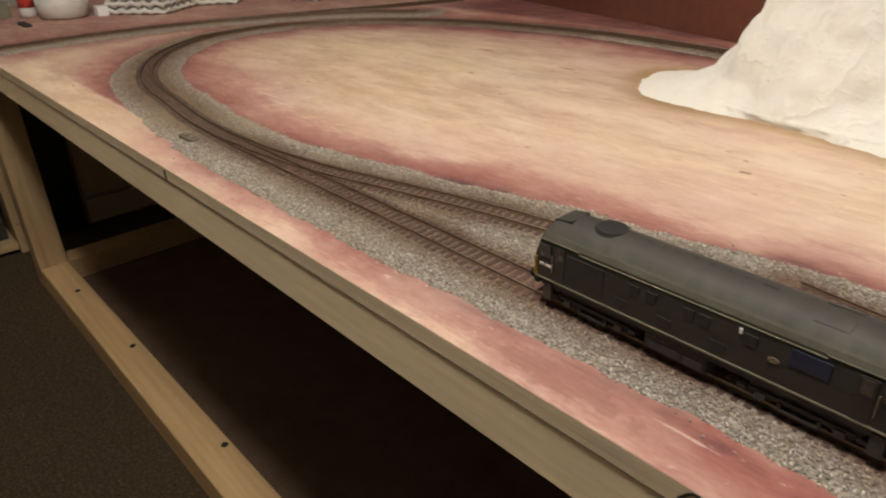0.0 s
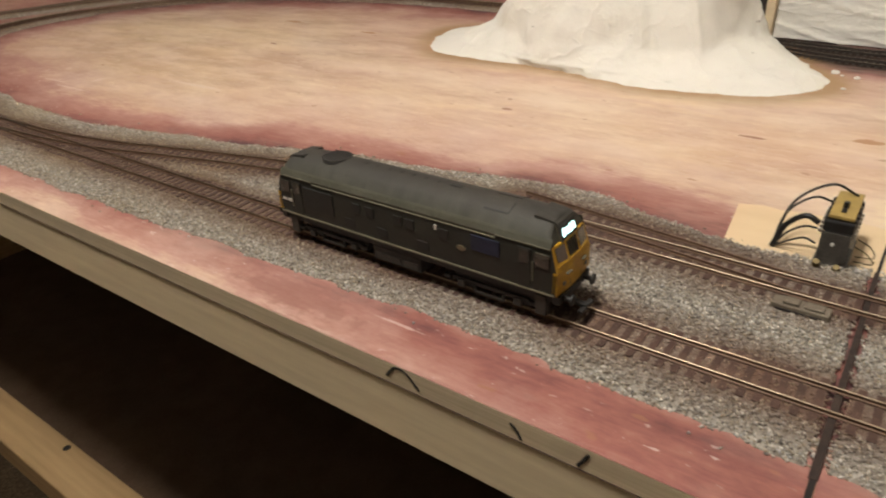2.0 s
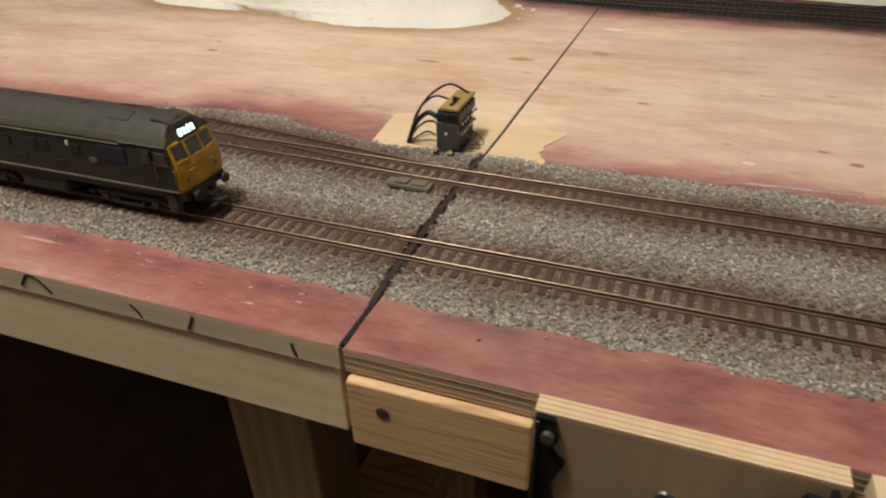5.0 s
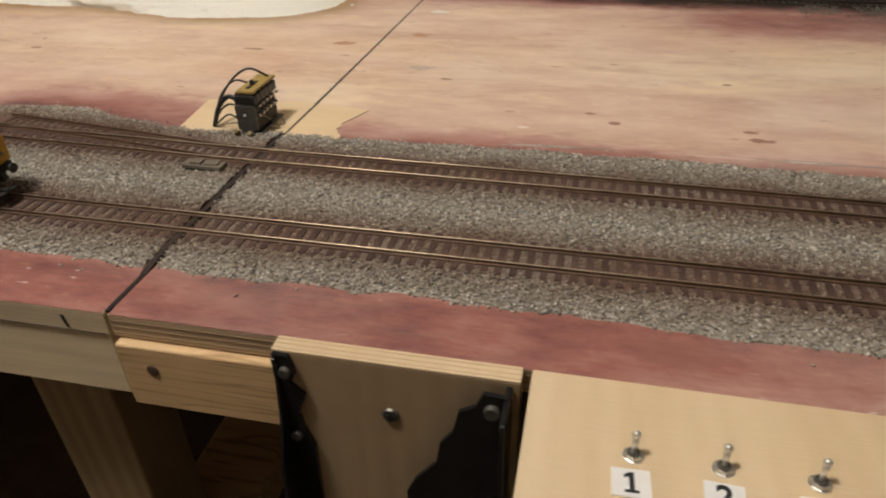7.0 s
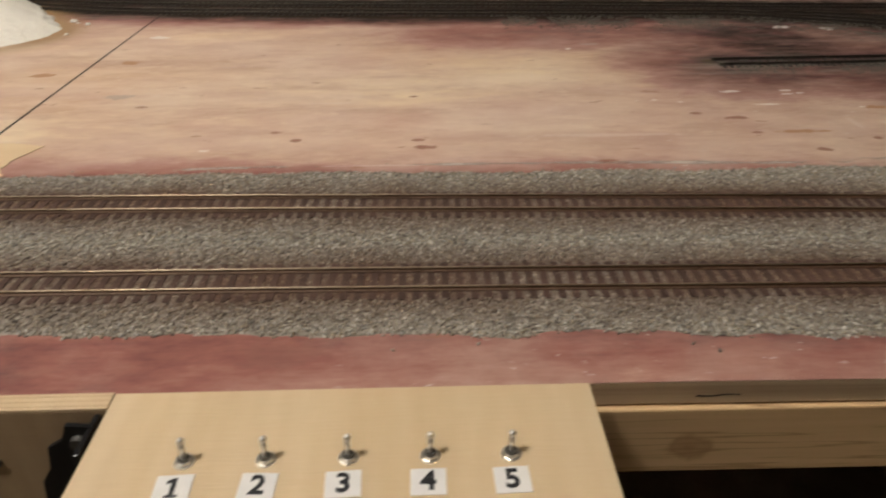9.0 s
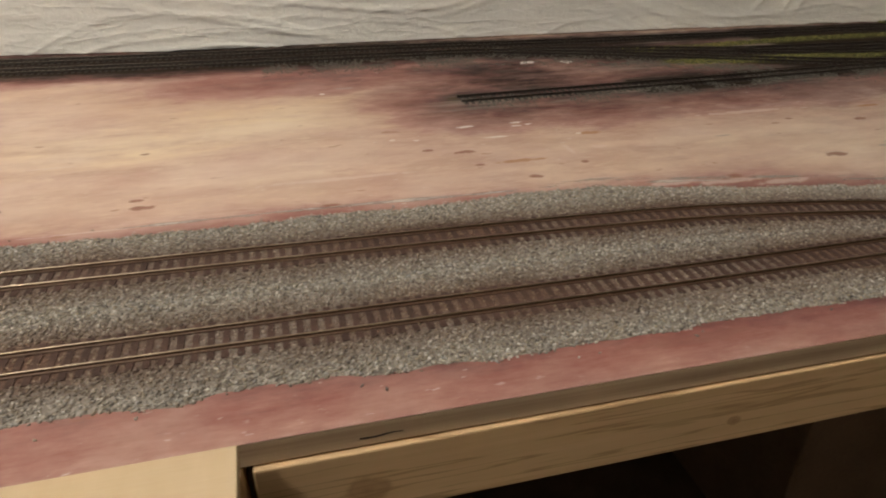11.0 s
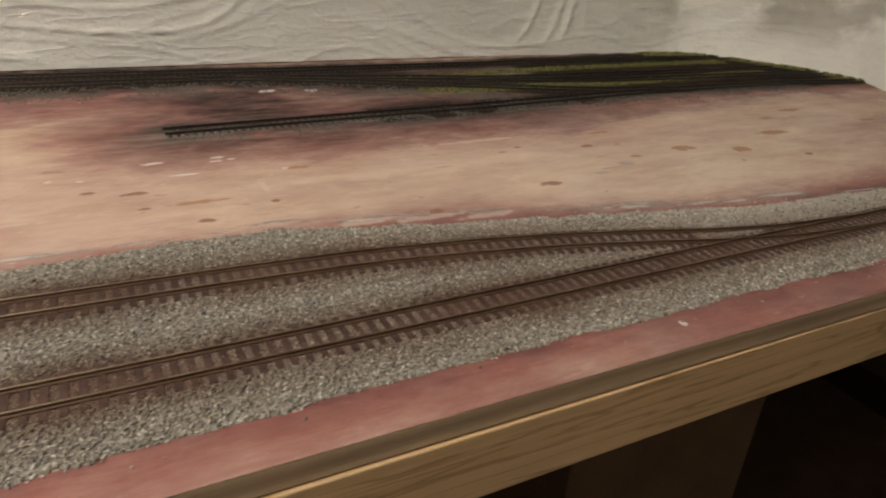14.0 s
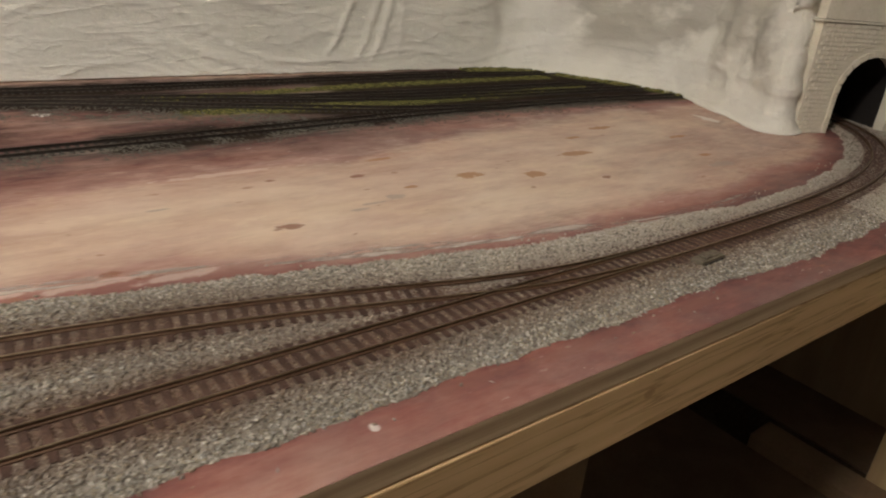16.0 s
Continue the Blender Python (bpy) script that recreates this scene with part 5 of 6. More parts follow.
def wall_shape(s, v, p, n):
    """Nearly upright along the back; leaning away, lumpy and stained round the end."""
    end = min(1.0, max(0.0, (p[0] - 1.33) / 0.14)) if p[1] > 0.6 else 1.0
    z = TOP + 0.0015 + 0.42 * v
    q = creases((p[0], p[1], z), 0.0048 * (1 - end) + 0.003 * end)
    q += end * min(1.0, 0.2 + v * 6) * (0.022 * noise.noise((p[0] * 7, p[1] * 7, z * 8)) + 0.013 * noise.noise((p[0] * 18, p[1] * 18, z * 16 + 4)) + 0.0035 * noise.noise((p[0] * 45, p[1] * 45, z * 42 + 9)) + 0.002 * (1 - abs(noise.noise((p[0] * 14, p[1] * 14, z * 20 + 2)))) ** 14)
    back = end * (0.045 * v ** 0.7 + 0.10 * v * v) * (0.3 + 0.7 * min(1, max(0, (p[1] - 0.23) / 0.12)))
    foot = (0.0015 + 0.011 * end) * math.exp(-v * 26) * (1 + 0.8 * noise.noise((p[0] * 25, p[1] * 25, 1)))
    d = back - q - foot - 0.012
    lean = 0.05 + 0.21 * min(1.0, max(0.0, (p[0] - 0.68) / 0.55))
    return (p[0] + n[0] * d, p[1] + n[1] * d + lean * 0.42 * v * (1 - end), z)


sheet("backscene_wall", WALL_BASE, 105, wall_shape, M_plaster_wall, "off-white wrinkled plaster-cloth backscene along the wall", "wall", 0.012)


def hill():
    """The plaster hill: a steep tower on a spreading foot."""
    foot = HILL_FOOT
    c0 = np.array((-0.325, 0.615))
    rows, verts = 60, []
    n = len(foot) - 1
    for j in range(rows + 1):
        v = j / rows
        z = TOP + 0.0015 + 0.36 * max(0.0, v - 0.10) ** 1.0 / 0.90
        for i in range(n):
            p = foot[i] - c0
            flat = np.clip(v / 0.22, 0, 1)
            top = np.array((0.205, 0.120)) * p / np.linalg.norm(p) * max(0.12, 1 - 0.20 * v / 0.22 if v < 0.22 else 0.80 - 0.72 * ((v - 0.22) / 0.78) ** 0.9)
            reach = p * (1 - flat ** 0.55) + top * flat ** 0.55
            z2 = TOP + 0.0015 + (0.028 * (v / 0.22) ** 1.6 if v < 0.22 else 0.028 + 0.33 * ((v - 0.22) / 0.78) ** 1.0)
            q = c0 + reach
            a = math.atan2(p[1], p[0])
            d = (0.011 * noise.noise((q[0] * 7, q[1] * 7, z2 * 6)) + 0.0095 * noise.noise((q[0] * 16, q[1] * 16, z2 * 16)) + 0.0042 * noise.noise((q[0] * 45, q[1] * 45, z2 * 40)) + 0.006 * (1 - abs(noise.noise((a * 2.6, z2 * 5.0, 8)))) ** 10) * min(1, v * 5)
            u = p / np.linalg.norm(p)
            rag = 0.006 * noise.noise((q[0] * 60, q[1] * 60, 0)) + 0.004 * noise.noise((q[0] * 140, q[1] * 140, 4)) if v < 0.06 else 0
            verts.append((q[0] + u[0] * (d + rag), q[1] + u[1] * (d + rag), z2 + 0.003 * min(1, v * 8) * noise.noise((q[0] * 30, q[1] * 30, 2)) + (-0.003 if j == 0 else 0.0016 if v < 0.1 else 0)))
    faces = [(j * n + i, j * n + (i + 1) % n, (j + 1) * n + (i + 1) % n, (j + 1) * n + i) for j in range(rows) for i in range(n)]
    faces.append(tuple(rows * n + i for i in range(n)))
    me = bpy.data.meshes.new("plaster_hill")
    me.from_pydata(verts, [], faces)
    me.materials.append(M_plaster)
    me.polygons.foreach_set("use_smooth", [True] * len(me.polygons))
    return tagged(new("plaster_hill", me), "creamy white unpainted plaster hill standing on the baseboard", "model hill")


hill()

rng = random.Random(5)
for x, y, r in ((-0.086, 0.612, 0.0042), (-0.064, 0.598, 0.0032), (-0.098, 0.560, 0.0028), (-0.070, 0.555, 0.0022), (-0.078, 0.604, 0.0018), (-0.091, 0.574, 0.0016)):
    bm = bmesh.new()
    bmesh.ops.create_icosphere(bm, subdivisions=2, radius=r)
    for v in bm.verts:
        v.co *= 0.8 + 0.4 * rng.random()
        v.co.z = max(v.co.z * 0.5, -r * 0.2)
    crumb = tagged(part("plaster_crumb", bm, M_plaster), "small dry lump of white plaster fallen beside the hill", "plaster lump", "plaster crumbs by the hill")
    crumb.location = (x, y, TOP + r * 0.2)

# red-brown board behind the loop, and the post at the end of the plaster wall
bm = prism([(-1.42, 1.135), (-0.235, 0.800), (-0.230, 0.812), (-1.416, 1.147)], TOP + 0.0005, 1.32, "z")
tagged(part("backboard", bm, M_redboard), "red-brown stained board standing behind the return loop", "board", kind="structure")
tagged(part("end_post", box(-0.210, -0.1905, 0.740, 0.790, TOP, 1.33, 0.001), M_dark), "dark post at the end of the plaster backscene", "post")
tagged(part("end_batten", box(-0.190, -0.1795, 0.742, 0.772, TOP, 1.33, 0.001), M_apron_old), "pale softwood batten against the edge of the plaster backscene", "batten")


# ---------------------------------------------------------------- tunnel portal
def portal():
    """Built along its own face: x to the right, y into the hill; turned to stand square over the track."""
    po = thing("tunnel_portal", "cream cast-stone tunnel portal with block courses round a dark arch", "tunnel portal", at=(1.538, 0.226, 0))
    po.rotation_euler = (0, 0, radians(-20))
    y0, y1, xc, r, zs = 0.0, 0.014, 0.0910, 0.046, 0.9490
    arch = [(xc - r, TOP), (xc - r, zs)] + [(xc - r * math.cos(a), zs + r * math.sin(a)) for a in np.linspace(0, math.pi, 19)[1:-1]] + [(xc + r, zs), (xc + r, TOP)]
    outer = [(0.30, TOP), (0.30, 1.030), (-0.006, 1.030), (-0.003, TOP)]
    part("portal_wall", prism(arch + outer, y0, y1, "y"), M_stone, po)
    g = 0.02
    for a0, a1 in zip(np.linspace(0.0, math.pi, 14), np.linspace(0.0, math.pi, 14)[1:]):
        q = [(xc - (r + e) * math.cos(a), zs + (r + e) * math.sin(a)) for e, a in ((-0.001, a0 + g), (-0.001, a1 - g), (0.006, a1 - g), (0.006, a0 + g))]
        part("arch_stone", prism(q, y0 - 0.0018, y0 + 0.002, "y"), M_stone, po)
    for k in range(8):
        for s in (-1, 1):
            x = xc + s * (r + 0.0025)
            part("jamb_stone", box(x - 0.0034, x + 0.0034, y0 - 0.0014, y0 + 0.002, TOP + 0.0002 + k * 0.0061, TOP + 0.0059 + k * 0.0061, 0.0003), M_stone, po)
    part("coping", box(-0.010, 0.305, y0 - 0.003, y1, 1.0305, 1.0335, 0.0006), M_stone, po)
    part("parapet", box(-0.006, 0.30, y0 - 0.0005, y1, 1.0337, 1.066, 0.001), M_stone, po)
    part("parapet_cap", box(-0.010, 0.305, y0 - 0.004, y1, 1.0662, 1.073, 0.001), M_stone, po)
    h, w = 0.0052, 0.0118
    blocks = [mesh_of("block", box(-0.5 * w + 0.0003, 0.5 * w - 0.0003, -0.0010, 0.0006, -0.0023, 0.0023, 0.0006), M_stone)]
    for row in range(25):
        z = TOP + 0.0028 + row * h
        for k in range(24):
            x = 0.0045 + (0.5 if row % 2 else 0.0) * w + k * w
            if x > 0.292 or math.hypot(x - xc, max(z - zs, 0)) < r + 0.0125:
                continue
            b = new("block", blocks[0])
            b.parent = po
            b.location = (x + random.uniform(-0.0006, 0.0006), y0 - 0.0002 - random.uniform(0, 0.0007), z)
    # the bore behind; its black colour stands for the shade inside
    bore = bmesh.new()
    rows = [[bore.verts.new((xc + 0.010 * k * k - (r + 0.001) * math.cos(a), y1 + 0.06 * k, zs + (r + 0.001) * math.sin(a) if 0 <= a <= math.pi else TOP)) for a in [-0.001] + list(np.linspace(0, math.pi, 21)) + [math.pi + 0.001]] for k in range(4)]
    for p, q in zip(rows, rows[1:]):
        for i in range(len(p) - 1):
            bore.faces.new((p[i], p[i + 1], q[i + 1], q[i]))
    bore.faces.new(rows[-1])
    part("bore", bore, M_gap, po, "tunnel lining coloured black for the shade inside")
    return po


portal()


# ---------------------------------------------------------------- locomotive
def locomotive():
    """A four-axle diesel at 1:76; origin on the rail head, x along the track."""
    lo = thing("model_locomotive", "dirty green model diesel locomotive with grey roof and yellow ends", "model train", at=(-0.2190, 0.0784, RAIL))
    lo.rotation_euler, lo.scale = (0, 0, -0.006), (1.028, 1, 1)
    L, W = 0.0945, 0.0178
    z0, ze, zt = 0.0140, 0.0401, 0.0519
    UP = 0.0026

    def end_x(z):
        return L - (0.0 if z < 0.0275 else (z - 0.0275) * 0.30) + (-0.0006 if z < 0.0160 else 0)

    side_prof = [(W - 0.0009, z0), (W, z0 + 0.0015), (W, 0.027), (W - 0.0004, 0.035), (W - 0.0010, ze)]
    half_roof = [(W - 0.0008, ze + 0.0001), (W - 0.0021, 0.0426), (W - 0.0038, 0.0450), (0.0118, 0.0477), (0.0092, 0.0495), (0.0060, 0.0509), (0.0030, 0.0516), (0.0, zt)]
    roof_prof = half_roof + [(-y, z) for y, z in half_roof[-2::-1]]

    def roof_z(y):
        return float(np.interp(abs(y), [p[0] for p in half_roof[::-1]], [p[1] for p in half_roof[::-1]]))

    def shell(prof, xa, xb):
        bm = bmesh.new()
        rows = [[bm.verts.new((f(z), y, z)) for y, z in prof] for f in (xa, xb)]
        for i in range(len(prof) - 1):
            bm.faces.new((rows[0][i], rows[1][i], rows[1][i + 1], rows[0][i + 1]))
        return bm, rows

    for sgn in (-1, 1):
        prof = [(sgn * y, z) for y, z in side_prof]
        bm, rows = shell(prof, lambda z: -end_x(z), lambda z: end_x(z))
        r = bmesh.ops.extrude_face_region(bm, geom=bm.faces[:])
        for v in r["geom"]:
            if isinstance(v, bmesh.types.BMVert):
                v.co.y -= sgn * 0.0012
        bmesh.ops.recalc_face_normals(bm, faces=bm.faces)
        part("body_side", bm, M_green, lo, "faded dark green side panel")
    bm = bmesh.new()
    rows = []
    for x, k in ((-1, 0.86), (-L + 0.0090, 0.92), (-L + 0.0150, 0.955), (-L + 0.0220, 0.99), (-L + 0.029, 1.0), (L - 0.029, 1.0), (L - 0.0220, 0.99), (L - 0.0150, 0.955), (L - 0.0090, 0.92), (1, 0.86)):
        ring = []
        for y, z in roof_prof:
            zz = ze + (z - ze) * k
            ring.append(bm.verts.new((x * (end_x(zz) - 0.0002) if abs(x) == 1 else x, y, zz)))
        rows.append(ring)
    for p, q in zip(rows, rows[1:]):
        for i in range(len(roof_prof) - 1):
            bm.faces.new((p[i], q[i], q[i + 1], p[i + 1]))
    bm.faces.new(rows[0]), bm.faces.new(rows[-1][::-1])
    bmesh.ops.recalc_face_normals(bm, faces=bm.faces)
    roof = part("roof", bm, M_roof, lo, "weathered grey roof")
    for f in roof.data.polygons:
        f.use_smooth = abs(f.normal.x) < 0.5
    for x in (-0.040, -0.012, 0.045):
        rib = bmesh.new()
        prof2 = [(y * 1.012, z + 0.00025) for y, z in roof_prof]
        rows = [[rib.verts.new((x + d, y, z)) for y, z in prof2] for d in (-0.0003, 0.0003)]
        for i in range(len(prof2) - 1):
            rib.faces.new((rows[0][i], rows[1][i], rows[1][i + 1], rows[0][i + 1]))
        part("roof_seam", rib, M_roof, roof)
    for sgn in (-1, 1):
        # lighter eaves band: deep along the middle, shallow over the cabs
        for xa, xb, low in ((-L + 0.030, L - 0.034, ze - 0.0018), (-L + 0.004, -L + 0.030, ze - 0.0002), (L - 0.034, L - 0.004, ze - 0.0002)):
            band = bmesh.new()
            prof = [(W - 0.00075 - 0.0003 * (low < ze - 0.001), low), (W - 0.00075, ze - 0.0001), (W - 0.0021, 0.0426), (W - 0.0030, 0.0439)]
            rows = [[band.verts.new((x, sgn * (y + 0.00030), z + 0.0001)) for y, z in prof] for x in (xa, xb)]
            for i in range(3):
                band.faces.new((rows[0][i], rows[1][i], rows[1][i + 1], rows[0][i + 1]))
            bmesh.ops.recalc_face_normals(band, faces=band.faces)
            part("eaves_band", band, M_eave, roof, "pale green-grey eaves band")
            part("eaves_line", box(xa, xb, sgn * (W - 0.0006) - 0.00045, sgn * (W - 0.0006) + 0.00045, low - 0.0004, low + 0.0001), M_cream, lo)
        part("sill_line", box(-L + 0.001, L - 0.001, sgn * W - 0.0004, sgn * W + 0.0005, z0 + 0.0006, z0 + 0.0016), M_cream, lo, "cream sill line")
        y = sgn * (W + 0.0001)

        def panel(name, xa, xb, za, zb, mat, proud=0.00035, label="", parent=lo):
            return part(name, box(xa, xb, min(y, y + sgn * proud) - 0.0004 * (sgn > 0), max(y, y + sgn * proud) + 0.0004 * (sgn < 0), za, zb, 0.00012), mat, parent, label)

        for s2 in (-1, 1):
            d = panel("cab_door", min(s2 * 0.0735, s2 * 0.0805), max(s2 * 0.0735, s2 * 0.0805), z0 + 0.002, 0.0378, M_green, 0.0003, "green cab door")
            panel("door_window", min(s2 * 0.0747, s2 * 0.0793), max(s2 * 0.0747, s2 * 0.0793), 0.0295, 0.0368, M_sideglass, 0.0005, "", d)
            panel("handrail", min(s2 * 0.0816, s2 * 0.0820), max(s2 * 0.0816, s2 * 0.0820), 0.0205, 0.0315, M_cream, 0.0008, "", d)
            panel("cab_window", min(s2 * 0.0830, s2 * 0.0905), max(s2 * 0.0830, s2 * 0.0905), 0.0292, 0.0368, M_sideglass, 0.0004, "dusty cab side window")
        panel("radiator_grille", -0.0715, -0.048, 0.0215, 0.0355, M_grille, 0.0004, "dark radiator grille")
        for x in (-0.030, -0.020, 0.0, 0.008, 0.030):
            panel("body_window", x - 0.0028, x + 0.0028, 0.0285, 0.0345, M_grille, 0.0003, "dark body side window")
        for x in (-0.036, -0.012, 0.016):
            panel("access_hatch", x - 0.004, x + 0.004, 0.0185, 0.0235, M_grille, 0.00025)
        panel("blue_panel", 0.047, 0.0635, 0.0278, 0.0365, M_blue, 0.0004, "dull blue panel on the side")
        bd = panel("badge", 0.0385, 0.0435, 0.0258, 0.0275, M_badge, 0.0004, "worn gilt badge")
        panel("badge_crest", 0.0397, 0.0422, 0.0252, 0.0282, M_badge, 0.0005, "", bd)
        panel("white_marker", 0.0245, 0.0259, 0.0332, 0.0360, M_white, 0.0004, "small white marker plate")
        for k in range(5):
            x = -0.0905 + k * 0.0016 + (0.0007 if k > 1 else 0)
            panel("number_mark", x, x + 0.0011, 0.0232, 0.0250, M_white, 0.0003)
    # ends
    for s2 in (-1, 1):
        bm = bmesh.new()
        zs = [z0, 0.0160, 0.0215, 0.0275, 0.0310, 0.0355, ze]
        rows = []
        for z in zs:
            hw = (W - 0.0009) if z < 0.0145 else W if z < 0.028 else W - 0.0010 * (z - 0.027) / 0.0115
            rows.append([bm.verts.new((s2 * (end_x(z) + 0.0012 * (1 - (t / 1.0) ** 2)), t * hw, z)) for t in np.linspace(-1, 1, 9)])
        for p, q in zip(rows, rows[1:]):
            for i in range(8):
                bm.faces.new((p[i], p[i + 1], q[i + 1], q[i]))
        r = bmesh.ops.extrude_face_region(bm, geom=bm.faces[:])
        for v in r["geom"]:
            if isinstance(v, bmesh.types.BMVert):
                v.co.x -= s2 * 0.0022
        bmesh.ops.recalc_face_normals(bm, faces=bm.faces)
        end = part("cab_front", bm, M_yellow, lo, "yellow warning panel on the cab front")

        def front(name, ya, yb, za, zb, mat, proud, parent=end, label="", cut=0.0):
            """A slab lying on the raked cab front."""
            o = [(ya, za + cut), (yb, za), (yb, zb), (ya, zb)]
            bm = bmesh.new()
            rr = []
            for pr in (-0.0008, proud):
                rr.append([bm.verts.new((s2 * (end_x(z) + 0.0012 * (1 - (yy / W) ** 2) + pr), yy, z)) for yy, z in o])
            bm.faces.new(rr[0]), bm.faces.new(rr[1][::-1])
            for i in range(4):
                bm.faces.new((rr[0][i], rr[1][i], rr[1][(i + 1) % 4], rr[0][(i + 1) % 4]))
            bmesh.ops.recalc_face_normals(bm, faces=bm.faces)
            return part(name, bm, mat, parent, label)

        for ya, yb, cut in ((-0.0150, -0.0068, 0.0012), (-0.0047, 0.0047, 0.0), (0.0150, 0.0068, 0.0012)):
            front("windscreen", ya, yb, 0.0312, 0.0392, M_glass, 0.0003, end, "dark windscreen", cut)
            front("window_frame", ya, yb, 0.0305, 0.0312, M_yellow, 0.0006, end)
        for ya in (-0.0059, 0.0054):
            front("door_seam", ya, ya + 0.0005, 0.0170, 0.0370, M_tan, 0.0004, end)
        for k, ya in enumerate((-0.0128, 0.0105)):
            front("lamp_bezel", ya, ya + 0.0022, 0.0192, 0.0212, M_cream, 0.0006, end)
            if s2 < 0:
                front("tail_lamp", ya + 0.0005, ya + 0.0017, 0.0197, 0.0208, M_red, 0.0009, end, "lit red tail lamp")
        front("handrail", -0.0105, -0.0060, 0.0248, 0.0253, M_cream, 0.0012, end)
        front("handrail", 0.0060, 0.0105, 0.0248, 0.0253, M_cream, 0.0012, end)
        # headcode box over the windows
        zh = 0.0500
        prof = [(s2 * (end_x(ze - 0.0004) + 0.0010), ze - 0.0004), (s2 * (end_x(zh - 0.0012) + 0.0010), zh - 0.0012), (s2 * (end_x(zh) - 0.0006), zh), (s2 * (L - 0.017), zh + 0.0012), (s2 * (L - 0.019), ze)]
        hb = part("headcode_box", prism(prof, -0.0084, 0.0084, "y"), M_roof, lo, "grey headcode box above the windscreens")
        front("headcode_glass", -0.0076, 0.0076, ze + 0.0006, zh - 0.0028, M_under, 0.00035, hb, "black headcode glass").parent = hb
        if s2 > 0:
            for k in range(4):
                ya = -0.0064 + k * 0.0033
                bm = prism([(ya, 0.0420 + 0.0004 * (k % 2)), (ya + 0.0019, 0.0421), (ya + 0.0022, 0.0457 - 0.0005 * (k % 2)), (ya + 0.0005, 0.0454)], 0.0, 0.0004, "x")
                for v in bm.verts:
                    v.co.x += end_x(v.co.z) + 0.0012 * (1 - (v.co.y / W) ** 2) + 0.0003
                part("headcode_mark", bm, M_glow, hb, "glowing white headcode mark")
        for ya in (-0.0135, 0.0135):
            hn = part("horn", cyl((s2 * (L - 0.013), ya * 0.80, 0.0436), (s2, 0, 0), 0.0007, 0.0015, 0.007, 10), M_under, lo, "small black horn")
        # buffer beam, buffers, hook, cowling
        bb = part("buffer_beam", box(min(s2 * (L - 0.003), s2 * (L + 0.0012)), max(s2 * (L - 0.003), s2 * (L + 0.0012)), -0.0165, 0.0165, 0.0095, 0.0142, 0.0004), M_under, lo)
        for ya in (-0.0115, 0.0115):
            bm = cyl((s2 * (L + 0.001), ya, 0.0118), (s2, 0, 0), 0.0016, 0.0013, 0.0045, 14)
            cyl((s2 * (L + 0.0050), ya, 0.0118), (s2, 0, 0), 0.0030, 0.0028, 0.0010, 20, bm)
            part("buffer", bm, M_under, bb, "round black buffer")
        part("coupling", box(min(s2 * L, s2 * (L + 0.0085)), max(s2 * L, s2 * (L + 0.0085)), -0.0016, 0.0016, 0.0050, 0.0068, 0.0003), M_under, lo, "black hook coupling")
        bm = box(min(s2 * (L + 0.006), s2 * (L + 0.0085)), max(s2 * (L + 0.006), s2 * (L + 0.0085)), -0.0065, 0.0065, 0.0045, 0.0056)
        part("coupling_bar", bm, M_under, lo)
        for ya in (-0.0145, 0.0145):
            part("guard_step", box(min(s2 * (L - 0.012), s2 * (L - 0.006)), max(s2 * (L - 0.012), s2 * (L - 0.006)), ya - 0.0022, ya + 0.0022, 0.0035, 0.0150, 0.0004), M_undergrey, lo, "grey footstep under the cab")
    # roof fan, hatches, vents
    fan = bmesh.new()
    cyl((-0.057, 0, 0.0500), (0, 0, 1), 0.0092, 0.0086, 0.0022, 32, fan)
    fn = part("roof_fan", fan, M_roofdark, roof, "round sooty black roof fan")
    for k in range(7):
        part("fan_slat", box(-0.0645, -0.0495, -0.0062 + k * 0.0020, -0.0057 + k * 0.0020, 0.0521, 0.0525), M_under, fn)

    def roof_strip(name, xa, xb, ya, yb, rise, mat, parent=roof, label=""):
        """A thin piece lying on the curve of the roof."""
        bm = bmesh.new()
        ys = np.linspace(ya, yb, 7)
        low = [[bm.verts.new((x, y, roof_z(y) - 0.0003)) for y in ys] for x in (xa, xb)]
        top = [[bm.verts.new((x, y, roof_z(y) + rise)) for y in ys] for x in (xa, xb)]
        for i in range(6):
            bm.faces.new((top[0][i], top[1][i], top[1][i + 1], top[0][i + 1]))
            bm.faces.new((low[0][i], top[0][i], top[0][i + 1], low[0][i + 1]))
            bm.faces.new((low[1][i], low[1][i + 1], top[1][i + 1], top[1][i]))
        for i in (0, 6):
            bm.faces.new((low[0][i], low[1][i], top[1][i], top[0][i]))
        bmesh.ops.recalc_face_normals(bm, faces=bm.faces)
        return part(name, bm, mat, parent, label)

    for sgn in (-1, 1):
        hatch = roof_strip("roof_hatch", 0.0500, 0.0640, sgn * 0.0030, sgn * 0.0098, 0.0004, M_roof)
        roof_strip("hatch_seam", 0.0500, 0.0640, sgn * 0.0098, sgn * 0.0104, 0.0003, M_under, hatch)
        roof_strip("hatch_seam", 0.0640, 0.0645, sgn * 0.0030, sgn * 0.0100, 0.0003, M_under, hatch)
    part("exhaust", box(0.024, 0.031, -0.0016, 0.0016, 0.0512, 0.0523, 0.0003), M_roofdark, roof)
    for x in np.arange(-0.035, 0.02, 0.0085):
        part("roof_bolt", box(x, x + 0.0012, -0.0010, 0.0010, 0.0513, 0.0521), M_roofdark, roof)
    # underframe
    part("frame_plate", box(-L + 0.004, L - 0.004, -0.0155, 0.0155, 0.0095, 0.0142), M_under, lo)
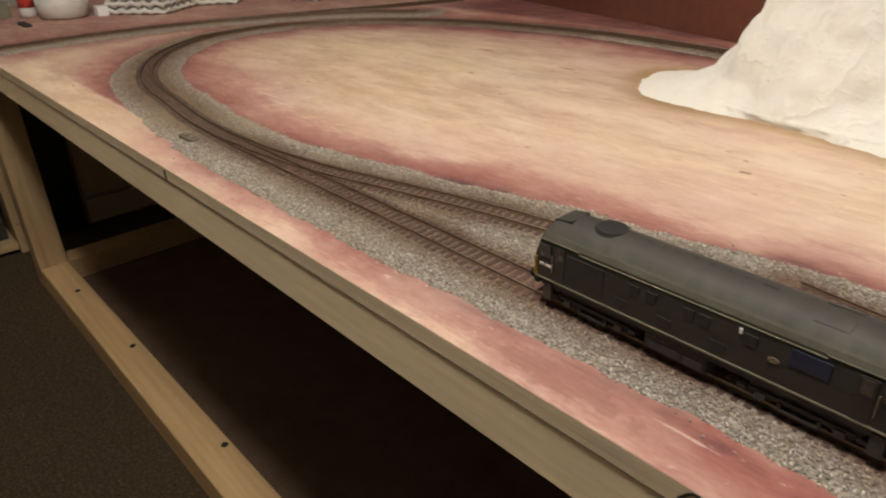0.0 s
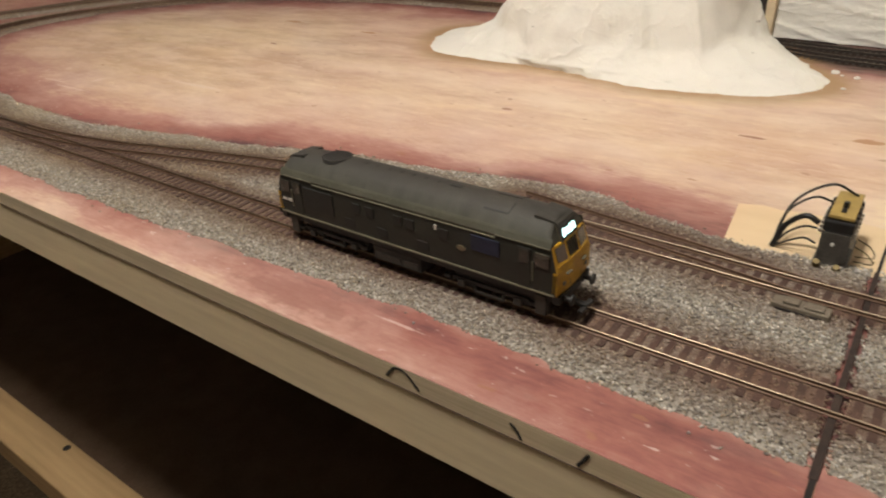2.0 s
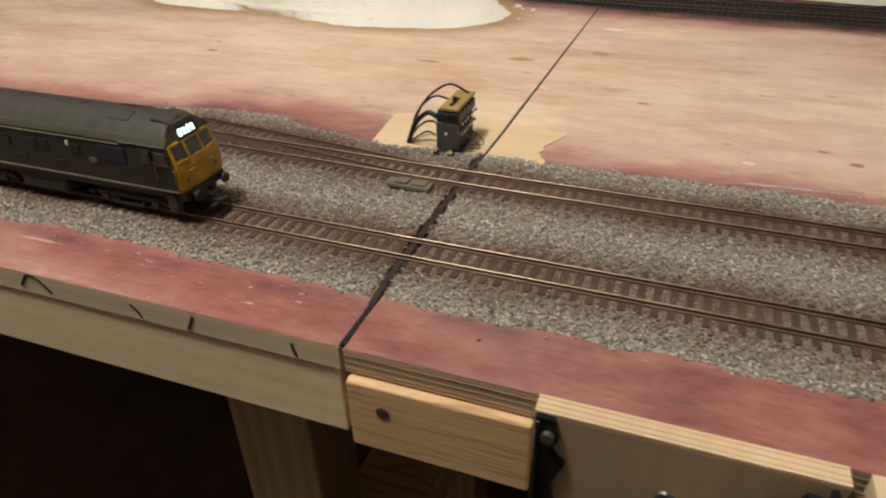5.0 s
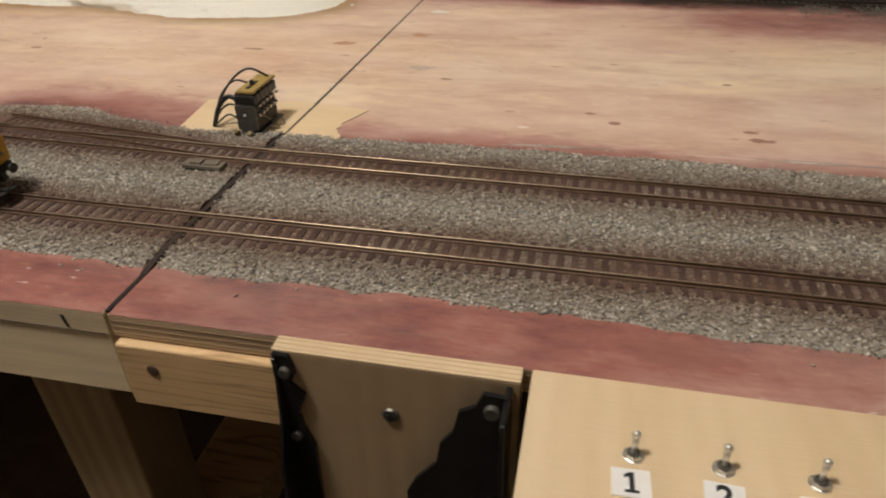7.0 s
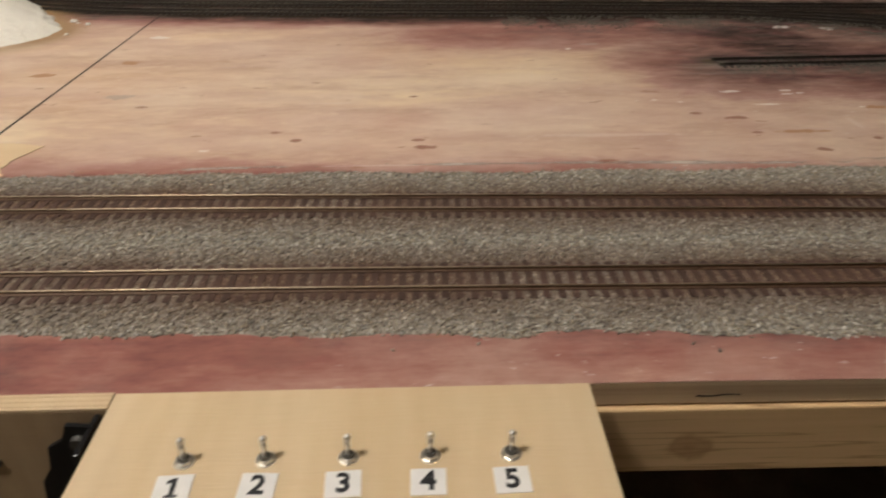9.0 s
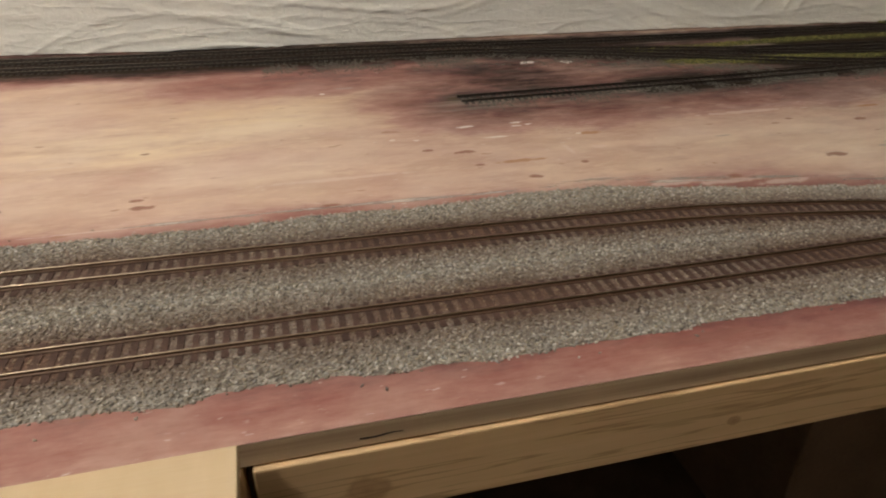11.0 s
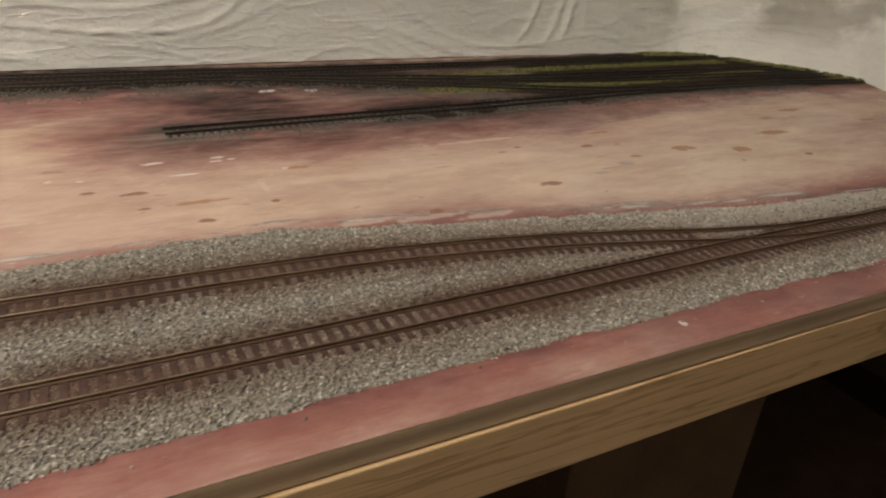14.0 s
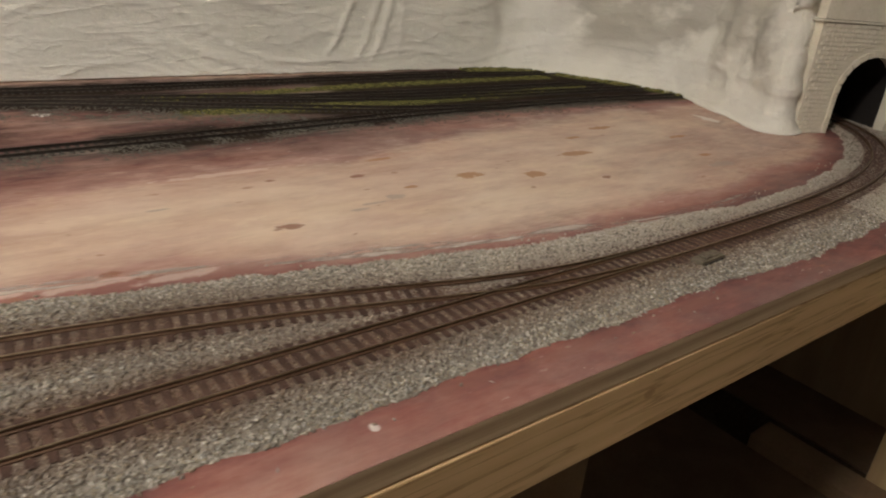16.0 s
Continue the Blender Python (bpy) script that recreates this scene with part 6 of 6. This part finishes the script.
    tank = part("fuel_tank", box(-0.022, 0.012, -0.0158, 0.0158, 0.0030, 0.0124, 0.0006), M_under, lo, "dark fuel and battery box")
    for sgn in (-1, 1):
        part("tank_door", box(-0.020, -0.002, sgn * 0.0158 - 0.0004, sgn * 0.0158 + 0.0004, 0.0040, 0.0084, 0.0002), M_undergrey, tank)
        part("tank_door", box(0.000, 0.010, sgn * 0.0158 - 0.0004, sgn * 0.0158 + 0.0004, 0.0040, 0.0084, 0.0002), M_undergrey, tank)
    for bx in (-0.055, 0.055):
        bg = part("bogie", box(bx - 0.021, bx + 0.021, -0.0100, 0.0100, 0.0060, 0.0122, 0.0005), M_under, lo, "black four-wheel bogie")
        for sgn in (-1, 1):
            bm = box(bx - 0.023, bx + 0.023, sgn * 0.0138 - 0.0008, sgn * 0.0138 + 0.0008, 0.0062, 0.0088, 0.0003)
            part("side_frame", bm, M_under, bg)
            part("equaliser_beam", box(bx - 0.009, bx + 0.009, sgn * 0.0144 - 0.0008, sgn * 0.0144 + 0.0008, 0.0022, 0.0038, 0.0003), M_undergrey, bg)
            for k in (-1, 1):
                part("spring_hanger", box(bx + k * 0.0085 - 0.0008, bx + k * 0.0085 + 0.0008, sgn * 0.0142 - 0.0008, sgn * 0.0142 + 0.0008, 0.0024, 0.0070), M_under, bg)
                part("axle_box", box(bx + k * 0.0170 - 0.0024, bx + k * 0.0170 + 0.0024, sgn * 0.0146 - 0.0012, sgn * 0.0146 + 0.0012, 0.0034, 0.0076, 0.0005), M_undergrey, bg)
                part("brake_cylinder", cyl((bx + k * 0.0235, sgn * 0.0142, 0.0072), (k, 0, 0), 0.0016, 0.0016, 0.0040, 12), M_under, bg)
        for k in (-1, 1):
            for sgn in (-1, 1):
                bm = cyl((bx + k * 0.0170, sgn * 0.0072, 0.0073), (0, sgn, 0), 0.0073, 0.0071, 0.0024, 28)
                cyl((bx + k * 0.0170, sgn * 0.0064, 0.0073), (0, sgn, 0), 0.0081, 0.0081, 0.0008, 28, bm)
                part("wheel", bm, M_under, bg)
    low = {"bogie", "fuel_tank", "coupling", "coupling_bar", "guard_step"}
    for child in lo.children:
        if child.name.split(".")[0] not in low:
            child.location.z += UP
    return lo


locomotive()


# ---------------------------------------------------------------- control panel
def control_panel():
    cp = thing("control_panel", "pale birch plywood control panel carrying rows of toggle switches", "control panel")
    part("panel_board", box(0.1945, 0.3825, -0.165, -0.0065, TOP - 0.0022, TOP + 0.0068, 0.0006), M_birch, cp)
    part("panel_cleat", box(0.215, 0.362, -0.026, -0.0066, 0.868, TOP - 0.0024, 0.001), M_apron, cp)
    part("panel_side", box(0.1955, 0.2045, -0.150, -0.0262, 0.812, TOP - 0.0024, 0.001), M_birch, cp)
    part("panel_side", box(0.3725, 0.3815, -0.150, -0.0262, 0.812, TOP - 0.0024, 0.001), M_birch, cp)
    return cp


control_panel()
PANEL = TOP + 0.0068


def toggle():
    tg = thing("toggle_switch", "small nickel-plated toggle switch on the plywood control panel", "switch", "panel toggle switches")
    part("washer", cyl((0, 0, 0), (0, 0, 1), 0.0054, 0.0052, 0.0006, 28), M_chrome, tg, "nickel washer")
    part("nut", cyl((0, 0, 0.0007), (0, 0, 1), 0.0046, 0.0043, 0.0015, 6), M_chrome, tg)
    part("bushing", cyl((0, 0, 0.0022), (0, 0, 1), 0.0032, 0.0029, 0.0012, 20), M_greymetal, tg, "dull threaded bushing")
    ax = Vector((0.01, 0.16, 1)).normalized()
    bm = cyl((0, 0, 0.0032), ax, 0.0013, 0.0019, 0.0095, 16)
    bmesh.ops.create_uvsphere(bm, u_segments=14, v_segments=10, radius=0.0021, matrix=Matrix.Translation(Vector((0, 0, 0.0032)) + ax * 0.0096))
    part("lever", bm, M_chrome, tg, "rounded chrome lever", True)
    return tg


first = toggle()
first.location, first.scale = (0.2315, -0.0415, PANEL), (0.68, 0.68, 0.72)
XS = (0.2315, 0.2600, 0.2890, 0.3180, 0.3468)
for k, x in enumerate(XS):
    if k:
        copy_thing(first, pose(x, -0.0415, PANEL, 0, 0, random.uniform(-6, 6)))
for x in XS:
    copy_thing(first, pose(x - 0.001, -0.0735, PANEL, 0, 0, random.uniform(-6, 6)))


def number_label(text, x, y, turn):
    lb = thing("number_label", "white paper label with black number %s below a switch" % text, "label", "switch number labels", at=(x, y, PANEL))
    lb.rotation_euler = (0, 0, radians(turn))
    part("paper", box(-0.0062, 0.0062, -0.0054, 0.0054, 0.0, 0.0004), M_label, lb)
    if text == "1":
        dg = part("digit", prism([(-0.0020, -0.0039), (0.0024, -0.0039), (0.0024, -0.0029), (0.0010, -0.0029), (0.0010, 0.0039), (-0.0003, 0.0039), (-0.0022, 0.0029), (-0.0022, 0.0016), (-0.0006, 0.0023), (-0.0006, -0.0029), (-0.0020, -0.0029)], 0.00045, 0.00065, "z"), M_ink, lb)
        return lb
    cu = bpy.data.curves.new("digit", "FONT")
    cu.body, cu.size, cu.align_x, cu.align_y, cu.extrude, cu.offset = text, 0.0108, "CENTER", "CENTER", 0.0001, 0.00030
    ob = new("digit_curve", cu)
    bpy.context.view_layer.update()
    me = bpy.data.meshes.new_from_object(ob.evaluated_get(bpy.context.evaluated_depsgraph_get()))
    bpy.data.objects.remove(ob)
    me.materials.clear()
    me.materials.append(M_ink)
    dg = new("digit", me)
    dg.parent = lb
    dg.location = (0, 0.0, 0.00055)
    return lb


for k, x in enumerate(XS):
    number_label(str(k + 1), x - 0.0008, -0.0528, random.uniform(-3, 3))

# ---------------------------------------------------------------- folding bracket plate
pl = thing("bracket_plate", "aged plywood plate screwed to the baseboard front for folding brackets", "plywood plate")
part("plate_board", box(0.0855, 0.1905, -0.0090, -0.0002, 0.70, TOP - 0.0004, 0.0004), M_plate, pl)
part("plate_edge", box(0.0855, 0.1905, -0.0090, -0.0002, TOP - 0.0003, TOP + 0.0012, 0.0003), M_birch, pl, "pale sawn top edge")
for k in range(3):
    part("veneer_line", box(0.0857, 0.1903, -0.0077 + k * 0.0027, -0.0072 + k * 0.0027, TOP + 0.0011, TOP + 0.0014), M_ply, pl)
sc = part("screw", cyl((0.136, -0.0089, 0.872), (0, -1, 0), 0.0040, 0.0034, 0.0012, 20), M_greymetal, pl, "dull cross-head screw")
part("screw_slot", box(0.1335, 0.1385, -0.0104, -0.0099, 0.8714, 0.8726), M_gap, sc)
part("screw_slot", box(0.1354, 0.1366, -0.0105, -0.0100, 0.8695, 0.8745), M_gap, sc)


def bracket(x, mirror, label):
    """A folding shelf bracket hanging down: stepped steel plate with a turned flange and bolts."""
    br = thing("folding_bracket", label, "bracket", "folding brackets")
    if mirror:
        o = [(0.187, 0.899), (0.177, 0.900), (0.1735, 0.892), (0.167, 0.888), (0.1645, 0.876), (0.159, 0.868), (0.157, 0.855), (0.147, 0.842), (0.143, 0.833), (0.143, 0.72), (0.187, 0.72)]
        part("plate", prism(o, -0.0205, -0.0185, "y"), M_blackmetal, br)
        part("flange", box(0.1850, 0.1875, -0.034, -0.0126, 0.72, 0.8985, 0.0006), M_blackmetal, br)
        for z in (0.8915, 0.79):
            part("bolt", cyl((0.1805, -0.0204, z), (0, -1, 0), 0.0034, 0.0030, 0.0024, 20), M_greymetal, br, "dull steel bolt head")
    else:
        part("flange", box(0.0866, 0.0885, -0.0165, -0.0126, 0.72, 0.899, 0.0006), M_blackmetal, br)
        o = [(0.0866, 0.9005), (0.0935, 0.9000), (0.0955, 0.890), (0.0925, 0.884), (0.0985, 0.878), (0.0940, 0.866), (0.0955, 0.856), (0.0990, 0.846), (0.0975, 0.80), (0.0985, 0.72), (0.0866, 0.72)]
        part("plate", prism(o, -0.0150, -0.0127, "y"), M_blackmetal, br)
        part("fin", prism([(-0.0151, 0.893), (-0.0151, 0.72), (-0.047, 0.72), (-0.042, 0.79), (-0.030, 0.815), (-0.026, 0.842), (-0.0185, 0.868)], 0.0866, 0.0880, "x"), M_blackmetal, br)
        for z in (0.8915, 0.853):
            part("bolt", cyl((0.0915, -0.0149, z), (0, -1, 0), 0.0028, 0.0025, 0.0022, 20), M_greymetal, br, "dull steel bolt head")
    br.location.y = 0.0036
    return br


bracket(0.09, False, "black enamelled steel folding bracket hanging on the plywood plate")
bracket(0.18, True, "black stepped steel folding bracket with a steel bolt")

# ---------------------------------------------------------------- point motor on its bare patch
for outline in ([(-0.086, 0.254), (-0.080, 0.196), (-0.0002, 0.196), (0.0010, 0.2585), (-0.018, 0.262), (-0.030, 0.2595), (-0.047, 0.2612), (-0.060, 0.2570), (-0.072, 0.2590)], [(0.0016, 0.196), (0.041, 0.196), (0.040, 0.206), (0.0375, 0.208), (0.0335, 0.216), (0.036, 0.221), (0.034, 0.226), (0.046, 0.252), (0.022, 0.2575), (0.0030, 0.2582)]):
    tagged(part("bare_patch", prism(outline, TOP + 0.0001, TOP + 0.0005, "z"), M_bare), "bare unpainted plywood patch left by masking beside the track", "bare wood", kind="structure")
pm = thing("point_motor", "grey and black point motor with tan plate and looping wires", "point motor")
part("front_plate", prism([(-0.0300, TOP + 0.0045), (-0.0268, TOP + 0.0045), (-0.0262, TOP + 0.0012), (-0.0192, TOP + 0.0012), (-0.0186, TOP + 0.0045), (-0.0155, TOP + 0.0045), (-0.0155, TOP + 0.0215), (-0.0300, TOP + 0.0215)], 0.1950, 0.1966, "y"), M_greymetal, pm, "grey sheet-metal front plate")
part("base_bracket", box(-0.0290, -0.0165, 0.1967, 0.2300, TOP + 0.0024, TOP + 0.0200, 0.0008), M_undergrey, pm)
part("base_foot", box(-0.0315, -0.0140, 0.189, 0.2330, TOP + 0.0005, TOP + 0.0022, 0.0004), M_greymetal, pm)
part("coil_block", box(-0.0302, -0.0150, 0.1955, 0.2315, TOP + 0.0217, TOP + 0.0285, 0.0012), M_blackplastic, pm, "black coil block")
for k in range(5):
    part("coil_fin", box(-0.0305, -0.0147, 0.1990 + k * 0.0066, 0.2006 + k * 0.0066, TOP + 0.0222, TOP + 0.0290, 0.0003), M_blackplastic, pm)
part("terminal_plate", box(-0.0288, -0.0160, 0.1975, 0.2335, TOP + 0.0292, TOP + 0.0312, 0.0004), M_tan, pm, "tan terminal plate")
part("plate_slot", box(-0.0238, -0.0212, 0.2030, 0.2180, TOP + 0.0311, TOP + 0.0318, 0.0002), M_blackplastic, pm)
part("plate_screw", cyl((-0.0225, 0.2105, TOP + 0.0315), (0, 0, 1), 0.0017, 0.0014, 0.0032, 12), M_blackplastic, pm)
part("switch_spot", cyl((-0.0235, 0.1951, TOP + 0.0150), (0, -1, 0), 0.0010, 0.0009, 0.0008, 14), M_white, pm, "small bright white stud")
for x, z in ((-0.0285, 0.004), (-0.0185, 0.003)):
    part("terminal_screw", cyl((x, 0.1895, TOP + z), (0, -0.6, 1), 0.0022, 0.0017, 0.0030, 14), M_brass, pm, "brass terminal screw")
for k in range(6):
    y = 0.1985 + k * 0.0056
    part("side_lug", box(-0.0166, -0.0138, y, y + 0.0020, TOP + 0.0130, TOP + 0.0152, 0.0003), M_chrome, pm)
    part("side_lug", box(-0.0152, -0.0135, y + 0.0014, y + 0.0036, TOP + 0.0196, TOP + 0.0214, 0.0003), M_chrome, pm)
    part("side_lug", box(-0.0325, -0.0300, y, y + 0.0020, TOP + 0.0192, TOP + 0.0212, 0.0003), M_chrome, pm)
hole = (-0.0545, 0.2050, TOP + 0.001)
for a, b, top, r in (((-0.019, 0.229, TOP + 0.0315), (-0.050, 0.222), 0.037, 0.0008), ((-0.030, 0.219, TOP + 0.0295), (-0.0515, 0.215), 0.031, 0.0007),
                     ((-0.033, 0.207, TOP + 0.0205), (-0.0500, 0.208), 0.023, 0.0017), ((-0.033, 0.200, TOP + 0.0205), (-0.0480, 0.204), 0.019, 0.0007),
                     ((-0.032, 0.198, TOP + 0.0120), (-0.0460, 0.202), 0.013, 0.0006)):
    pts = smooth_line([a, (a[0] * 0.55 + b[0] * 0.45, (a[1] + b[1]) / 2, TOP + top), (b[0], b[1], TOP + top * 0.62), hole], 0.002)
    part("wire", tube(pts, r, 7), M_wire, pm, "black insulated wire", True)
for k in range(2):
    pts = smooth_line([(-0.0130, 0.200 + k * 0.01, TOP + 0.014), (-0.006, 0.201 + k * 0.01, TOP + 0.010), (-0.003, 0.203 + k * 0.008, TOP + 0.004), (-0.012, 0.204 + k * 0.006, TOP + 0.003)], 0.002)
    part("wire", tube(pts, 0.0004, 6), M_brass, pm, "thin bare wire", True)


def point_cover(x, y, turn, length):
    pc = thing("point_lever_cover", "grey-brown plastic lever housing beside a turnout in the ballast", "point lever", "point lever covers", at=(x, y, TOP + 0.0026))
    pc.rotation_euler = (0, 0, radians(turn))
    h = length / 2
    part("housing", box(-h, h, -0.0045, 0.0045, -0.0012, 0.0030, 0.0006), M_cover, pc)
    part("ridge", box(-h * 0.6, -h * 0.05, -0.0032, 0.0032, 0.0031, 0.0045, 0.0004), M_cover, pc)
    part("ridge", box(h * 0.15, h * 0.8, -0.0032, 0.0032, 0.0031, 0.0042, 0.0004), M_cover, pc)
    part("slot", box(-h * 0.8, h * 0.8, -0.0053, -0.0046, 0.0000, 0.0010), M_gap, pc)
    return pc


point_cover(-0.0265, 0.1405, -1, 0.027)
point_cover(1.080, 0.0445, 2, 0.026)
point_cover(-0.785, 0.052, 2, 0.030)

# ---------------------------------------------------------------- clutter at the far end
def lathe(profile, seg=40):
    bm = bmesh.new()
    rows = [[bm.verts.new((r * math.cos(2 * math.pi * k / seg), r * math.sin(2 * math.pi * k / seg), z)) for k in range(seg)] for r, z in profile]
    for p, q in zip(rows, rows[1:]):
        for k in range(seg):
            bm.faces.new((p[k], p[(k + 1) % seg], q[(k + 1) % seg], q[k]))
    bm.faces.new(rows[0][::-1]), bm.faces.new(rows[-1])
    return bm


tub = thing("plastic_tub", "white round plastic tub with a blue-grey band standing on the baseboard", "tub", at=(-1.90, 0.245, TOP))
part("tub_body", lathe([(0.044, 0.0), (0.051, 0.004), (0.055, 0.025), (0.056, 0.048)]), M_tub, tub, "", True)
part("tub_band", lathe([(0.0565, 0.048), (0.0572, 0.052), (0.0572, 0.088), (0.054, 0.092)]), M_tublid, tub, "blue-grey band", True)


def egg_tray(parent, z, seed):
    bm = bmesh.new()
    n = 24
    rows = []
    for j in range(n + 1):
        row = []
        for i in range(n + 1):
            x, y = (i / n - 0.5) * 0.15, (j / n - 0.5) * 0.15
            h = 0.009 * (math.sin(i / n * 5 * 2 * math.pi) * math.sin(j / n * 5 * 2 * math.pi)) + 0.002 * noise.noise((x * 60, y * 60, seed))
            row.append(bm.verts.new((x, y, z + 0.011 + h)))
        rows.append(row)
    for a, b in zip(rows, rows[1:]):
        for k in range(n):
            bm.faces.new((a[k], a[k + 1], b[k + 1], b[k]))
    r = bmesh.ops.extrude_face_region(bm, geom=bm.faces[:])
    for v in r["geom"]:
        if isinstance(v, bmesh.types.BMVert):
            v.co.z -= 0.0075
    bmesh.ops.recalc_face_normals(bm, faces=bm.faces)
    return part("tray", bm, M_pulp, parent, "", True)


for x, y, turn, count, s in ((-1.835, 0.425, 38, 5, 1.0), (-1.86, 0.60, 52, 4, 0.9), (-1.72, 0.80, 20, 2, 0.9)):
    st = thing("egg_tray_stack", "stack of off-white moulded pulp egg trays on the baseboard", "egg trays", "egg tray stacks", at=(x, y, TOP))
    st.rotation_euler, st.scale = (0, 0, radians(turn)), (s, s, 1)
    for k in range(count):
        egg_tray(st, k * 0.0165, k * 3.3 + x)

bt = thing("glue_bottle", "small white bottle with a red cap beside the plastic tub", "bottle", at=(-1.99, 0.19, TOP))
part("bottle", lathe([(0.016, 0.0), (0.018, 0.003), (0.018, 0.018), (0.016, 0.02)], 24), M_tub, bt, "", True)
part("cap", lathe([(0.017, 0.0203), (0.017, 0.05), (0.010, 0.055)], 24), M_redcap, bt, "red cap", True)
tagged(part("small_carton", box(-2.035, -1.995, 0.125, 0.155, TOP, TOP + 0.035, 0.001), M_cream), "small yellowish carton standing by the tub", "carton")
tagged(part("paper_box", box(-1.865, -1.84, 0.30, 0.325, TOP, TOP + 0.022, 0.001), M_label), "small white paper box beside the tub", "box")
tagged(part("wood_offcut", box(-1.86, -1.80, 0.135, 0.150, TOP, TOP + 0.006, 0.001), M_dark), "dark wooden offcut lying on the baseboard", "offcut")

# bookcase beyond the end of the layout, facing along it
bk = thing("bookcase", "low pine bookcase with dark books beyond the layout", "bookcase")
part("case_side", box(-2.22, -1.95, 0.010, 0.040, FLOOR, 0.82, 0.002), M_leg, bk)
part("case_side", box(-2.22, -1.95, -0.60, -0.57, FLOOR, 0.82, 0.002), M_leg, bk)
part("case_back", box(-2.235, -2.221, -0.60, 0.040, FLOOR, 0.82, 0.002), M_dark, bk)
for z in (FLOOR + 0.012, 0.545, 0.80):
    part("case_shelf", box(-2.22, -1.952, -0.569, 0.009, z, z + 0.020, 0.002), M_leg, bk)
for k in range(18):
    y = -0.565 + k * 0.0315
    h = 0.085 + 0.012 * ((k * 7) % 4)
    tagged(part("book", box(-2.19, -1.972 - 0.008 * (k % 3), y, y + 0.027, FLOOR + 0.0322, FLOOR + 0.0322 + h, 0.001), M_dark if k % 5 else M_label), "dark worn book standing in the bookcase" if k % 5 else "white book standing in the bookcase", "book", "books in the bookcase")

# cupboard and black case in the dark under the far end of the layout
cb = thing("drawer_cabinet", "dim brown wooden drawer cabinet under the end of the layout", "cabinet")
part("body", box(-2.30, -2.012, 0.19, 0.78, FLOOR, 0.86, 0.002), M_plate, cb)
for z0, z1 in ((FLOOR + 0.008, 0.421), (0.431, 0.63), (0.64, 0.85)):
    part("drawer_front", box(-2.0118, -1.998, 0.195, 0.775, z0, z1, 0.002), M_plate, cb)
tagged(part("black_case", box(-2.25, -1.985, 0.060, 0.182, FLOOR, 0.80, 0.006), M_blackplastic), "tall black plastic case beside the drawer cabinet", "case")

# ceiling lamp over the operator's side
cl = thing("ceiling_lamp", "plain paper drum lampshade hanging from the ceiling", "ceiling lamp", at=(-0.36, -0.22, 2.2))
bm = bmesh.new()
rows = [[bm.verts.new((0.17 * math.cos(2 * math.pi * k / 48), 0.17 * math.sin(2 * math.pi * k / 48), z)) for k in range(48)] for z in (-0.02, 0.16)]
for k in range(48):
    bm.faces.new((rows[0][k], rows[0][(k + 1) % 48], rows[1][(k + 1) % 48], rows[1][k]))
part("shade", bm, M_shadepaper, cl, "", True)
part("flex", cyl((0, 0, 0.08), (0, 0, 1), 0.003, 0.003, 0.47, 8), M_white, cl)
